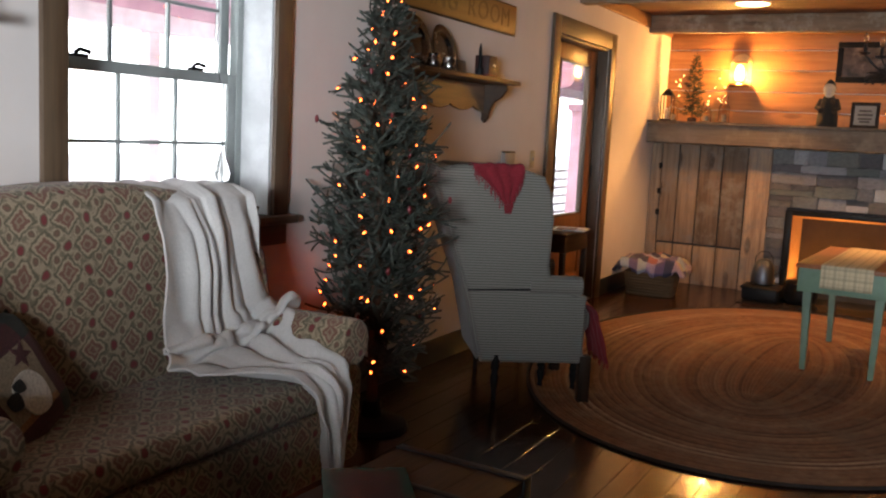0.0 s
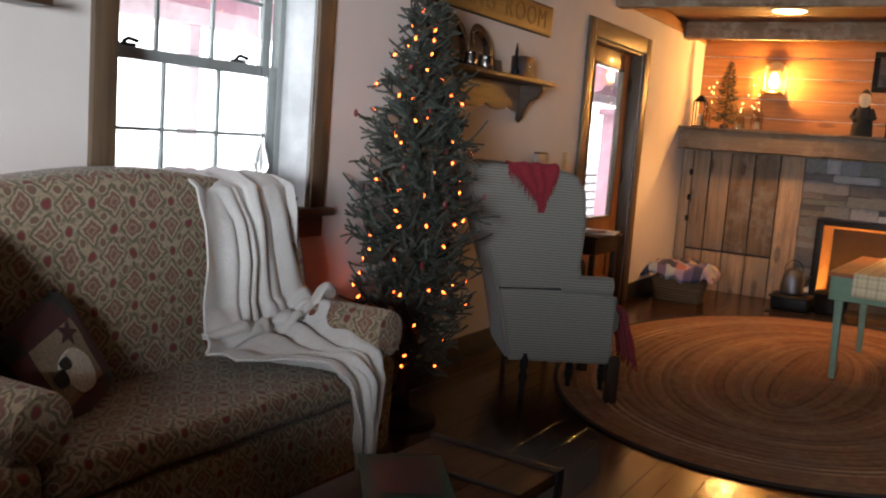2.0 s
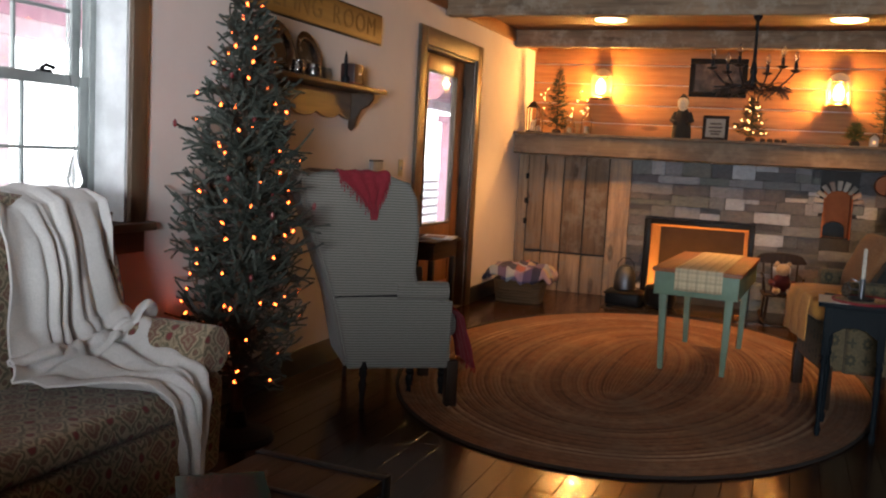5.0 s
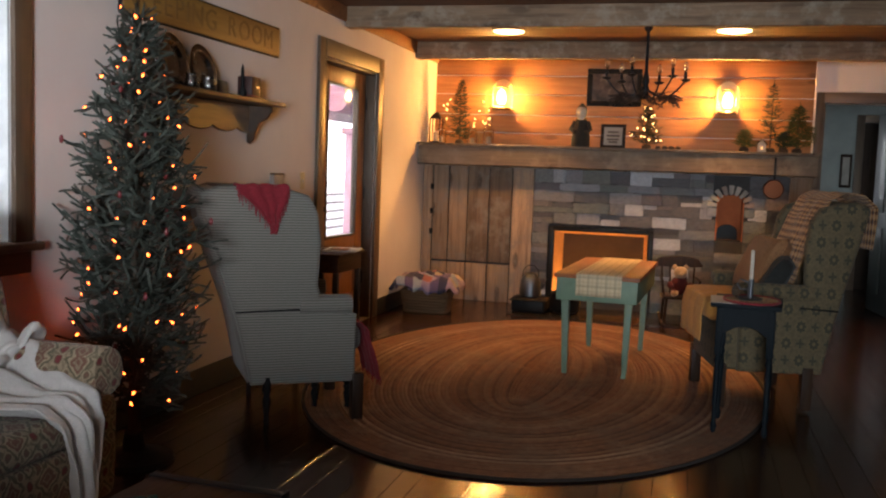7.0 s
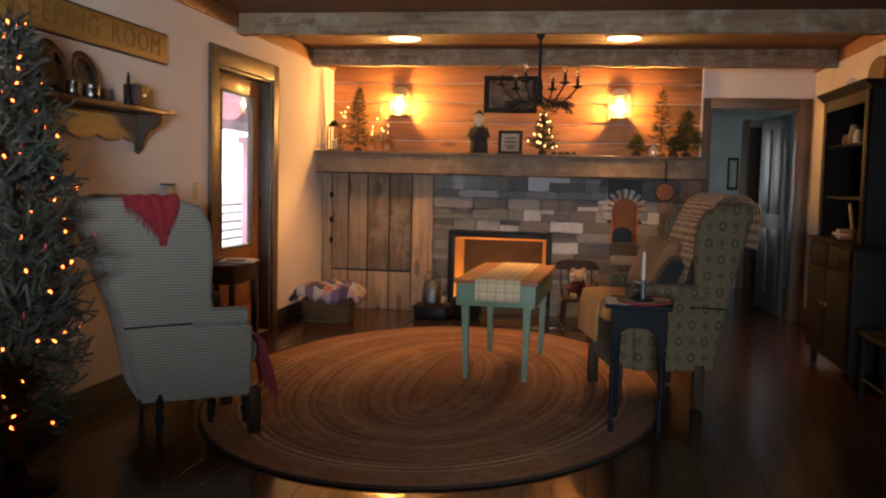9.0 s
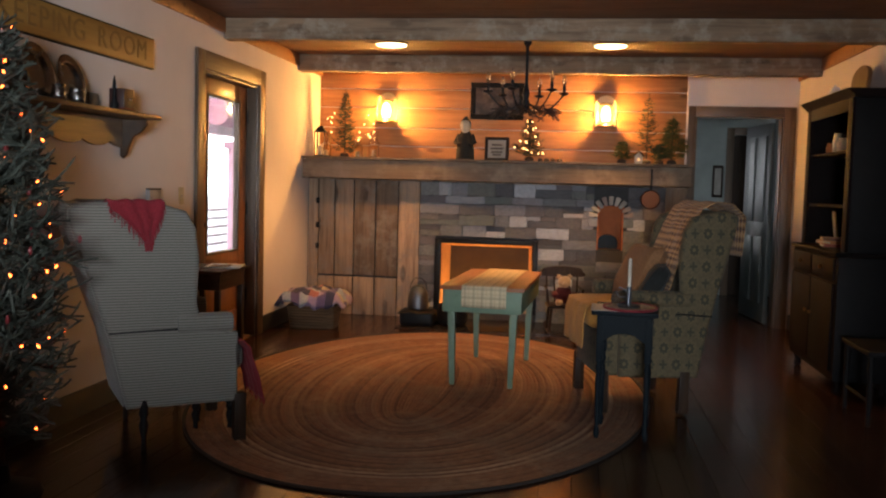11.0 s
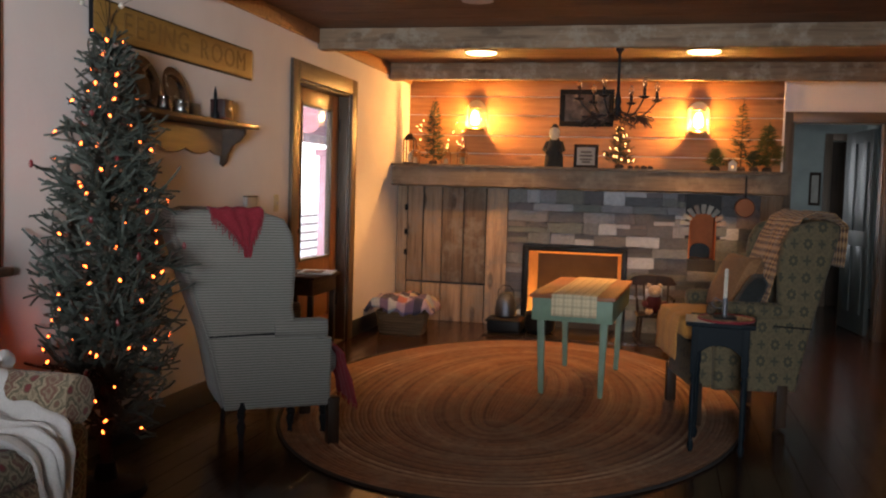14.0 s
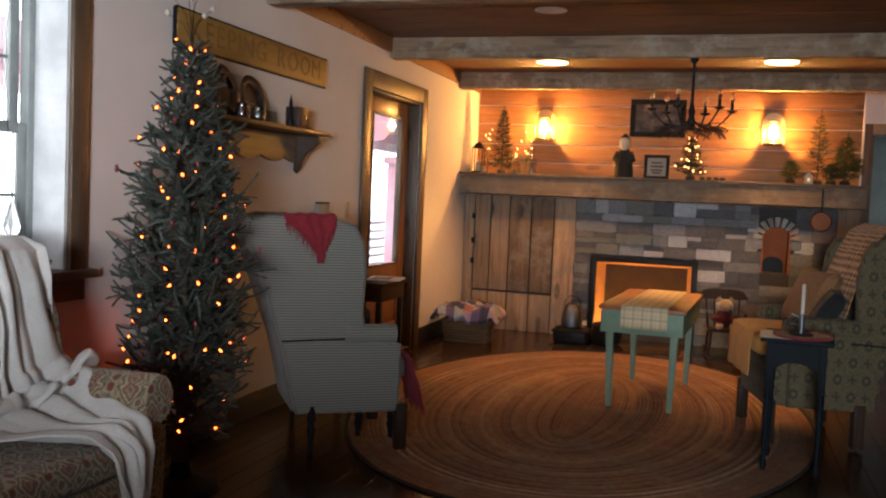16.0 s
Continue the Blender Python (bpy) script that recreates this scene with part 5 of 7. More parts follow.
def twig(verts, faces, pts, rng, step, count, size, core=0.003):
    for a, b in zip(pts, pts[1:]):
        d = b - a
        ln = d.length
        if ln < 1e-6:
            continue
        d.normalize()
        side = d.cross(Vector((0.3, 0.2, 1))).normalized() * core
        up = side.cross(d).normalized() * core
        k = len(verts)
        verts += [tuple(a + side), tuple(a - side * 0.5 + up), tuple(a - side * 0.5 - up), tuple(b + side), tuple(b - side * 0.5 + up), tuple(b - side * 0.5 - up)]
        faces += [(k, k + 1, k + 4, k + 3), (k + 1, k + 2, k + 5, k + 4), (k + 2, k, k + 3, k + 5)]
        s = 0.0
        while s < ln:
            needles(verts, faces, a + d * s, d, rng, count, size)
            s += step


def fir_mesh(height, low, radius, branches, rng, step=0.008, count=6, size=0.018, droop=0.1, curl=0.25, core=0.003):
    verts, faces, tips = [], [], []
    for i in range(branches):
        f = (i + rng.random()) / branches
        z = low + (height - low) * f ** 0.92
        ln = radius * (1 - f) ** 0.85 * rng.uniform(0.6, 1.15) + 0.03
        a = i * 2.39996 + rng.uniform(-0.8, 0.8)
        dr = Vector((math.cos(a), math.sin(a), 0))
        pts, n = [], 6
        c = curl * rng.uniform(0.2, 1.6)
        sway = Vector((-dr.y, dr.x, 0)) * rng.uniform(-0.4, 0.4)
        for k in range(n + 1):
            t = k / n
            wig = Vector((noise.noise(Vector((i * 3.1, t * 3, 0))), noise.noise(Vector((i * 3.1, t * 3, 5))), noise.noise(Vector((i * 3.1, t * 3, 9))))) * 0.14 * ln * t
            pts.append(Vector((0, 0, z)) + wig + dr * ln * t + sway * ln * t * t + Vector((0, 0, ln * (-droop * math.sin(t * 2.6) + c * max(0, t - 0.55) ** 1.5 * 2.0 + 0.12 * t))))
        twig(verts, faces, pts, rng, step, count, size, core)
        tips.append(pts[-1])
        m = 3 if ln > 0.15 else 2
        for k in range(m):
            t = 0.35 + 0.55 * k / m
            b = pts[int(t * n)]
            for s in (-1, 1):
                if rng.random() < 0.15:
                    continue
                q = (dr * 0.75 + Vector((-dr.y, dr.x, 0)) * s * 0.75).normalized()
                l2 = ln * (0.42 - 0.14 * t) * rng.uniform(0.6, 1.2)
                lift = rng.uniform(-0.5, 0.6)
                sub = [b + q * l2 * u + Vector((0, 0, l2 * lift * u * u)) for u in (0, 0.35, 0.7, 1)]
                twig(verts, faces, sub, rng, step, count, size * 0.9, core * 0.8)
                tips.append(sub[-1])
    twig(verts, faces, [Vector((0, 0, height - 0.08)), Vector((0.005, 0, height + 0.05))], rng, step, count, size, core)
    return verts, faces, tips


def raw_mesh(name, verts, faces, mat):
    me = bpy.data.meshes.new(name)
    me.from_pydata(verts, [], faces)
    me.materials.append(mat)
    return me


def needle_mat(name, lo, hi):
    n = Nodes(name)
    v = n.coords()
    geo = n.add("ShaderNodeNewGeometry")
    col = n.mix(geo.outputs["Random Per Island"], lo, hi)
    col = n.mix(0.6, col, n.ramp(n.noise(v, 9, 3), [(0.3, (0.55, 0.55, 0.55)), (0.7, (1.1, 1.1, 1.1))]), "MULTIPLY")
    return n.finish(col, 0.7)


M_NEEDLE = needle_mat("grey_green_needles", (0.020, 0.028, 0.022), (0.066, 0.077, 0.060))
M_NEEDLE2 = needle_mat("deep_green_needles", (0.010, 0.020, 0.009), (0.04, 0.062, 0.026))
M_NEEDLE3 = needle_mat("yellow_green_needles", (0.03, 0.042, 0.008), (0.12, 0.135, 0.03))
M_BARK = wood("tree_bark", (0.12, 0.08, 0.05), (0.05, 0.033, 0.022), "z", 0.9)

rng = random.Random(21)
TX, TY = -2.0, 2.50
xmas = thing("christmas_tree", "slender grey-green Christmas tree with warm fairy lights", "tree", pose(TX, TY, 0))
part("trunk", lathe([(0.026, 0.02), (0.022, 0.6), (0.013, 1.3), (0.005, 1.84)], 10), M_BARK, xmas)
GIRTH = [(0.26, 0.22), (0.40, 0.285), (0.60, 0.325), (0.90, 0.335), (1.18, 0.285), (1.35, 0.25), (1.58, 0.165), (1.78, 0.10), (1.88, 0.03)]


def girth(z):
    for (za, ra), (zb, rb) in zip(GIRTH, GIRTH[1:]):
        if z <= zb:
            return ra + (rb - ra) * max(0, (z - za) / (zb - za))
    return 0.03


def wired_tree(rng, branches):
    """Wire-stemmed boughs bent by use: each a limb with many short curled fingers."""
    verts, faces, tips = [], [], []
    for i in range(branches):
        f = (i + rng.random()) / branches
        z = 0.27 + 1.58 * f ** 0.95
        ln = girth(z) * rng.uniform(0.58, 0.94)
        a = i * 2.39996 + rng.uniform(-0.5, 0.5)
        dr, sd = Vector((math.cos(a), math.sin(a), 0)), Vector((-math.sin(a), math.cos(a), 0))
        rise, bend = rng.uniform(-0.05, 0.35) + 0.15 * f, rng.uniform(-0.35, 0.35)
        limb = []
        for k in range(6):
            t = k / 5
            limb.append(Vector((0, 0, z - 0.22 * ln)) + dr * ln * t * (1 - 0.08 * t) + sd * ln * bend * t * t + Vector((0, 0, ln * (rise * t + 0.18 * math.sin(t * 4 + i)))))
        twig(verts, faces, limb, rng, 0.006, 8, 0.0115, 0.0042)
        tips.append(limb[-1])
        for k in range(7 if ln > 0.16 else 4):
            t = rng.uniform(0.3, 1.0)
            q = t * 5
            b = limb[min(4, int(q))].lerp(limb[min(5, int(q) + 1)], q - int(q))
            go = (dr * rng.uniform(0.2, 1.0) + sd * rng.uniform(-1.0, 1.0) + Vector((0, 0, rng.uniform(-0.35, 0.6)))).normalized()
            l2 = rng.uniform(0.045, 0.095) * (0.6 + 0.4 * min(1, ln / 0.25))
            curl = Vector((rng.uniform(-0.5, 0.5), rng.uniform(-0.5, 0.5), rng.uniform(-0.4, 0.9)))
            sub = [b + (go * u + curl * u * u * 0.95) * l2 for u in (0, 0.25, 0.5, 0.75, 1)]
            twig(verts, faces, sub, rng, 0.0055, 8, 0.0095, 0.0042)
            tips.append(sub[-1])
    for k in range(5):
        a = k * 1.3
        twig(verts, faces, [Vector((0, 0, 1.80)), Vector((0.02 * math.cos(a), 0.02 * math.sin(a), 1.85)), Vector((0.035 * math.cos(a), 0.035 * math.sin(a), 1.90 - 0.012 * k))], rng, 0.0065, 7, 0.0105, 0.004)
    return verts, faces, tips


vs, fs, tips = wired_tree(rng, 360)
vs = [(max(x, XL + 0.006 - TX), y, z) for x, y, z in vs]
part("crown", raw_mesh("crown", vs, fs, M_NEEDLE), None, xmas)
part("foot", lathe([(0.17, 0.0), (0.16, 0.02), (0.05, 0.05), (0.04, 0.12), (0.032, 0.12)], 18), M_IRON, xmas)
bulb = finish_mesh("fairy_light", lathe([(0.0018, -0.007), (0.0040, -0.003), (0.0045, 0.002), (0.0032, 0.006), (0.001, 0.009)], 8))
bulb.materials.append(M_FAIRY)
holder = finish_mesh("bulb_holder", lathe([(0.004, -0.022), (0.005, -0.010), (0.0035, -0.009)], 6))
holder.materials.append(painted("green_plastic", (0.02, 0.035, 0.02), 0.5))
front = [t for t in tips if t.x * 0.45 - t.y * 0.9 > -0.12 and abs(t.x + TX - XL) > 0.05]
rng.shuffle(front)
picked = []
for t in front:
    if all((t - q).length > 0.055 for q in picked):
        picked.append(t)
for t in picked[:78]:
    q = t * 1.0
    m = Matrix.Translation((q.x, q.y, t.z - 0.01)) @ pose(0, 0, 0, rng.uniform(-60, 60), rng.uniform(-60, 60), 0)
    lb = part("fairy_light", bulb, None, xmas, m=m)
    part("bulb_holder", holder, None, lb)
M_BUD = painted("dull_red_bud", (0.16, 0.012, 0.016), 0.4)
bud = finish_mesh("red_bud", lathe([(0.002, -0.016), (0.007, -0.010), (0.009, 0.0), (0.006, 0.012), (0.001, 0.018)], 8))
bud.materials.append(M_BUD)
for t in picked[78:98]:
    part("red_bud", bud, None, xmas, m=Matrix.Translation(t))
top = thing("tree_topper", "wiry sprig of white snowberries above the tree tip", "ornament", pose(TX, TY, 1.88))
for i in range(7):
    a = i * 2 * math.pi / 7 + 0.3
    r, z = 0.05 + 0.05 * (i % 3), 0.10 + 0.045 * (i % 4)
    sprig = part("wire", tube([(0, 0, 0), (r * 0.4 * math.cos(a), r * 0.4 * math.sin(a), z * 0.7), (r * math.cos(a), r * math.sin(a), z)], 0.0012, 5), M_IRON, top)
    part("berry", lathe([(0.002, -0.012), (0.009, -0.008), (0.0125, 0), (0.009, 0.008), (0.002, 0.012)], 10, m=pose(r * math.cos(a), r * math.sin(a), z + 0.006)), M_CREAM, sprig)

# ---- the shelf on the wall ----
SH0, SH1, SHZ = 2.93, 4.17, 1.605
shelf = thing("wall_shelf", "dark wooden wall shelf with a scalloped apron and brackets", "shelf", pose(XL, 0, 0))
part("board", box(0.001, 0.205, SH0, SH1 + 0.05, SHZ, SHZ + 0.024, 0.006), M_SHELF, shelf)
ol = [(SH0 + 0.06, SHZ - 0.001), (SH1 - 0.06, SHZ - 0.001)]
nsc = 48
for k in range(nsc + 1):
    t = k / nsc
    ol.append((SH1 - 0.06 - (SH1 - SH0 - 0.12) * t, SHZ - 0.135 - 0.028 * abs(math.cos(t * math.pi * 4)) ** 0.7 + 0.05 * (0.5 + 0.5 * math.cos(t * 2 * math.pi)) * 0))
part("apron", slab(ol, 0.018, "x", 0.004, 1), wood("walnut_apron", (0.26, 0.15, 0.075), (0.13, 0.07, 0.035), "y", 0.4), shelf, m=pose(0.002, 0, 0))
br = [(0.002, SHZ - 0.001), (0.16, SHZ - 0.001), (0.165, SHZ - 0.03), (0.13, SHZ - 0.075), (0.085, SHZ - 0.10), (0.06, SHZ - 0.15), (0.045, SHZ - 0.20), (0.02, SHZ - 0.225), (0.002, SHZ - 0.21)]
for y in (SH0 + 0.05, SH1 - 0.06):
    part("bracket", slab(br, 0.022, "y", 0.004, 1), M_SHELF, shelf, m=pose(0, y, 0))


def plate(y, r, lean, x=XL + 0.075, z=SHZ + 0.024):
    th = thing("pewter_plate", "round pewter plate leaning against the wall", "plate", pose(x, y, z, 0, 90 - lean, 0) @ pose(-r, 0, 0), "pewter on the shelf")
    part("plate", lathe([(0.001, 0.0), (r * 0.62, 0.0), (r * 0.68, 0.008), (r * 0.72, 0.016), (r * 0.97, 0.02), (r, 0.024), (r * 0.97, 0.026), (r * 0.7, 0.021), (r * 0.6, 0.006), (0.001, 0.006)], 40), M_PEWTER, th)


plate(3.22, 0.135, 14)
plate(3.50, 0.125, 14)
plate(3.02, 0.10, 14)


def mug(y, x, r, h, handle=True):
    th = thing("pewter_mug", "squat pewter mug on the dark shelf", "mug", pose(x, y, SHZ + 0.0245), "pewter on the shelf")
    part("body", lathe([(r * 0.75, 0), (r * 0.9, 0.005), (r, h * 0.35), (r * 0.85, h * 0.75), (r * 0.8, h * 0.85), (r * 0.9, h), (r * 0.84, h), (r * 0.74, h * 0.85), (r * 0.7, 0.01), (0.001, 0.008)], 22), M_PEWTER, th)
    if handle:
        part("handle", tube([(0, r * 0.8, h * 0.85), (0, r * 1.5, h * 0.8), (0, r * 1.65, h * 0.5), (0, r * 1.3, h * 0.25), (0, r * 0.95, h * 0.2)], 0.004, 7), M_PEWTER, th)


mug(3.27, XL + 0.135, 0.036, 0.075)
mug(3.43, XL + 0.135, 0.042, 0.07)
th = thing("candle_box", "small black wooden box with a dark candle beside it", "box", pose(XL + 0.10, 3.94, SHZ + 0.0245))
part("body", box(-0.045, 0.045, -0.05, 0.06, 0.02, 0.125, 0.004), painted("red_black_paint", (0.035, 0.012, 0.010), 0.5), th)
part("base", box(-0.06, 0.06, -0.11, 0.09, 0.0, 0.012, 0.004), M_BLACK, th)
part("knob", lathe([(0.004, 0), (0.01, 0.006), (0.006, 0.014)], 10, m=pose(0.045, 0.005, 0.07, 0, 90, 0)), M_PEWTER, th)
part("block", box(-0.05, 0.05, -0.055, 0.065, 0.012, 0.02, 0.002), painted("brick_red_paint", (0.18, 0.03, 0.02), 0.5), th)
part("candle", lathe([(0.011, 0.012), (0.010, 0.15), (0.002, 0.19)], 10, m=pose(0, -0.075, 0)), M_BLACK, th)
part("cup", lathe([(0.02, 0.012), (0.022, 0.04), (0.018, 0.05)], 12, m=pose(0, -0.075, 0)), M_IRON, th)
th = thing("small_card", "small blue-grey card leaning on the wall", "card", pose(XL + 0.02, 3.80, SHZ + 0.0245, 0, -8, 0))
part("card", box(0, 0.006, -0.055, 0.055, 0, 0.09, 0.001), painted("blue_grey_card", (0.25, 0.29, 0.32), 0.6), th)

# the board with letters
sign = thing("wooden_sign", "long ochre wooden sign lettered KEEPING ROOM", "sign", pose(XL + 0.002, 2.86, 1.935))
part("board", box(0, 0.022, 0, 1.63, 0, 0.168, 0.005), wood("ochre_sign_paint", (0.38, 0.22, 0.055), (0.25, 0.13, 0.03), "y", 0.55), sign)
part("edge", box(-0.001, 0.019, -0.008, 0, 0.0, 0.168, 0.001), M_BLACK, sign)
part("edge", box(-0.001, 0.019, 0.0, 1.632, -0.008, -0.0005, 0.001), M_BLACK, sign)
part("edge", box(-0.001, 0.019, 0.0, 1.632, 0.1685, 0.176, 0.001), M_BLACK, sign)
M_LETTER = painted("worn_brown_lettering", (0.19, 0.10, 0.026), 0.6)


def letter_mesh(char, size, width):
    """One flat raised letter, its left edge at x = 0."""
    fc = bpy.data.curves.new("letter", "FONT")
    fc.body, fc.size, fc.extrude, fc.align_y = char, size, 0.0015, "CENTER"
    tmp = bpy.data.objects.new("letter", fc)
    scene.collection.objects.link(tmp)
    bpy.context.view_layer.update()
    me = bpy.data.meshes.new_from_object(tmp.evaluated_get(bpy.context.evaluated_depsgraph_get()))
    bpy.data.objects.remove(tmp)
    lo = min(v.co.x for v in me.vertices)
    for v in me.vertices:
        v.co.x = (v.co.x - lo) * width
    me.materials.clear()
    me.materials.append(M_LETTER)
    return me, max(v.co.x for v in me.vertices)


yy, placed = 0.0, []
for char in "KEEPING ROOM":
    if char == " ":
        yy += 0.10
        continue
    me, wid = letter_mesh(char, 0.155, 1.02)
    placed.append((char, me, yy))
    yy += wid + 0.030
k = 1.42 / (yy - 0.030)
for char, me, y in placed:
    part("letter", me, None, sign, "worn brown letter " + char, m=pose(0.0235, 0.105 + y * k, 0.084, 90, 0, 90) @ Matrix.Diagonal((k, 1, 1, 1)))

th = thing("light_switch", "ivory light switch plate on the wall", "switch", pose(XL, 4.93, 1.16))
part("plate", box(0.0005, 0.007, -0.037, 0.037, -0.058, 0.058, 0.003), painted("ivory_plastic", (0.6, 0.5, 0.3), 0.4), th)
part("toggle", box(0.007, 0.016, -0.006, 0.006, -0.012, 0.012, 0.002), M_CREAM, th)
th = thing("thermostat", "small grey thermostat with a dark top edge", "thermostat", pose(XL, 4.51, 1.155))
part("case", box(0.0005, 0.03, -0.075, 0.075, -0.055, 0.045, 0.005), painted("grey_plastic", (0.42, 0.38, 0.36), 0.5), th)
part("cover_edge", box(0.0005, 0.032, -0.077, 0.077, 0.0455, 0.056, 0.003), M_DARKWOOD, th)

# shelf beyond the window
th = thing("wall_rack", "small dark wall rack holding black jars", "shelf", pose(XL, 0.42, 1.555))
part("board", box(0.001, 0.12, -0.42, 0.42, 0, 0.022, 0.004), M_SHELF, th)
part("rack_side", box(0.001, 0.10, 0.33, 0.352, 0.0225, 0.20, 0.004), M_SHELF, th)
for y in (0.05, 0.17, 0.27):
    jar = thing("black_jar", "small black jar with a pale label bar", "jar", pose(XL + 0.06, 0.42 + y, 1.5775), "jars on the rack")
    part("body", lathe([(0.036, 0), (0.04, 0.01), (0.04, 0.09), (0.03, 0.11), (0.03, 0.13), (0.001, 0.132)], 18), M_BLACK, jar)
    part("label", box(0.039, 0.0415, -0.006, 0.006, 0.02, 0.075, 0.0005, 1), M_CREAM, jar)

# ---- on the chairs ----


def drape(name, label, path, width, mat, m, folds=5, amp=0.012, fringe=0.0, taper=None, category="blanket", cols=40, rows=50, seed=0, skew=0.0):
    """Cloth laid along a path of (a, b) in its own x-z plane, wide along y."""
    verts, faces = [], []
    for j in range(rows + 1):
        t = j / rows
        x, z = along(path, t)
        xa, za = along(path, max(0, t - 0.02))
        xb, zb = along(path, min(1, t + 0.02))
        nx, nz = -(zb - za), xb - xa
        ln = math.hypot(nx, nz) or 1
        w = width * (along(taper, t) if taper else 1)
        for i in range(cols + 1):
            u = i / cols - 0.5
            k = amp * (0.5 + 0.5 * math.sin(u * folds * 6.28 + 2 * noise.noise(Vector((u * 2, t * 2, seed))) + t * 2)) + amp * 0.5 * noise.noise(Vector((u * 7, t * 8, seed + 3)))
            verts.append((x + nx / ln * k, u * w + skew * t * t + 0.01 * noise.noise(Vector((t * 7, round(u * 2), seed))), z + nz / ln * k))
    for j in range(rows):
        for i in range(cols):
            a = j * (cols + 1) + i
            faces.append((a, a + 1, a + cols + 2, a + cols + 1))
    me = raw_mesh(name, verts, faces, mat)
    me.polygons.foreach_set("use_smooth", [True] * len(me.polygons))
    uv = me.uv_layers.new(name="UVMap")
    for lp in me.loops:
        j, i = divmod(lp.vertex_index, cols + 1)
        uv.data[lp.index].uv = (i / cols * width, j / rows * sum(math.dist(p, q) for p, q in zip(path, path[1:])))
    th = thing(name, label, category, m)
    ob = part("cloth", me, None, th)
    md = ob.modifiers.new("thickness", "SOLIDIFY")
    md.thickness, md.offset = 0.004, 1
    if fringe:
        bm = bmesh.new()
        for i in range(0, cols + 1):
            p = Vector(verts[rows * (cols + 1) + i])
            tube([p, p + Vector((0.002 * math.sin(i), 0.003 * math.sin(i * 2.1), -fringe * (0.8 + 0.3 * math.sin(i * 1.7)))) ], 0.0022, 5, bm=bm)
        if skew:
            for j in range(rows // 2, rows):
                for i in (0, cols):
                    p = Vector(verts[j * (cols + 1) + i])
                    tube([p, p + Vector((-0.002, 0.004 * math.sin(j * 2.3), -fringe * (0.7 + 0.4 * math.sin(j * 1.9))))], 0.0022, 5, bm=bm)
        part("fringe", bm, mat, th)
    return th


G = pose(-1.35, 3.42, 0.0, 0, 0, 35)
# the red cloth hangs over the top of the near wing: down its outer face
drape("red_cloth", "fringed red woollen cloth hung over the grey chair's top", [(0.20, 1.135), (0.10, 1.165), (0.0, 1.178), (-0.012, 1.165), (-0.014, 1.12), (-0.014, 1.06), (-0.014, 0.985)], 0.215, M_RED, G @ pose(-0.50, 0.004, 0.0, 0, 0, 90), 3, 0.010, 0.045, [0.9, 1.05, 1.15, 1.15, 1.0, 0.55, 0.16], "cloth", seed=4, skew=-0.075)
drape("red_throw", "red woollen throw hanging over the grey chair's seat", [(-0.25, 0.485), (-0.1, 0.488), (0.03, 0.482), (0.065, 0.44), (0.085, 0.36), (0.115, 0.26), (0.13, 0.19)], 0.36, M_RED, G @ pose(0.0, 0.22, 0.0), 4, 0.014, 0.03, None, "blanket")
# woven throw over the olive chair's back
n = Nodes("basket_weave_wool")
tc = n.add("ShaderNodeTexCoord")
sep = n.add("ShaderNodeSeparateXYZ")
n.link(tc.outputs["UV"], sep.inputs[0])
aa = n.math("MULTIPLY", n.math("ADD", sep.outputs[0], sep.outputs[1]), 105)
bb = n.math("MULTIPLY", n.math("SUBTRACT", sep.outputs[0], sep.outputs[1]), 105)
wv = n.math("MULTIPLY", n.math("SINE", aa), n.math("SINE", bb))
col = n.ramp(n.math("MULTIPLY_ADD", wv, 0.5, 0.5), [(0.3, (0.07, 0.026, 0.010)), (0.5, (0.34, 0.15, 0.05)), (0.7, (0.52, 0.29, 0.12))])
M_WOVEN = n.finish(col, 0.95, wv, 0.6, 0.006, sheen=0.2)

# ---- olive chair's throw and pillows ----
O = pose(0.193, 5.015, 0.016, 0, 0, 192)
drape("woven_throw", "brown basket-weave throw over the olive chair's back", [(-0.44, 0.61), (-0.49, 0.72), (-0.54, 0.9), (-0.60, 1.06), (-0.66, 1.17), (-0.74, 1.21), (-0.84, 1.20), (-0.91, 1.13), (-0.90, 0.9)], 0.52, M_WOVEN, O @ pose(0.0, 0.34, 0), 3, 0.012, 0.0, None, "blanket")
th = thing("brown_pillow", "plump brown pillow on the ochre chair seat", "pillow", O @ pose(-0.42, 0.20, 0.755, 0, 66, 8))
soft_part("cover", cushion(0.38, 0.40, 0.15, seed=2), M_BROWN, th)
th = thing("black_pillow", "dark plaid pillow on the ochre chair seat", "pillow", O @ pose(-0.42, 0.50, 0.715, 0, 60, -18))
soft_part("cover", cushion(0.28, 0.30, 0.12, seed=7), M_DARKPIL, th)
drape("ochre_throw", "ochre cloth spread over the olive chair's seat front", [(-0.46, 0.605), (-0.26, 0.61), (-0.08, 0.61), (-0.022, 0.598), (-0.006, 0.54), (-0.002, 0.46), (0.0, 0.35)], 0.52, M_GOLD, O @ pose(0, 0.31, 0), 3, 0.008, 0, None, "cloth")

# ---- on the candle stand ----
S = pose(0.525, 3.985, 0.016, 0, 0, -6)
th = thing("paper_sheet", "cream paper sheet under the braided mat", "paper", S @ pose(-0.05, -0.06, 0.6605, 0, 0, 4))
part("sheet", box(-0.125, 0.09, -0.14, 0.14, 0, 0.0016, 0), M_CREAM, th)
th = thing("braided_mat", "small oval braided mat with a red edge", "mat", S @ pose(0.02, -0.05, 0.663))
n = Nodes("mat_braid")
tc = n.add("ShaderNodeTexCoord")
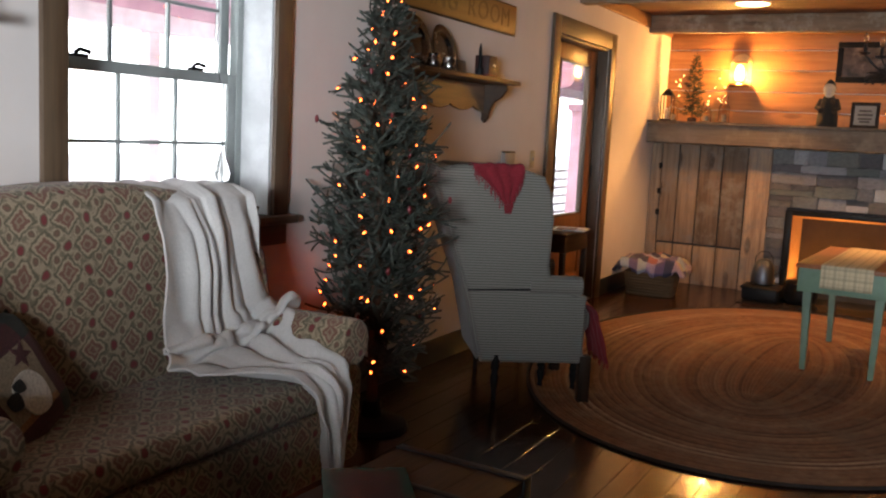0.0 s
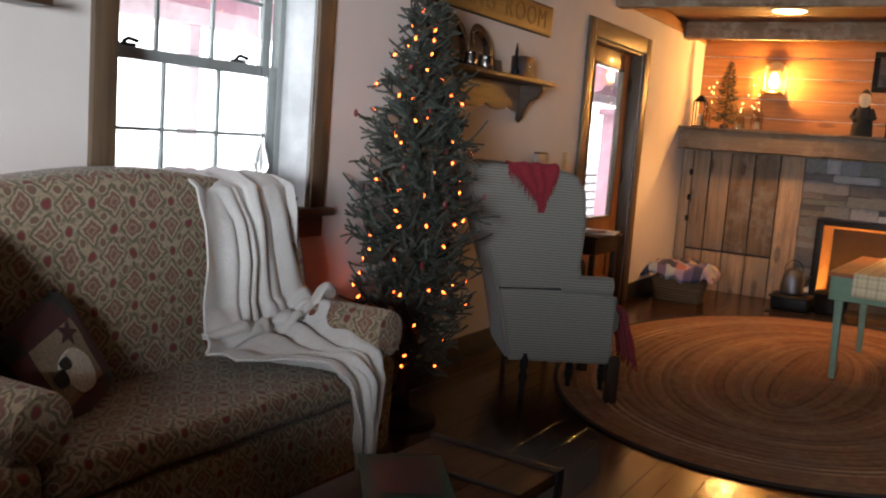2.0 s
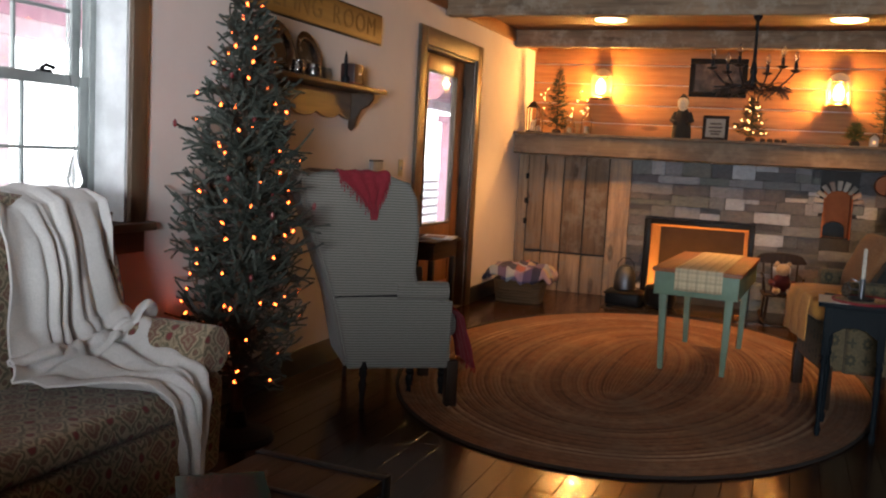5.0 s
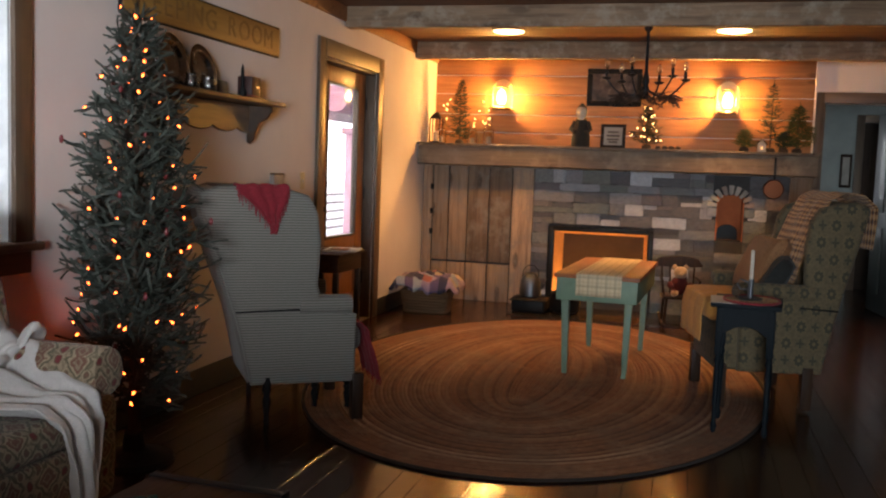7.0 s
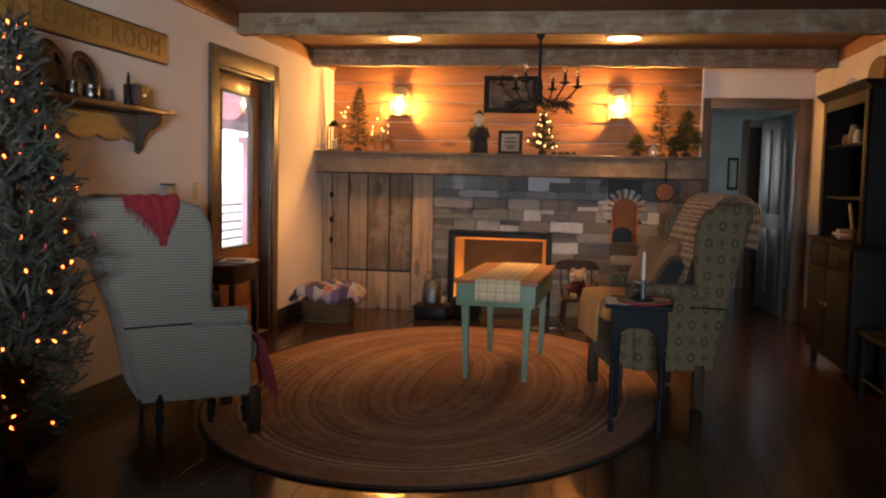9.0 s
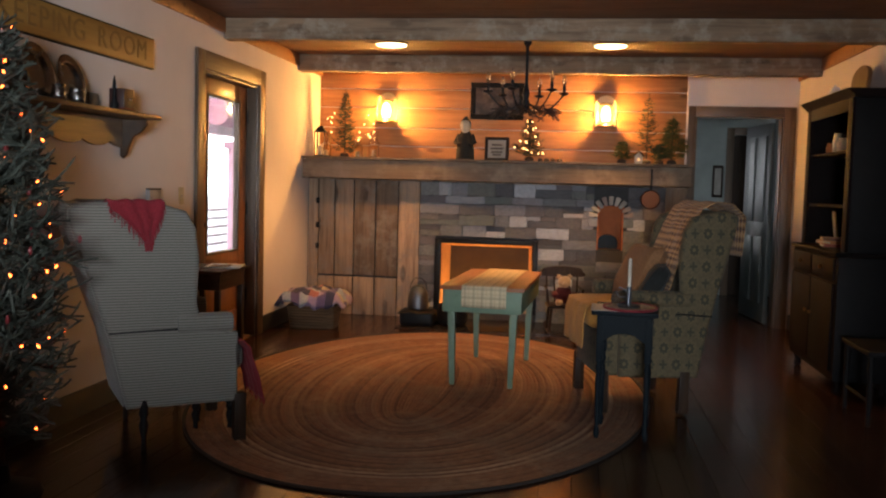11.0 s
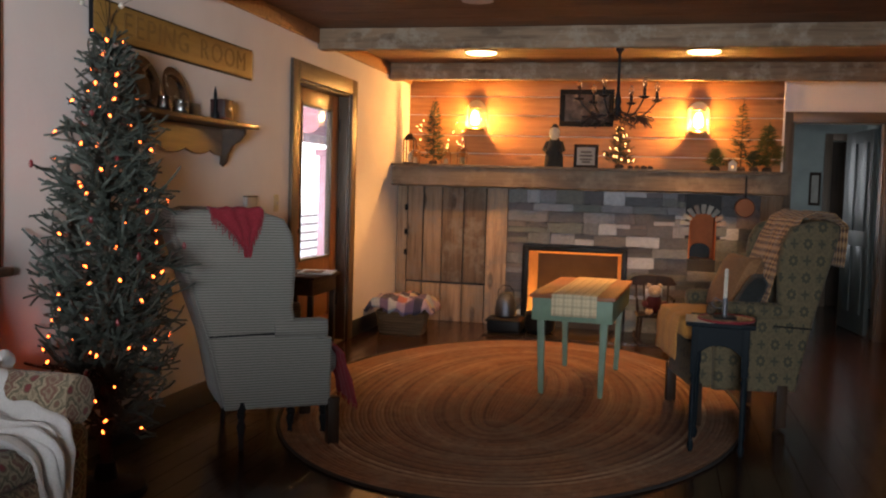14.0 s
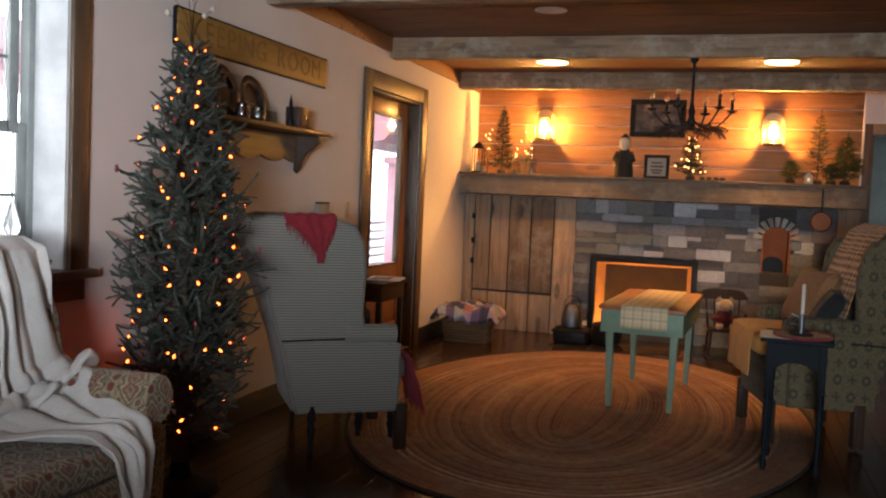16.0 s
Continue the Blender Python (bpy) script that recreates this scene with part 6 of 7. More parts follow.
vv = n.coords((1, 1, 1))
col = n.ramp(n.noise(vv, 26, 3, 0.6), [(0.35, (0.10, 0.04, 0.03)), (0.5, (0.36, 0.26, 0.16)), (0.65, (0.06, 0.06, 0.05))])
M_MAT = n.finish(col, 0.95, n.noise(vv, 120, 2), 0.5, 0.003)
prof = []
for k in range(7):
    r = 0.006 + k * 0.018
    prof += [(r, 0.001), (r + 0.004, 0.006), (r + 0.013, 0.006), (r + 0.017, 0.001)]
part("mat", lathe(prof, 40, m=Matrix.Diagonal((1, 1.25, 1, 1))), M_MAT, th)
ring = [(0.134 * math.cos(2 * math.pi * k / 48), 0.1675 * math.sin(2 * math.pi * k / 48), 0.005) for k in range(49)]
part("edge", tube(ring, 0.006, 6), M_RED, th)
th = thing("candle_holder", "tin candle holder with a tall pale taper", "candle holder", S @ pose(0.012, -0.07, 0.6705))
part("dish", lathe([(0.001, 0), (0.055, 0), (0.062, 0.012), (0.058, 0.014), (0.05, 0.004), (0.001, 0.004)], 26), M_TIN, th)
part("socket", lathe([(0.013, 0.004), (0.013, 0.10), (0.016, 0.102), (0.011, 0.104)], 14), M_TIN, th)
part("candle", lathe([(0.0105, 0.08), (0.009, 0.245), (0.002, 0.25)], 12), M_CREAM, th)
part("handle", tube([(-0.012, 0, 0.085), (-0.05, 0, 0.10), (-0.065, 0, 0.075), (-0.05, 0, 0.05), (-0.012, 0, 0.05)], 0.004, 7), M_TIN, th)
th = thing("pine_cone", "small dark pine cone beside the candle", "pine cone", S @ pose(-0.06, 0.02, 0.671))
part("cone", lathe([(0.006, 0), (0.024, 0.012), (0.018, 0.016), (0.027, 0.028), (0.019, 0.032), (0.024, 0.045), (0.015, 0.048), (0.016, 0.06), (0.004, 0.07)], 12), M_BARK, th)

# ---- hutch ----
HY0, HY1, HX = 5.25, 6.40, 1.90
hutch = thing("hutch", "tall dark cherry hutch with open shelves above a cupboard", "cabinet", pose(0, 0, 0))
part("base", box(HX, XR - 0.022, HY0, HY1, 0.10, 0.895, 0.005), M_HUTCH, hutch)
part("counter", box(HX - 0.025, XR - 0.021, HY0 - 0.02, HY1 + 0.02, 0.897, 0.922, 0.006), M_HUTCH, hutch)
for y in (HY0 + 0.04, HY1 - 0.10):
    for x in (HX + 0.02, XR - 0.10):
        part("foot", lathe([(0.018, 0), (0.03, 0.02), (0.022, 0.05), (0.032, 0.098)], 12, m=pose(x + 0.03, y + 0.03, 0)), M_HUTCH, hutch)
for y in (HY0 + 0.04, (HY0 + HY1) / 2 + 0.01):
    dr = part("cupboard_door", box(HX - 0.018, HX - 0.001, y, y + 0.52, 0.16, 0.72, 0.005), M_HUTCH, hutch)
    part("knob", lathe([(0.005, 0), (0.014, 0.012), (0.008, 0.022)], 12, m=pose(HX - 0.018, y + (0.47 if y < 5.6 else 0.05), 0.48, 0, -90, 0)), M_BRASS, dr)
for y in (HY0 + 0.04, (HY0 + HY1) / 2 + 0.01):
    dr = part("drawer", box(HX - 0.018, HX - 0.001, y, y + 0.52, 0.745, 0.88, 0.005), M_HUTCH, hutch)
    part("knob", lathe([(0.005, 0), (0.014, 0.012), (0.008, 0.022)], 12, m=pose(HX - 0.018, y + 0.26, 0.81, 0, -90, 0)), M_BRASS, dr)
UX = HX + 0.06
# Near side is black, far side cherry: the shade is painted in.
part("upper_side", box(UX, XR - 0.022, HY0 + 0.02, HY0 + 0.045, 0.923, 1.90, 0.004), M_BLACK, hutch, "near side with its shade put into a black colour")
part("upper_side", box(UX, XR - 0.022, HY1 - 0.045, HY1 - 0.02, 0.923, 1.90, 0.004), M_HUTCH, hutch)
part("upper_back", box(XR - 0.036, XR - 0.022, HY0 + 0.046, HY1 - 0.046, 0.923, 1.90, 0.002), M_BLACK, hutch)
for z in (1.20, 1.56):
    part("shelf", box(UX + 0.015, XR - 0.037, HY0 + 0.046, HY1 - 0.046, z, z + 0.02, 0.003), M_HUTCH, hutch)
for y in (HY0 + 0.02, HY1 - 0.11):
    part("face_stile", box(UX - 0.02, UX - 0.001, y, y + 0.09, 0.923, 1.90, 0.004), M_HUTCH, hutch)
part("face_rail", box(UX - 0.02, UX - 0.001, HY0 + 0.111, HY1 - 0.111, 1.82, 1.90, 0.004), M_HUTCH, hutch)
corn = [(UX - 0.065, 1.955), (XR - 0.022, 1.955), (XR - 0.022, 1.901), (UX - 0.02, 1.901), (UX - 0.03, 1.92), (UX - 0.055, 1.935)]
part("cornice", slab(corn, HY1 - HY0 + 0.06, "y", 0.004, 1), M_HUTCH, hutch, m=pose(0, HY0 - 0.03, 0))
# Black sheet over the base's near side, again shade given as colour.
part("base_side", box(HX + 0.002, XR - 0.022, HY0 - 0.006, HY0 - 0.0005, 0.10, 0.89, 0.001), M_BLACK, hutch, "near side with its shade put into a black colour")
rng = random.Random(8)
for k, (y, z, h, c) in enumerate(((5.95, 0.923, 0.02, (0.25, 0.05, 0.03)), (5.95, 0.944, 0.022, (0.45, 0.2, 0.06)), (5.96, 0.967, 0.02, (0.2, 0.1, 0.06)))):
    bk = thing("book", "small worn book lying in the hutch", "book", pose(2.06, y, z + 0.0005, 0, 0, rng.uniform(-12, 12)), "books in the hutch")
    part("cover", box(-0.08, 0.08, -0.11, 0.11, 0, h, 0.003), painted("book_cloth", c, 0.6), bk)
    part("pages", box(-0.0815, 0.075, -0.105, 0.105, 0.004, h - 0.004, 0), M_CREAM, bk)
fr = thing("picture_frame", "small pale picture frame standing in the hutch", "picture frame", pose(2.12, 6.12, 0.923, 0, -8, -10))
part("frame", box(0, 0.015, -0.09, 0.09, 0, 0.25, 0.004), M_BRASS, fr)
part("print", box(-0.003, -0.001, -0.07, 0.07, 0.02, 0.23, 0), M_CREAM, fr)
for y, z, r, h, mt in ((5.9, 1.58, 0.05, 0.10, M_CREAM), (6.05, 1.58, 0.04, 0.14, M_TIN), (6.2, 1.58, 0.045, 0.08, M_BROWN)):
    cr = thing("crock", "small stoneware crock on a hutch shelf", "crock", pose(2.08, y, z + 0.001), "crocks in the hutch")
    part("body", lathe([(r * 0.8, 0), (r, 0.01), (r * 1.05, h * 0.6), (r * 0.8, h * 0.9), (r * 0.85, h), (r * 0.7, h), (r * 0.7, h * 0.2), (0.001, h * 0.2)], 18), mt, cr)
th = thing("cutting_board", "round-topped wooden board leaning above the hutch", "board", pose(2.17, 6.02, 1.957, 0, 6, 0))
ol = [(-0.17, 0), (0.17, 0), (0.19, 0.15)] + [(0.19 * math.cos(a), 0.15 + 0.09 * math.sin(a)) for a in [math.pi * k / 10 for k in range(1, 10)]] + [(-0.19, 0.15)]
part("board", slab(ol, 0.03, "x", 0.005, 1), wood("maple_board", (0.32, 0.19, 0.09), (0.2, 0.11, 0.05), "z", 0.5), th)
th = thing("white_jar", "small white lidded jar on top of the hutch", "jar", pose(2.10, 6.30, 1.9565))
part("body", lathe([(0.035, 0), (0.045, 0.01), (0.045, 0.08), (0.03, 0.10)], 16), M_REVEAL, th)
part("lid", lathe([(0.034, 0.1005), (0.03, 0.115), (0.008, 0.12), (0.008, 0.135), (0.001, 0.137)], 16), M_REVEAL, th)

# low bench against the wall beside the hutch
bench = thing("low_bench", "low black-stained wooden bench beside the hutch", "bench", pose(2.07, 4.72, 0))
part("seat", box(-0.2, 0.2, -0.26, 0.26, 0.40, 0.43, 0.008), M_BLACK, bench)
for x in (-0.17, 0.17):
    for y in (-0.22, 0.22):
        part("leg", lathe([(0.012, 0), (0.017, 0.02), (0.013, 0.06), (0.02, 0.2), (0.014, 0.28), (0.021, 0.32), (0.018, 0.40)], 12), M_BLACK, bench, m=pose(x, y, 0))
    part("stretcher", tube([(x, -0.22, 0.14), (x, 0.22, 0.14)], 0.009, 8), M_BLACK, bench)

# ---- chandelier ----
ch = thing("chandelier", "black iron chandelier with six unlit candle bulbs and greenery", "chandelier", pose(-0.125, 5.70, 0))
part("hook", lathe([(0.03, 2.299), (0.03, 2.285), (0.012, 2.262), (0.010, 2.25)], 14), M_IRON, ch)
part("stem", lathe([(0.009, 2.25), (0.013, 2.24), (0.010, 2.22), (0.012, 2.0), (0.02, 1.96), (0.026, 1.93), (0.018, 1.90), (0.030, 1.87), (0.022, 1.84), (0.008, 1.81)], 14), M_IRON, ch)
for i in range(6):
    a = i * math.pi / 3 + 0.22
    c, s_ = math.cos(a), math.sin(a)
    arm = part("arm", tube([(0.02 * c, 0.02 * s_, 1.87)] + [((0.02 + 0.25 * t) * c, (0.02 + 0.25 * t) * s_, 1.87 - 0.055 * math.sin(t * math.pi * 0.9) + 0.09 * max(0, t - 0.45) ** 1.2 * 2.0) for t in (0.15, 0.3, 0.45, 0.6, 0.75, 0.88, 1.0)], 0.006, 7), M_IRON, ch)
    x, y, z = 0.27 * c, 0.27 * s_, 1.87 - 0.055 * math.sin(math.pi * 0.9) + 0.09 * 0.55 ** 1.2 * 2
    part("drip_pan", lathe([(0.006, -0.01), (0.03, 0.0), (0.036, 0.008), (0.03, 0.01), (0.008, 0.006)], 16, m=pose(x, y, z)), M_IRON, arm)
    part("candle_sleeve", lathe([(0.011, 0.006), (0.011, 0.06), (0.006, 0.064)], 12, m=pose(x, y, z)), M_IRON, arm)
    part("bulb", lathe([(0.006, 0.064), (0.014, 0.08), (0.0165, 0.098), (0.012, 0.118), (0.004, 0.135), (0.001, 0.138)], 14, m=pose(x, y, z)), M_GLASS, arm, "clear glass flame bulb")
rng = random.Random(3)
vs, fs = [], []
for i in range(80):
    a = rng.uniform(0, 2 * math.pi)
    p = Vector((0.17 * math.cos(a), 0.17 * math.sin(a), 1.815 + rng.uniform(-0.02, 0.025)))
    d = Vector((-math.sin(a) * rng.choice((-1, 1)), math.cos(a), rng.uniform(-0.5, 0.3))) * rng.uniform(0.06, 0.12) + Vector((math.cos(a), math.sin(a), 0)) * rng.uniform(-0.03, 0.08)
    twig(vs, fs, [p, p + d * 0.5, p + d + Vector((0, 0, -0.012))], rng, 0.006, 5, 0.014, 0.002)
part("garland", raw_mesh("garland", vs, fs, needle_mat("dry_brown_needles", (0.018, 0.012, 0.008), (0.05, 0.028, 0.018))), None, ch, "dry brownish greenery ring")

# ---- on the mantel ----
MZ = 1.5225


def mini_fir(name, label, x, y, h, r, mat, seed, branches=70, low=0.06, droop=0.1):
    rng = random.Random(seed)
    th = thing(name, label, "tree", pose(x, y, MZ))
    part("trunk", lathe([(0.006, 0.04), (0.005, h * 0.6), (0.002, h)], 7), M_BARK, th)
    vs, fs, tips = fir_mesh(h, low, r, branches, rng, 0.006, 5, 0.012, droop, 0.1, 0.0025)
    part("crown", raw_mesh("crown", vs, fs, mat), None, th)
    part("base", lathe([(0.04, 0), (0.045, 0.03), (0.03, 0.045), (0.008, 0.05)], 14), M_BARK, th)
    return th, tips


mini_fir("small_fir", "small dark bottle-brush fir on the mantel", -2.005, 7.95, 0.62, 0.13, M_NEEDLE2, 31, 90)
th, tips = mini_fir("lit_small_fir", "small fir with warm fairy lights on the mantel", -0.20, 7.92, 0.40, 0.15, M_NEEDLE2, 32, 60)
rng = random.Random(4)
rng.shuffle(tips)
got = []
for t in tips:
    if t.y < 0.06 and all((t - q).length > 0.038 for q in got):
        got.append(t)
mini = finish_mesh("fairy_light", lathe([(0.0015, -0.007), (0.0042, -0.003), (0.005, 0.001), (0.003, 0.006), (0.001, 0.008)], 8))
mini.materials.append(glow("mini_bulb", (1.0, 0.52, 0.18), 14))
for t in got[:20]:
    part("fairy_light", mini, None, th, m=Matrix.Translation(t + Vector((0, -0.006, 0))))
mini_fir("feather_tree", "sparse dark feather tree on the mantel", 0.89, 7.95, 0.62, 0.12, M_NEEDLE2, 33, 46, 0.12, 0.05)
mini_fir("small_fir", "bushy green fir bough on the mantel's end", 1.12, 7.95, 0.42, 0.17, M_NEEDLE3, 34, 80, 0.03, -0.2)
mini_fir("small_fir", "low green sprig beside the little house", 0.665, 7.93, 0.20, 0.10, M_NEEDLE3, 35, 40, 0.03, -0.2)
mini_fir("small_fir", "low dark green sprig behind the little house", 1.0, 7.90, 0.18, 0.10, M_NEEDLE2, 36, 40, 0.03, -0.2)

lan = thing("glass_lantern", "black-framed glass lantern on the mantel", "lantern", pose(-2.24, 7.93, MZ))
part("base", box(-0.055, 0.055, -0.055, 0.055, 0, 0.02, 0.004), M_IRON, lan)
for sx in (-1, 1):
    for sy in (-1, 1):
        part("corner", box(sx * 0.05 - 0.005, sx * 0.05 + 0.005, sy * 0.05 - 0.005, sy * 0.05 + 0.005, 0.0205, 0.24, 0.001), M_IRON, lan)
part("roof", lathe([(0.078, 0.241), (0.06, 0.26), (0.025, 0.30), (0.01, 0.305)], 4, m=pose(0, 0, 0, 0, 0, 45)), M_IRON, lan)
part("candle", lathe([(0.022, 0.0205), (0.022, 0.11), (0.003, 0.115)], 14), M_CREAM, lan)


def jar_light(x, y, h, r, label, lit=2):
    th = thing("glass_candle_jar", label, "candle jar", pose(x, y, MZ), "candle jars on the mantel")
    part("jar", lathe([(r * 0.6, 0.0), (r, 0.008), (r, h * 0.55), (r * 0.55, h * 0.7), (r * 0.6, h), (r * 0.52, h), (r * 0.48, h * 0.7), (r * 0.9, h * 0.52), (r * 0.9, 0.014), (0.001, 0.012)], 20, cap=False), M_GLASS, th)
    part("candle", lathe([(r * 0.45, 0.0125), (r * 0.42, h * 0.3), (0.003, h * 0.31)], 12), M_CREAM, th)
    return th


jar_light(-2.17, 7.88, 0.22, 0.045, "clear glass candle jar with a pale candle")
jar_light(-1.86, 7.88, 0.20, 0.05, "clear glass candle jar with a pale candle")
jar_light(-1.70, 7.90, 0.26, 0.05, "tall clear glass hurricane jar with a candle")
cand = thing("twig_lights", "wire sprig of tiny warm lights in the jars", "fairy lights", pose(-1.80, 7.95, MZ))
rng = random.Random(14)
for i in range(11):
    a, h = rng.uniform(0, 6.28), rng.uniform(0.12, 0.42)
    r = rng.uniform(0.03, 0.13)
    w = part("wire", tube([(0, 0, 0.0), (r * 0.3 * math.cos(a), r * 0.2 * math.sin(a), h * 0.6), (r * math.cos(a), r * 0.5 * math.sin(a), h)], 0.0013, 5), M_BRASS, cand)
    part("fairy_light", mini, None, w, m=pose(r * math.cos(a), r * 0.5 * math.sin(a), h + 0.005))
cand = thing("twig_lights", "wire sprig of tiny warm lights by the lantern", "fairy lights", pose(-2.16, 7.98, MZ))
for i in range(6):
    a, h = rng.uniform(0, 6.28), rng.uniform(0.22, 0.46)
    r = rng.uniform(0.02, 0.07)
    w = part("wire", tube([(0, 0, 0.0), (r * 0.3 * math.cos(a), r * 0.2 * math.sin(a), h * 0.6), (r * math.cos(a), r * 0.5 * math.sin(a), h)], 0.0013, 5), M_BRASS, cand)
    part("fairy_light", mini, None, w, m=pose(r * math.cos(a), r * 0.5 * math.sin(a), h + 0.005))

pf = thing("dark_picture", "dark-framed landscape picture leaning on the planks", "picture", pose(-0.545, YB - 0.05, 1.935))
bm = box(-0.262, 0.262, -0.0, 0.022, 0, 0.05, 0.006)
box(-0.262, 0.262, 0, 0.022, 0.31, 0.36, 0.006, bm=bm)
box(-0.262, -0.212, 0.0005, 0.0215, 0.05, 0.31, 0.006, bm=bm)
box(0.212, 0.262, 0.0005, 0.0215, 0.05, 0.31, 0.006, bm=bm)
part("frame", bm, M_BLACK, pf)
n = Nodes("dim_landscape_print")
v = n.coords(jitter=False)
M_PRINT = n.finish(n.ramp(n.noise(v, 7, 5, 0.6), [(0.35, (0.03, 0.024, 0.02)), (0.55, (0.09, 0.065, 0.05)), (0.72, (0.22, 0.18, 0.15))]), 0.2)
part("print", box(-0.212, 0.212, 0.010, 0.014, 0.05, 0.31, 0), M_PRINT, pf)
for sx in (-0.15, 0.15):
    part("hanger", box(sx - 0.01, sx + 0.01, 0.0222, 0.0245, 0.2, 0.26, 0), M_IRON, pf)

bm = lathe([(0.085, 0), (0.09, 0.02), (0.085, 0.10), (0.07, 0.19), (0.055, 0.25), (0.03, 0.29), (0.045, 0.315), (0.05, 0.345), (0.042, 0.375), (0.024, 0.40), (0.008, 0.415)], 20)
for sx in (-1, 1):
    tube([(sx * 0.06, 0, 0.24), (sx * 0.09, -0.03, 0.17), (sx * 0.05, -0.085, 0.14)], 0.022, 8, bm=bm)
robe = len(bm.faces)
lathe([(0.001, -0.085), (0.022, -0.07), (0.045, -0.03), (0.052, 0.005), (0.046, 0.03), (0.030, 0.048), (0.001, 0.055)], 16, bm=bm, m=pose(0, -0.028, 0.325))
st = part("figurine", bm, cloth("dark_robe", (0.02, 0.02, 0.018), None, 90), m=pose(-0.81, 7.90, MZ))
st.data.materials.append(M_CREAM)
for p in st.data.polygons[robe:]:
    p.material_index = 1
tagged(st, "plain dark robed figurine with white trim on the mantel", "figurine")
fr = thing("small_picture", "small dark-framed print standing on the mantel", "picture frame", pose(-0.51, 7.90, MZ + 0.001, -8, 0, 0))
bm = box(-0.115, 0.115, 0, 0.018, 0, 0.03, 0.004)
box(-0.115, 0.115, 0, 0.018, 0.20, 0.23, 0.004, bm=bm)
box(-0.115, -0.085, 0.0005, 0.0175, 0.03, 0.20, 0.004, bm=bm)
box(0.085, 0.115, 0.0005, 0.0175, 0.03, 0.20, 0.004, bm=bm)
part("frame", bm, M_DARKWOOD, fr)
part("print", box(-0.085, 0.085, 0.008, 0.011, 0.03, 0.20, 0), painted("pale_print_paper", (0.36, 0.31, 0.25), 0.5), fr)
for z, w in ((0.155, 0.05), (0.12, 0.06), (0.085, 0.055), (0.06, 0.04)):
    part("print_bar", box(-w, w, 0.006, 0.0078, z - 0.008, z + 0.008, 0), painted("print_ink", (0.1, 0.07, 0.055), 0.6), fr)
rng = random.Random(6)
for i in range(4):
    x = -0.09 + i * 0.06
    th = thing("pine_cone", "small dark pine cone lying on the mantel", "pine cone", pose(x, 7.86 + rng.uniform(-0.02, 0.03), MZ + 0.018, 90, 0, rng.uniform(0, 180)), "pine cones on the mantel")
    part("cone", lathe([(0.004, -0.03), (0.018, -0.02), (0.014, -0.015), (0.02, -0.004), (0.015, 0.0), (0.018, 0.01), (0.012, 0.014), (0.012, 0.024), (0.003, 0.034)], 10), M_BARK, th)
hs = thing("little_house", "tiny white wooden house with a dark roof", "ornament", pose(0.815, 7.86, MZ))
part("wall", slab([(-0.035, 0), (0.035, 0), (0.035, 0.075), (0, 0.115), (-0.035, 0.075)], 0.06, "y", 0.002, 1), painted("chalky_white", (0.5, 0.46, 0.4), 0.7), hs)
for s in (-1, 1):
    part("roof", box(-0.031, 0.031, -0.005, 0.066, 0, 0.006, 0.001, m=pose(s * 0.024, 0, 0.094, 0, s * 49, 0)), M_DARKWOOD, hs)
part("window", box(-0.01, 0.01, -0.003, -0.0005, 0.03, 0.055, 0), glow("tiny_window", (1.0, 0.6, 0.25), 1.2), hs)

pan = thing("copper_pan", "tarnished copper pan hanging from the mantel", "pan", pose(0.917, YM - 0.035, 0))
part("pan", lathe([(0.001, 0), (0.078, 0), (0.088, -0.022), (0.084, -0.022), (0.075, -0.004), (0.001, -0.004)], 28, m=pose(0, 0.005, 1.20, 90, 0, 0)), M_COPPER, pan)
part("handle", box(-0.009, 0.009, -0.002, 0.004, 1.285, 1.475, 0.002), M_IRON, pan)
part("hook", tube([(0, 0.03, 1.49), (0, -0.006, 1.485), (0, -0.008, 1.468), (0, 0.001, 1.462)], 0.003, 6), M_IRON, pan)

# ---- round the hearth ----
bk = thing("quilt_basket", "brown wicker basket standing in the corner", "basket", pose(-2.0, 6.98, 0.0, 0, 0, 4))
bm = bmesh.new()
for k in range(8):
    z = 0.012 + k * 0.025
    gx, gy = 0.19 + 0.004 * k, 0.13 + 0.003 * k
    pts = []
    for i in range(49):
        a = 2 * math.pi * i / 48
        cx_, sx_ = math.cos(a), math.sin(a)
        e = 0.35
        wob = 1 + 0.02 * math.sin(i * math.pi + k * math.pi)
        pts.append((gx * wob * math.copysign(abs(cx_) ** e, cx_), gy * wob * math.copysign(abs(sx_) ** e, sx_), z))
    tube(pts, 0.0145, 6, bm=bm)
part("weave", bm, wood("wicker", (0.26, 0.16, 0.08), (0.12, 0.07, 0.035), "x", 0.7), bk)
part("bottom", box(-0.17, 0.17, -0.11, 0.11, 0.0, 0.02, 0.004), M_BARK, bk)
qm = {}
quilt = thing("patchwork_quilt", "folded patchwork quilt heaped in the basket", "quilt", pose(-2.0, 6.98, 0.0, 0, 0, 4))
cols_ = [(0.13, 0.10, 0.20), (0.38, 0.28, 0.36), (0.45, 0.38, 0.28), (0.05, 0.05, 0.09), (0.32, 0.12, 0.11), (0.35, 0.40, 0.46), (0.30, 0.24, 0.38)]
qmats = [cloth("quilt_cotton", c, None, 160) for c in cols_]
nu, nv = 34, 26
verts, faces = [], []
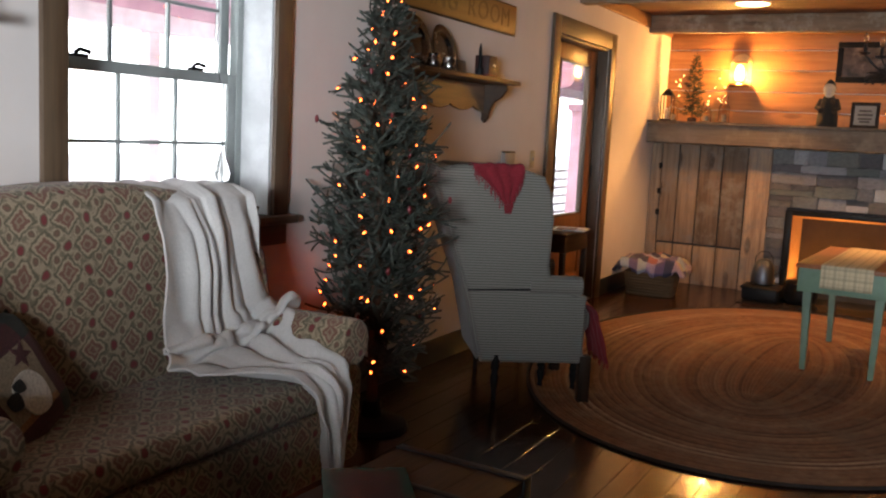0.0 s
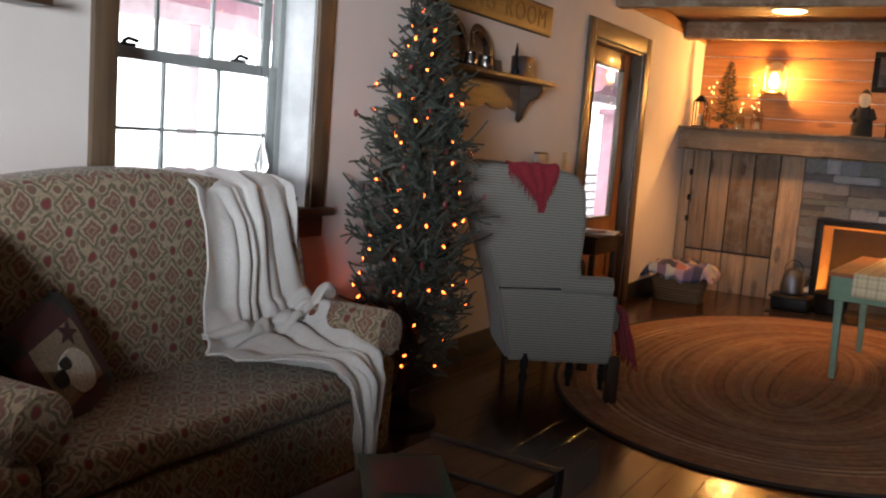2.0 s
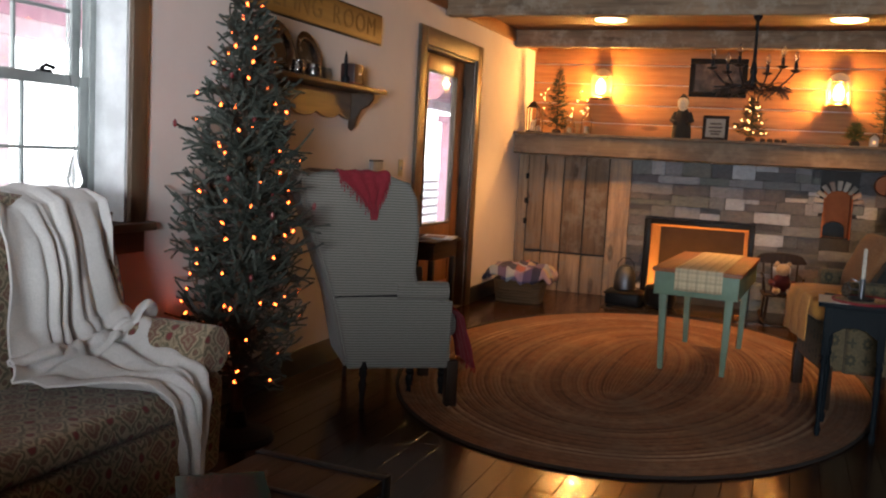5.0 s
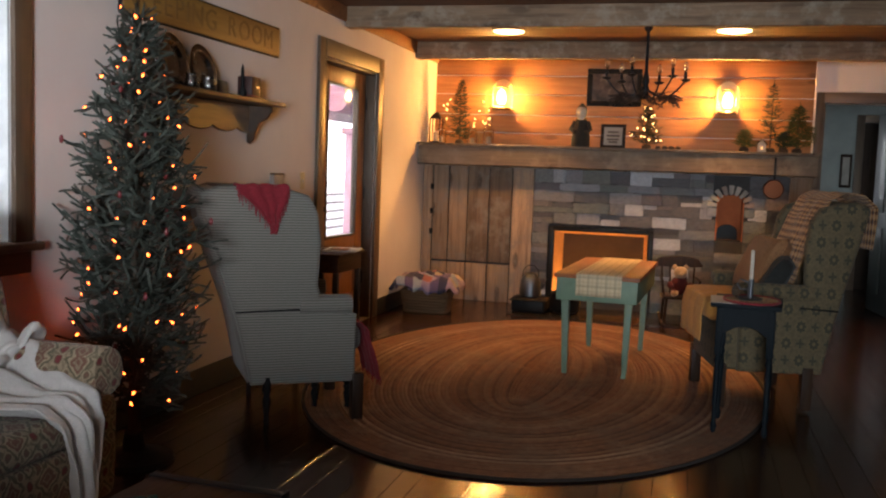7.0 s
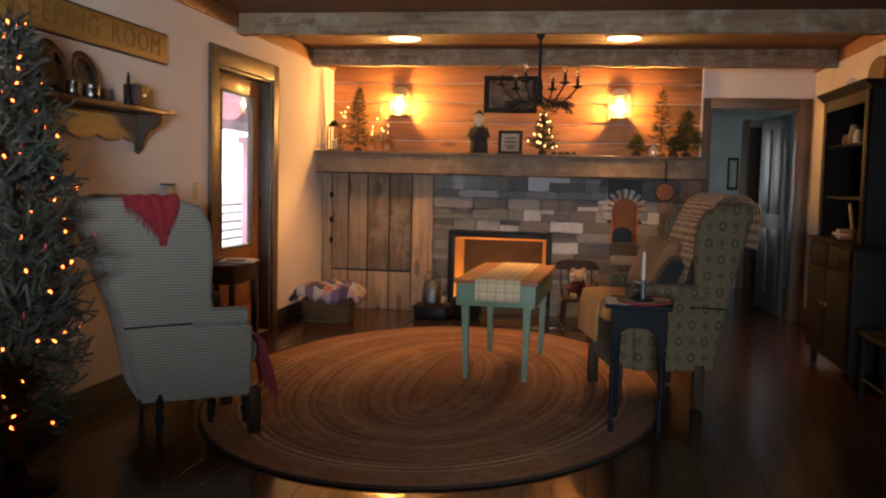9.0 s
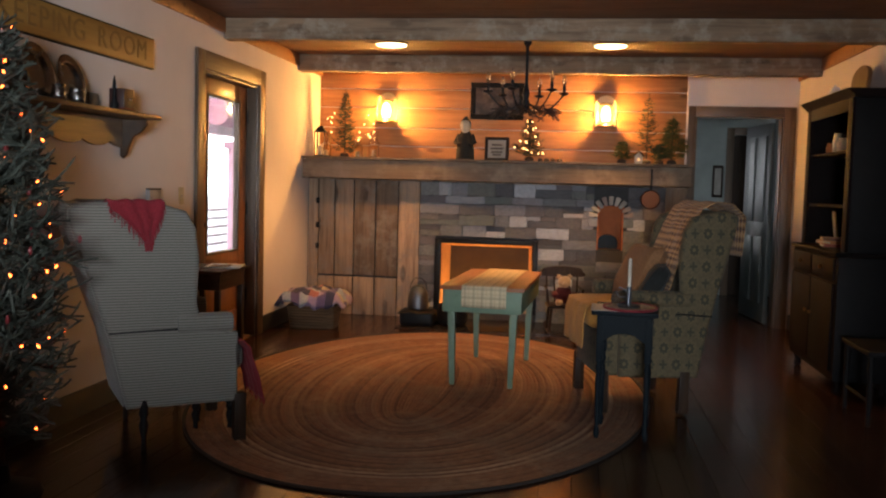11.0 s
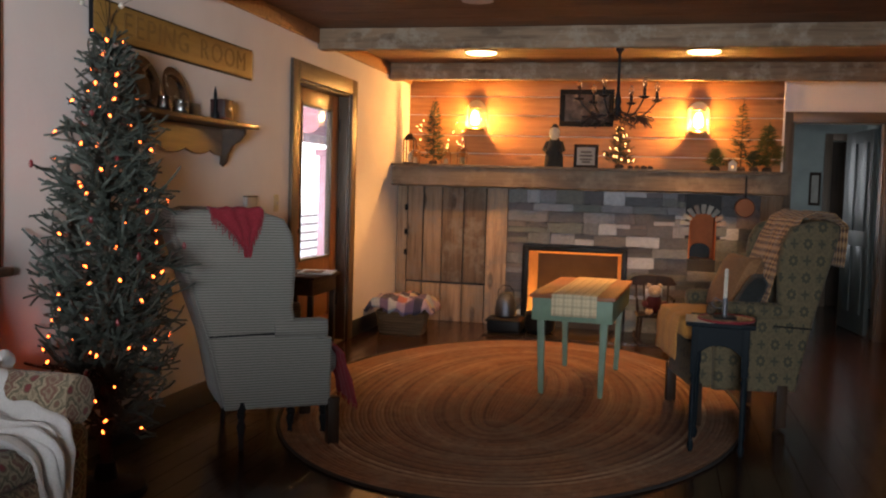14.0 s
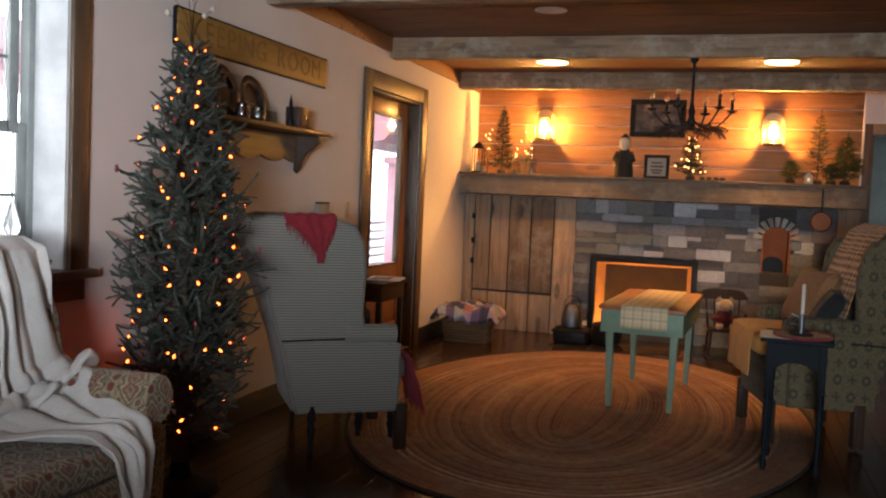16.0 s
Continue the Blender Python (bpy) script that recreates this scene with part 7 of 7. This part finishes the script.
for j in range(nv + 1):
    for i in range(nu + 1):
        u, v = 2 * i / nu - 1, 2 * j / nv - 1
        edge = max(abs(u), abs(v))
        x, y = u * 0.335, v * 0.23
        z = 0.30 + 0.05 * noise.noise(Vector((u * 2.2, v * 2.2, 4))) + 0.025 * noise.noise(Vector((u * 6, v * 6, 9))) + 0.05 * (1 - edge)
        if edge > 0.72:
            t = (edge - 0.72) / 0.28
            z -= 0.12 * t * (0.7 + 0.6 * noise.noise(Vector((u * 3, v * 3, 1))))
            x *= 1 - 0.08 * t
            y *= 1 - 0.08 * t
        x = max(x, -0.31)
        verts.append((x, y, z))
for j in range(nv):
    for i in range(nu):
        a = j * (nu + 1) + i
        faces.append((a, a + 1, a + nu + 2, a + nu + 1))
me = bpy.data.meshes.new("quilt")
me.from_pydata(verts, [], faces)
for q in qmats:
    me.materials.append(q)
rng = random.Random(12)
pick = {}
for p in me.polygons:
    i, j = p.index % nu // 4, p.index // nu // 4
    p.material_index = pick.setdefault((i, j), rng.randrange(7))
    p.use_smooth = True
ob = part("quilt", me, None, quilt)
md = ob.modifiers.new("thickness", "SOLIDIFY")
md.thickness, md.offset = 0.014, -1
part("fold", puff(box(-0.17, 0.17, -0.11, 0.11, 0.03, 0.29, 0.06, 3), 0.02), qmats[6], quilt)

ket = thing("tin_kettle", "dented tin kettle with a bail handle on the hearth", "kettle", pose(-1.15, 7.44, 0.136))
part("body", lathe([(0.085, 0), (0.098, 0.01), (0.10, 0.05), (0.088, 0.14), (0.07, 0.185), (0.06, 0.195), (0.001, 0.2)], 24), M_TIN, ket)
part("lid", lathe([(0.062, 0.196), (0.055, 0.21), (0.02, 0.222), (0.008, 0.225), (0.012, 0.24), (0.001, 0.248)], 18), M_TIN, ket)
part("spout", tube([(0.08, 0, 0.06), (0.12, 0, 0.10), (0.14, 0, 0.17)], 0.017, 9, taper=0.55), M_TIN, ket)
part("bail", tube([(-0.075, 0, 0.18), (-0.07, 0, 0.24), (-0.03, 0, 0.285), (0.03, 0, 0.285), (0.07, 0, 0.24), (0.075, 0, 0.18)], 0.004, 6), M_IRON, ket)
pn = thing("iron_pan", "black iron roasting pan on the hearth", "pan", pose(-1.08, 7.40, 0.008))
part("pan", box(-0.21, 0.10, -0.16, 0.15, 0.0, 0.125, 0.03, 3), M_IRON, pn)
pot = thing("iron_pot", "round black iron pot beside the roasting pan", "pot", pose(-0.83, 7.44, 0.008))
part("body", lathe([(0.10, 0.0), (0.13, 0.02), (0.145, 0.09), (0.13, 0.16), (0.135, 0.17)], 24), M_IRON, pot)
part("lid", lathe([(0.137, 0.171), (0.12, 0.19), (0.03, 0.205), (0.012, 0.21), (0.016, 0.225), (0.003, 0.23)], 24), M_IRON, pot)
part("rim", tube([(-0.215, -0.165, 0.112), (0.105, -0.165, 0.112), (0.105, 0.155, 0.112), (-0.215, 0.155, 0.112), (-0.215, -0.165, 0.112)], 0.008, 6), M_IRON, pn)
gr_ = thing("fire_grate", "black iron log grate standing in the firebox", "grate", pose(-0.575, 8.0, 0.0905))
for x in (-0.22, -0.11, 0, 0.11, 0.22):
    part("bar", tube([(x, -0.09, 0.0), (x, -0.09, 0.06), (x, 0.08, 0.05)], 0.008, 6), M_IRON, gr_)
part("crossbar", tube([(-0.25, -0.09, 0.03), (0.25, -0.09, 0.03)], 0.008, 6), M_IRON, gr_)

# child's rocking chair with a stuffed bear
R = pose(0.18, 7.22, 0.008, 0, 0, 8)
rock = thing("child_rocker", "small dark child's rocking chair before the hearth", "rocking chair", R)
part("seat", box(-0.15, 0.15, -0.13, 0.15, 0.235, 0.258, 0.008), M_DARKWOOD, rock)
part("crest_rail", slab(curve_pts([(-0.18, 0.49), (0.18, 0.49), (0.19, 0.53), (0.15, 0.565), (0, 0.58), (-0.15, 0.565), (-0.19, 0.53)], 4), 0.018, "y", 0.004, 1), M_DARKWOOD, rock, m=pose(0, 0.17, 0))
for x in (-0.14, -0.07, 0, 0.07, 0.14):
    part("spindle", tube([(x * 0.9, 0.13, 0.25), (x, 0.178, 0.50)], 0.008, 7), M_DARKWOOD, rock)
for x in (-0.13, 0.13):
    part("rocker", tube([(x, -0.22, 0.045), (x, -0.1, 0.016), (x, 0.05, 0.012), (x, 0.2, 0.03), (x, 0.27, 0.06)], 0.012, 8), M_DARKWOOD, rock)
    for y in (-0.1, 0.11):
        part("leg", tube([(x, y, 0.02), (x * 0.9, y, 0.236)], 0.012, 8), M_DARKWOOD, rock)
    part("armrest", tube([(x * 1.15, 0.16, 0.40), (x * 1.2, -0.08, 0.39)], 0.010, 7), M_DARKWOOD, rock)
    part("arm_post", tube([(x * 1.05, -0.06, 0.257), (x * 1.2, -0.06, 0.388)], 0.008, 7), M_DARKWOOD, rock)


def ball(bm, x, y, z, rx, ry, rz):
    made = bmesh.ops.create_icosphere(bm, subdivisions=3, radius=1)["verts"]
    bmesh.ops.transform(bm, verts=made, matrix=Matrix.Translation((x, y, z)) @ Matrix.Diagonal((rx, ry, rz, 1)))


bm = bmesh.new()
ball(bm, 0, 0.04, 0.34, 0.075, 0.06, 0.085)
ball(bm, 0.0, 0.0, 0.455, 0.058, 0.055, 0.052)
ball(bm, 0.0, -0.05, 0.442, 0.024, 0.02, 0.02)
for s in (-1, 1):
    ball(bm, s * 0.045, 0.01, 0.503, 0.02, 0.012, 0.02)
    ball(bm, s * 0.085, -0.02, 0.345, 0.028, 0.05, 0.028)
    ball(bm, s * 0.055, -0.09, 0.288, 0.032, 0.06, 0.03)
puff(bm, 0.005, freq=40)
bear = part("stuffed_bear", bm, None, m=R)
me = bear.data
for mt in (cloth("bear_plush", (0.40, 0.28, 0.17), None, 120, sheen=0.5), cloth("maroon_knit", (0.10, 0.015, 0.02), None, 150)):
    me.materials.append(mt)
for p in me.polygons:
    p.material_index = 1 if p.center.z < 0.408 and not (p.center.z < 0.31 and p.center.y < -0.10) else 0
tagged(bear, "small stuffed bear in a maroon jumper on the rocker", "soft toy")

# footstool pushed under the grey chair
fs_ = thing("footstool", "small black footstool under the grey wing chair", "stool", pose(-1.575, 3.66, 0, 0, 0, 20))
part("seat", box(-0.12, 0.12, -0.10, 0.10, 0.165, 0.188, 0.008), M_BLACK, fs_)
for x in (-0.085, 0.085):
    for y in (-0.07, 0.07):
        part("leg", turned_leg(0.166, 0.019), M_BLACK, fs_, m=pose(x, y, 0))

# small table between chair and door
tt = thing("small_table", "small dark table with a drawer beside the door", "table", pose(-2.13, 4.93, 0))
part("tabletop", box(-0.17, 0.18, -0.25, 0.25, 0.675, 0.695, 0.005), M_CHEST, tt)
part("drawer_case", box(-0.15, 0.16, -0.22, 0.22, 0.57, 0.674, 0.004), M_CHEST, tt)
for x in (-0.13, 0.14):
    for y in (-0.20, 0.20):
        part("leg", box(x - 0.018, x + 0.018, y - 0.018, y + 0.018, 0, 0.569, 0.004), M_DARKWOOD, tt)
pp = thing("paper_stack", "white papers lying on the small dark table", "paper", pose(-2.07, 5.04, 0.6955, 0, 0, 12))
part("sheets", box(-0.11, 0.12, -0.14, 0.14, 0, 0.006, 0.001), M_REVEAL, pp)
part("brown_sheet", box(-0.08, 0.05, -0.12, 0.06, 0.0065, 0.009, 0.001), M_BROWN, pp)

# ---- pieces: floor boards and stones ----
floor = thing("floor", "dark glossy varnished wooden floorboards", "floor", kind="structure")
rng = random.Random(5)
FBM = {}
x = XL + 0.0
widths = [0.095, 0.12, 0.14]
while x < XR + 0.3:
    w = min(rng.choice(widths), XR + 0.34 - x)
    if w < 0.02:
        break
    y = YF - rng.random() * 2
    while y < 12.4:
        ln = rng.choice([2.4, 3.0, 3.6])
        key = (round(w, 3), ln)
        if key not in FBM:
            FBM[key] = finish_mesh("floorboard", box(0.0007, w - 0.0007, 0, ln - 0.0015, -0.014, 0, 0.0015, 1), False)
            FBM[key].materials.append(M_FLOOR)
        if y + ln > YF:
            part("floorboard", FBM[key], None, floor, m=pose(x, y, 0))
        y += ln
    x += w

rng = random.Random(11)
STONES = []
for k in range(10):
    bm = bmesh.new()
    bmesh.ops.create_cube(bm, size=1)
    bmesh.ops.subdivide_edges(bm, edges=[e for e in bm.edges if abs((e.verts[0].co - e.verts[1].co).x) > 0.5], cuts=3)
    for v in bm.verts:
        nn = Vector((noise.noise(v.co * 2.3 + Vector((k * 5, 0, 0))), noise.noise(v.co * 2.3 + Vector((0, k * 5, 0))), noise.noise(v.co * 2.3 + Vector((0, 0, k * 5)))))
        v.co += Vector((nn.x * 0.03, nn.y * 0.25 if v.co.y < 0 else 0, nn.z * 0.10))
    bmesh.ops.bevel(bm, geom=[e for e in bm.edges if e.calc_face_angle(0) > 0.6], offset=0.05, segments=1, affect="EDGES")
    me = finish_mesh("stone", bm)
    me.materials.append(M_STONE)
    STONES.append(me)


def lay(x0, x1, z0, z1, deep):
    g = 0.0035
    part("stone", STONES[rng.randrange(10)], None, fire, m=Matrix.Translation(((x0 + x1) / 2, YS + 0.035 - deep / 2, (z0 + z1) / 2)) @ Matrix.Diagonal((x1 - x0 - g, deep, z1 - z0 - g, 1)))


def blocked(x0, x1, z0, z1):
    for a, b, c, d in ((FB[0] - 0.006, FB[1] + 0.006, 0, FB[3] + 0.002), (NI[0] - 0.035, NI[1] + 0.035, NI[3] - 0.20, NI[3] + 0.075), (NI[0] - 0.002, NI[1] + 0.002, NI[2] - 0.01, NI[3])):
        if x0 < b - 0.001 and x1 > a + 0.001 and z0 < d - 0.001 and z1 > c + 0.001:
            return a, b
    return None


z = 0.0
while z < 1.30:
    h = rng.choice([0.05, 0.07, 0.09, 0.105, 0.12])
    if z + h > 1.27:
        h = 1.312 - z
    x = -1.222
    while x < 1.07:
        w = rng.uniform(0.11, 0.40)
        if 1.072 - (x + w) < 0.1:
            w = 1.072 - x
        hit = blocked(x, x + w, z, z + h)
        if hit:
            if x >= hit[0] - 0.002:
                x = hit[1]
                continue
            w = hit[0] - x
            if w < 0.03:
                x = hit[1]
                continue
        deep = rng.uniform(0.035, 0.07)
        if h > 0.085 and rng.random() < 0.45:
            cut = h * rng.uniform(0.35, 0.65)
            lay(x, x + w, z, z + cut, deep)
            if w > 0.26:
                mid = x + w * rng.uniform(0.35, 0.65)
                lay(x, mid, z + cut, z + h, deep * 0.8)
                lay(mid, x + w, z + cut, z + h, deep * 0.95)
            else:
                lay(x, x + w, z + cut, z + h, deep * 0.8)
        else:
            lay(x, x + w, z, z + h, deep)
        x += w
    z += h
# arch stones round the oven niche
cx, cz, rr = (NI[0] + NI[1]) / 2, NI[3] - 0.115, 0.12
for i in range(9):
    a = math.pi * (i + 0.5) / 9
    bm = box(-0.018, 0.018, -0.03, 0.03, 0, 0.085, 0.006, 1)
    for v in bm.verts:
        v.co.x *= 0.85 + v.co.z * 5
    part("arch_stone", bm, M_LIGHTSTONE, fire, m=pose(cx + rr * math.cos(a), YS - 0.016, cz + rr * math.sin(a), 0, 90 - math.degrees(a), 0))
for s in (-1, 1):
    for zz in range(0, 1):
        part("arch_stone", box(-0.045, 0.045, -0.03, 0.03, 0, cz - NI[3] + 0.2, 0.008, 1), M_STONE, fire, m=pose(cx + s * (rr + 0.044), YS + 0.005, NI[3] - 0.2))
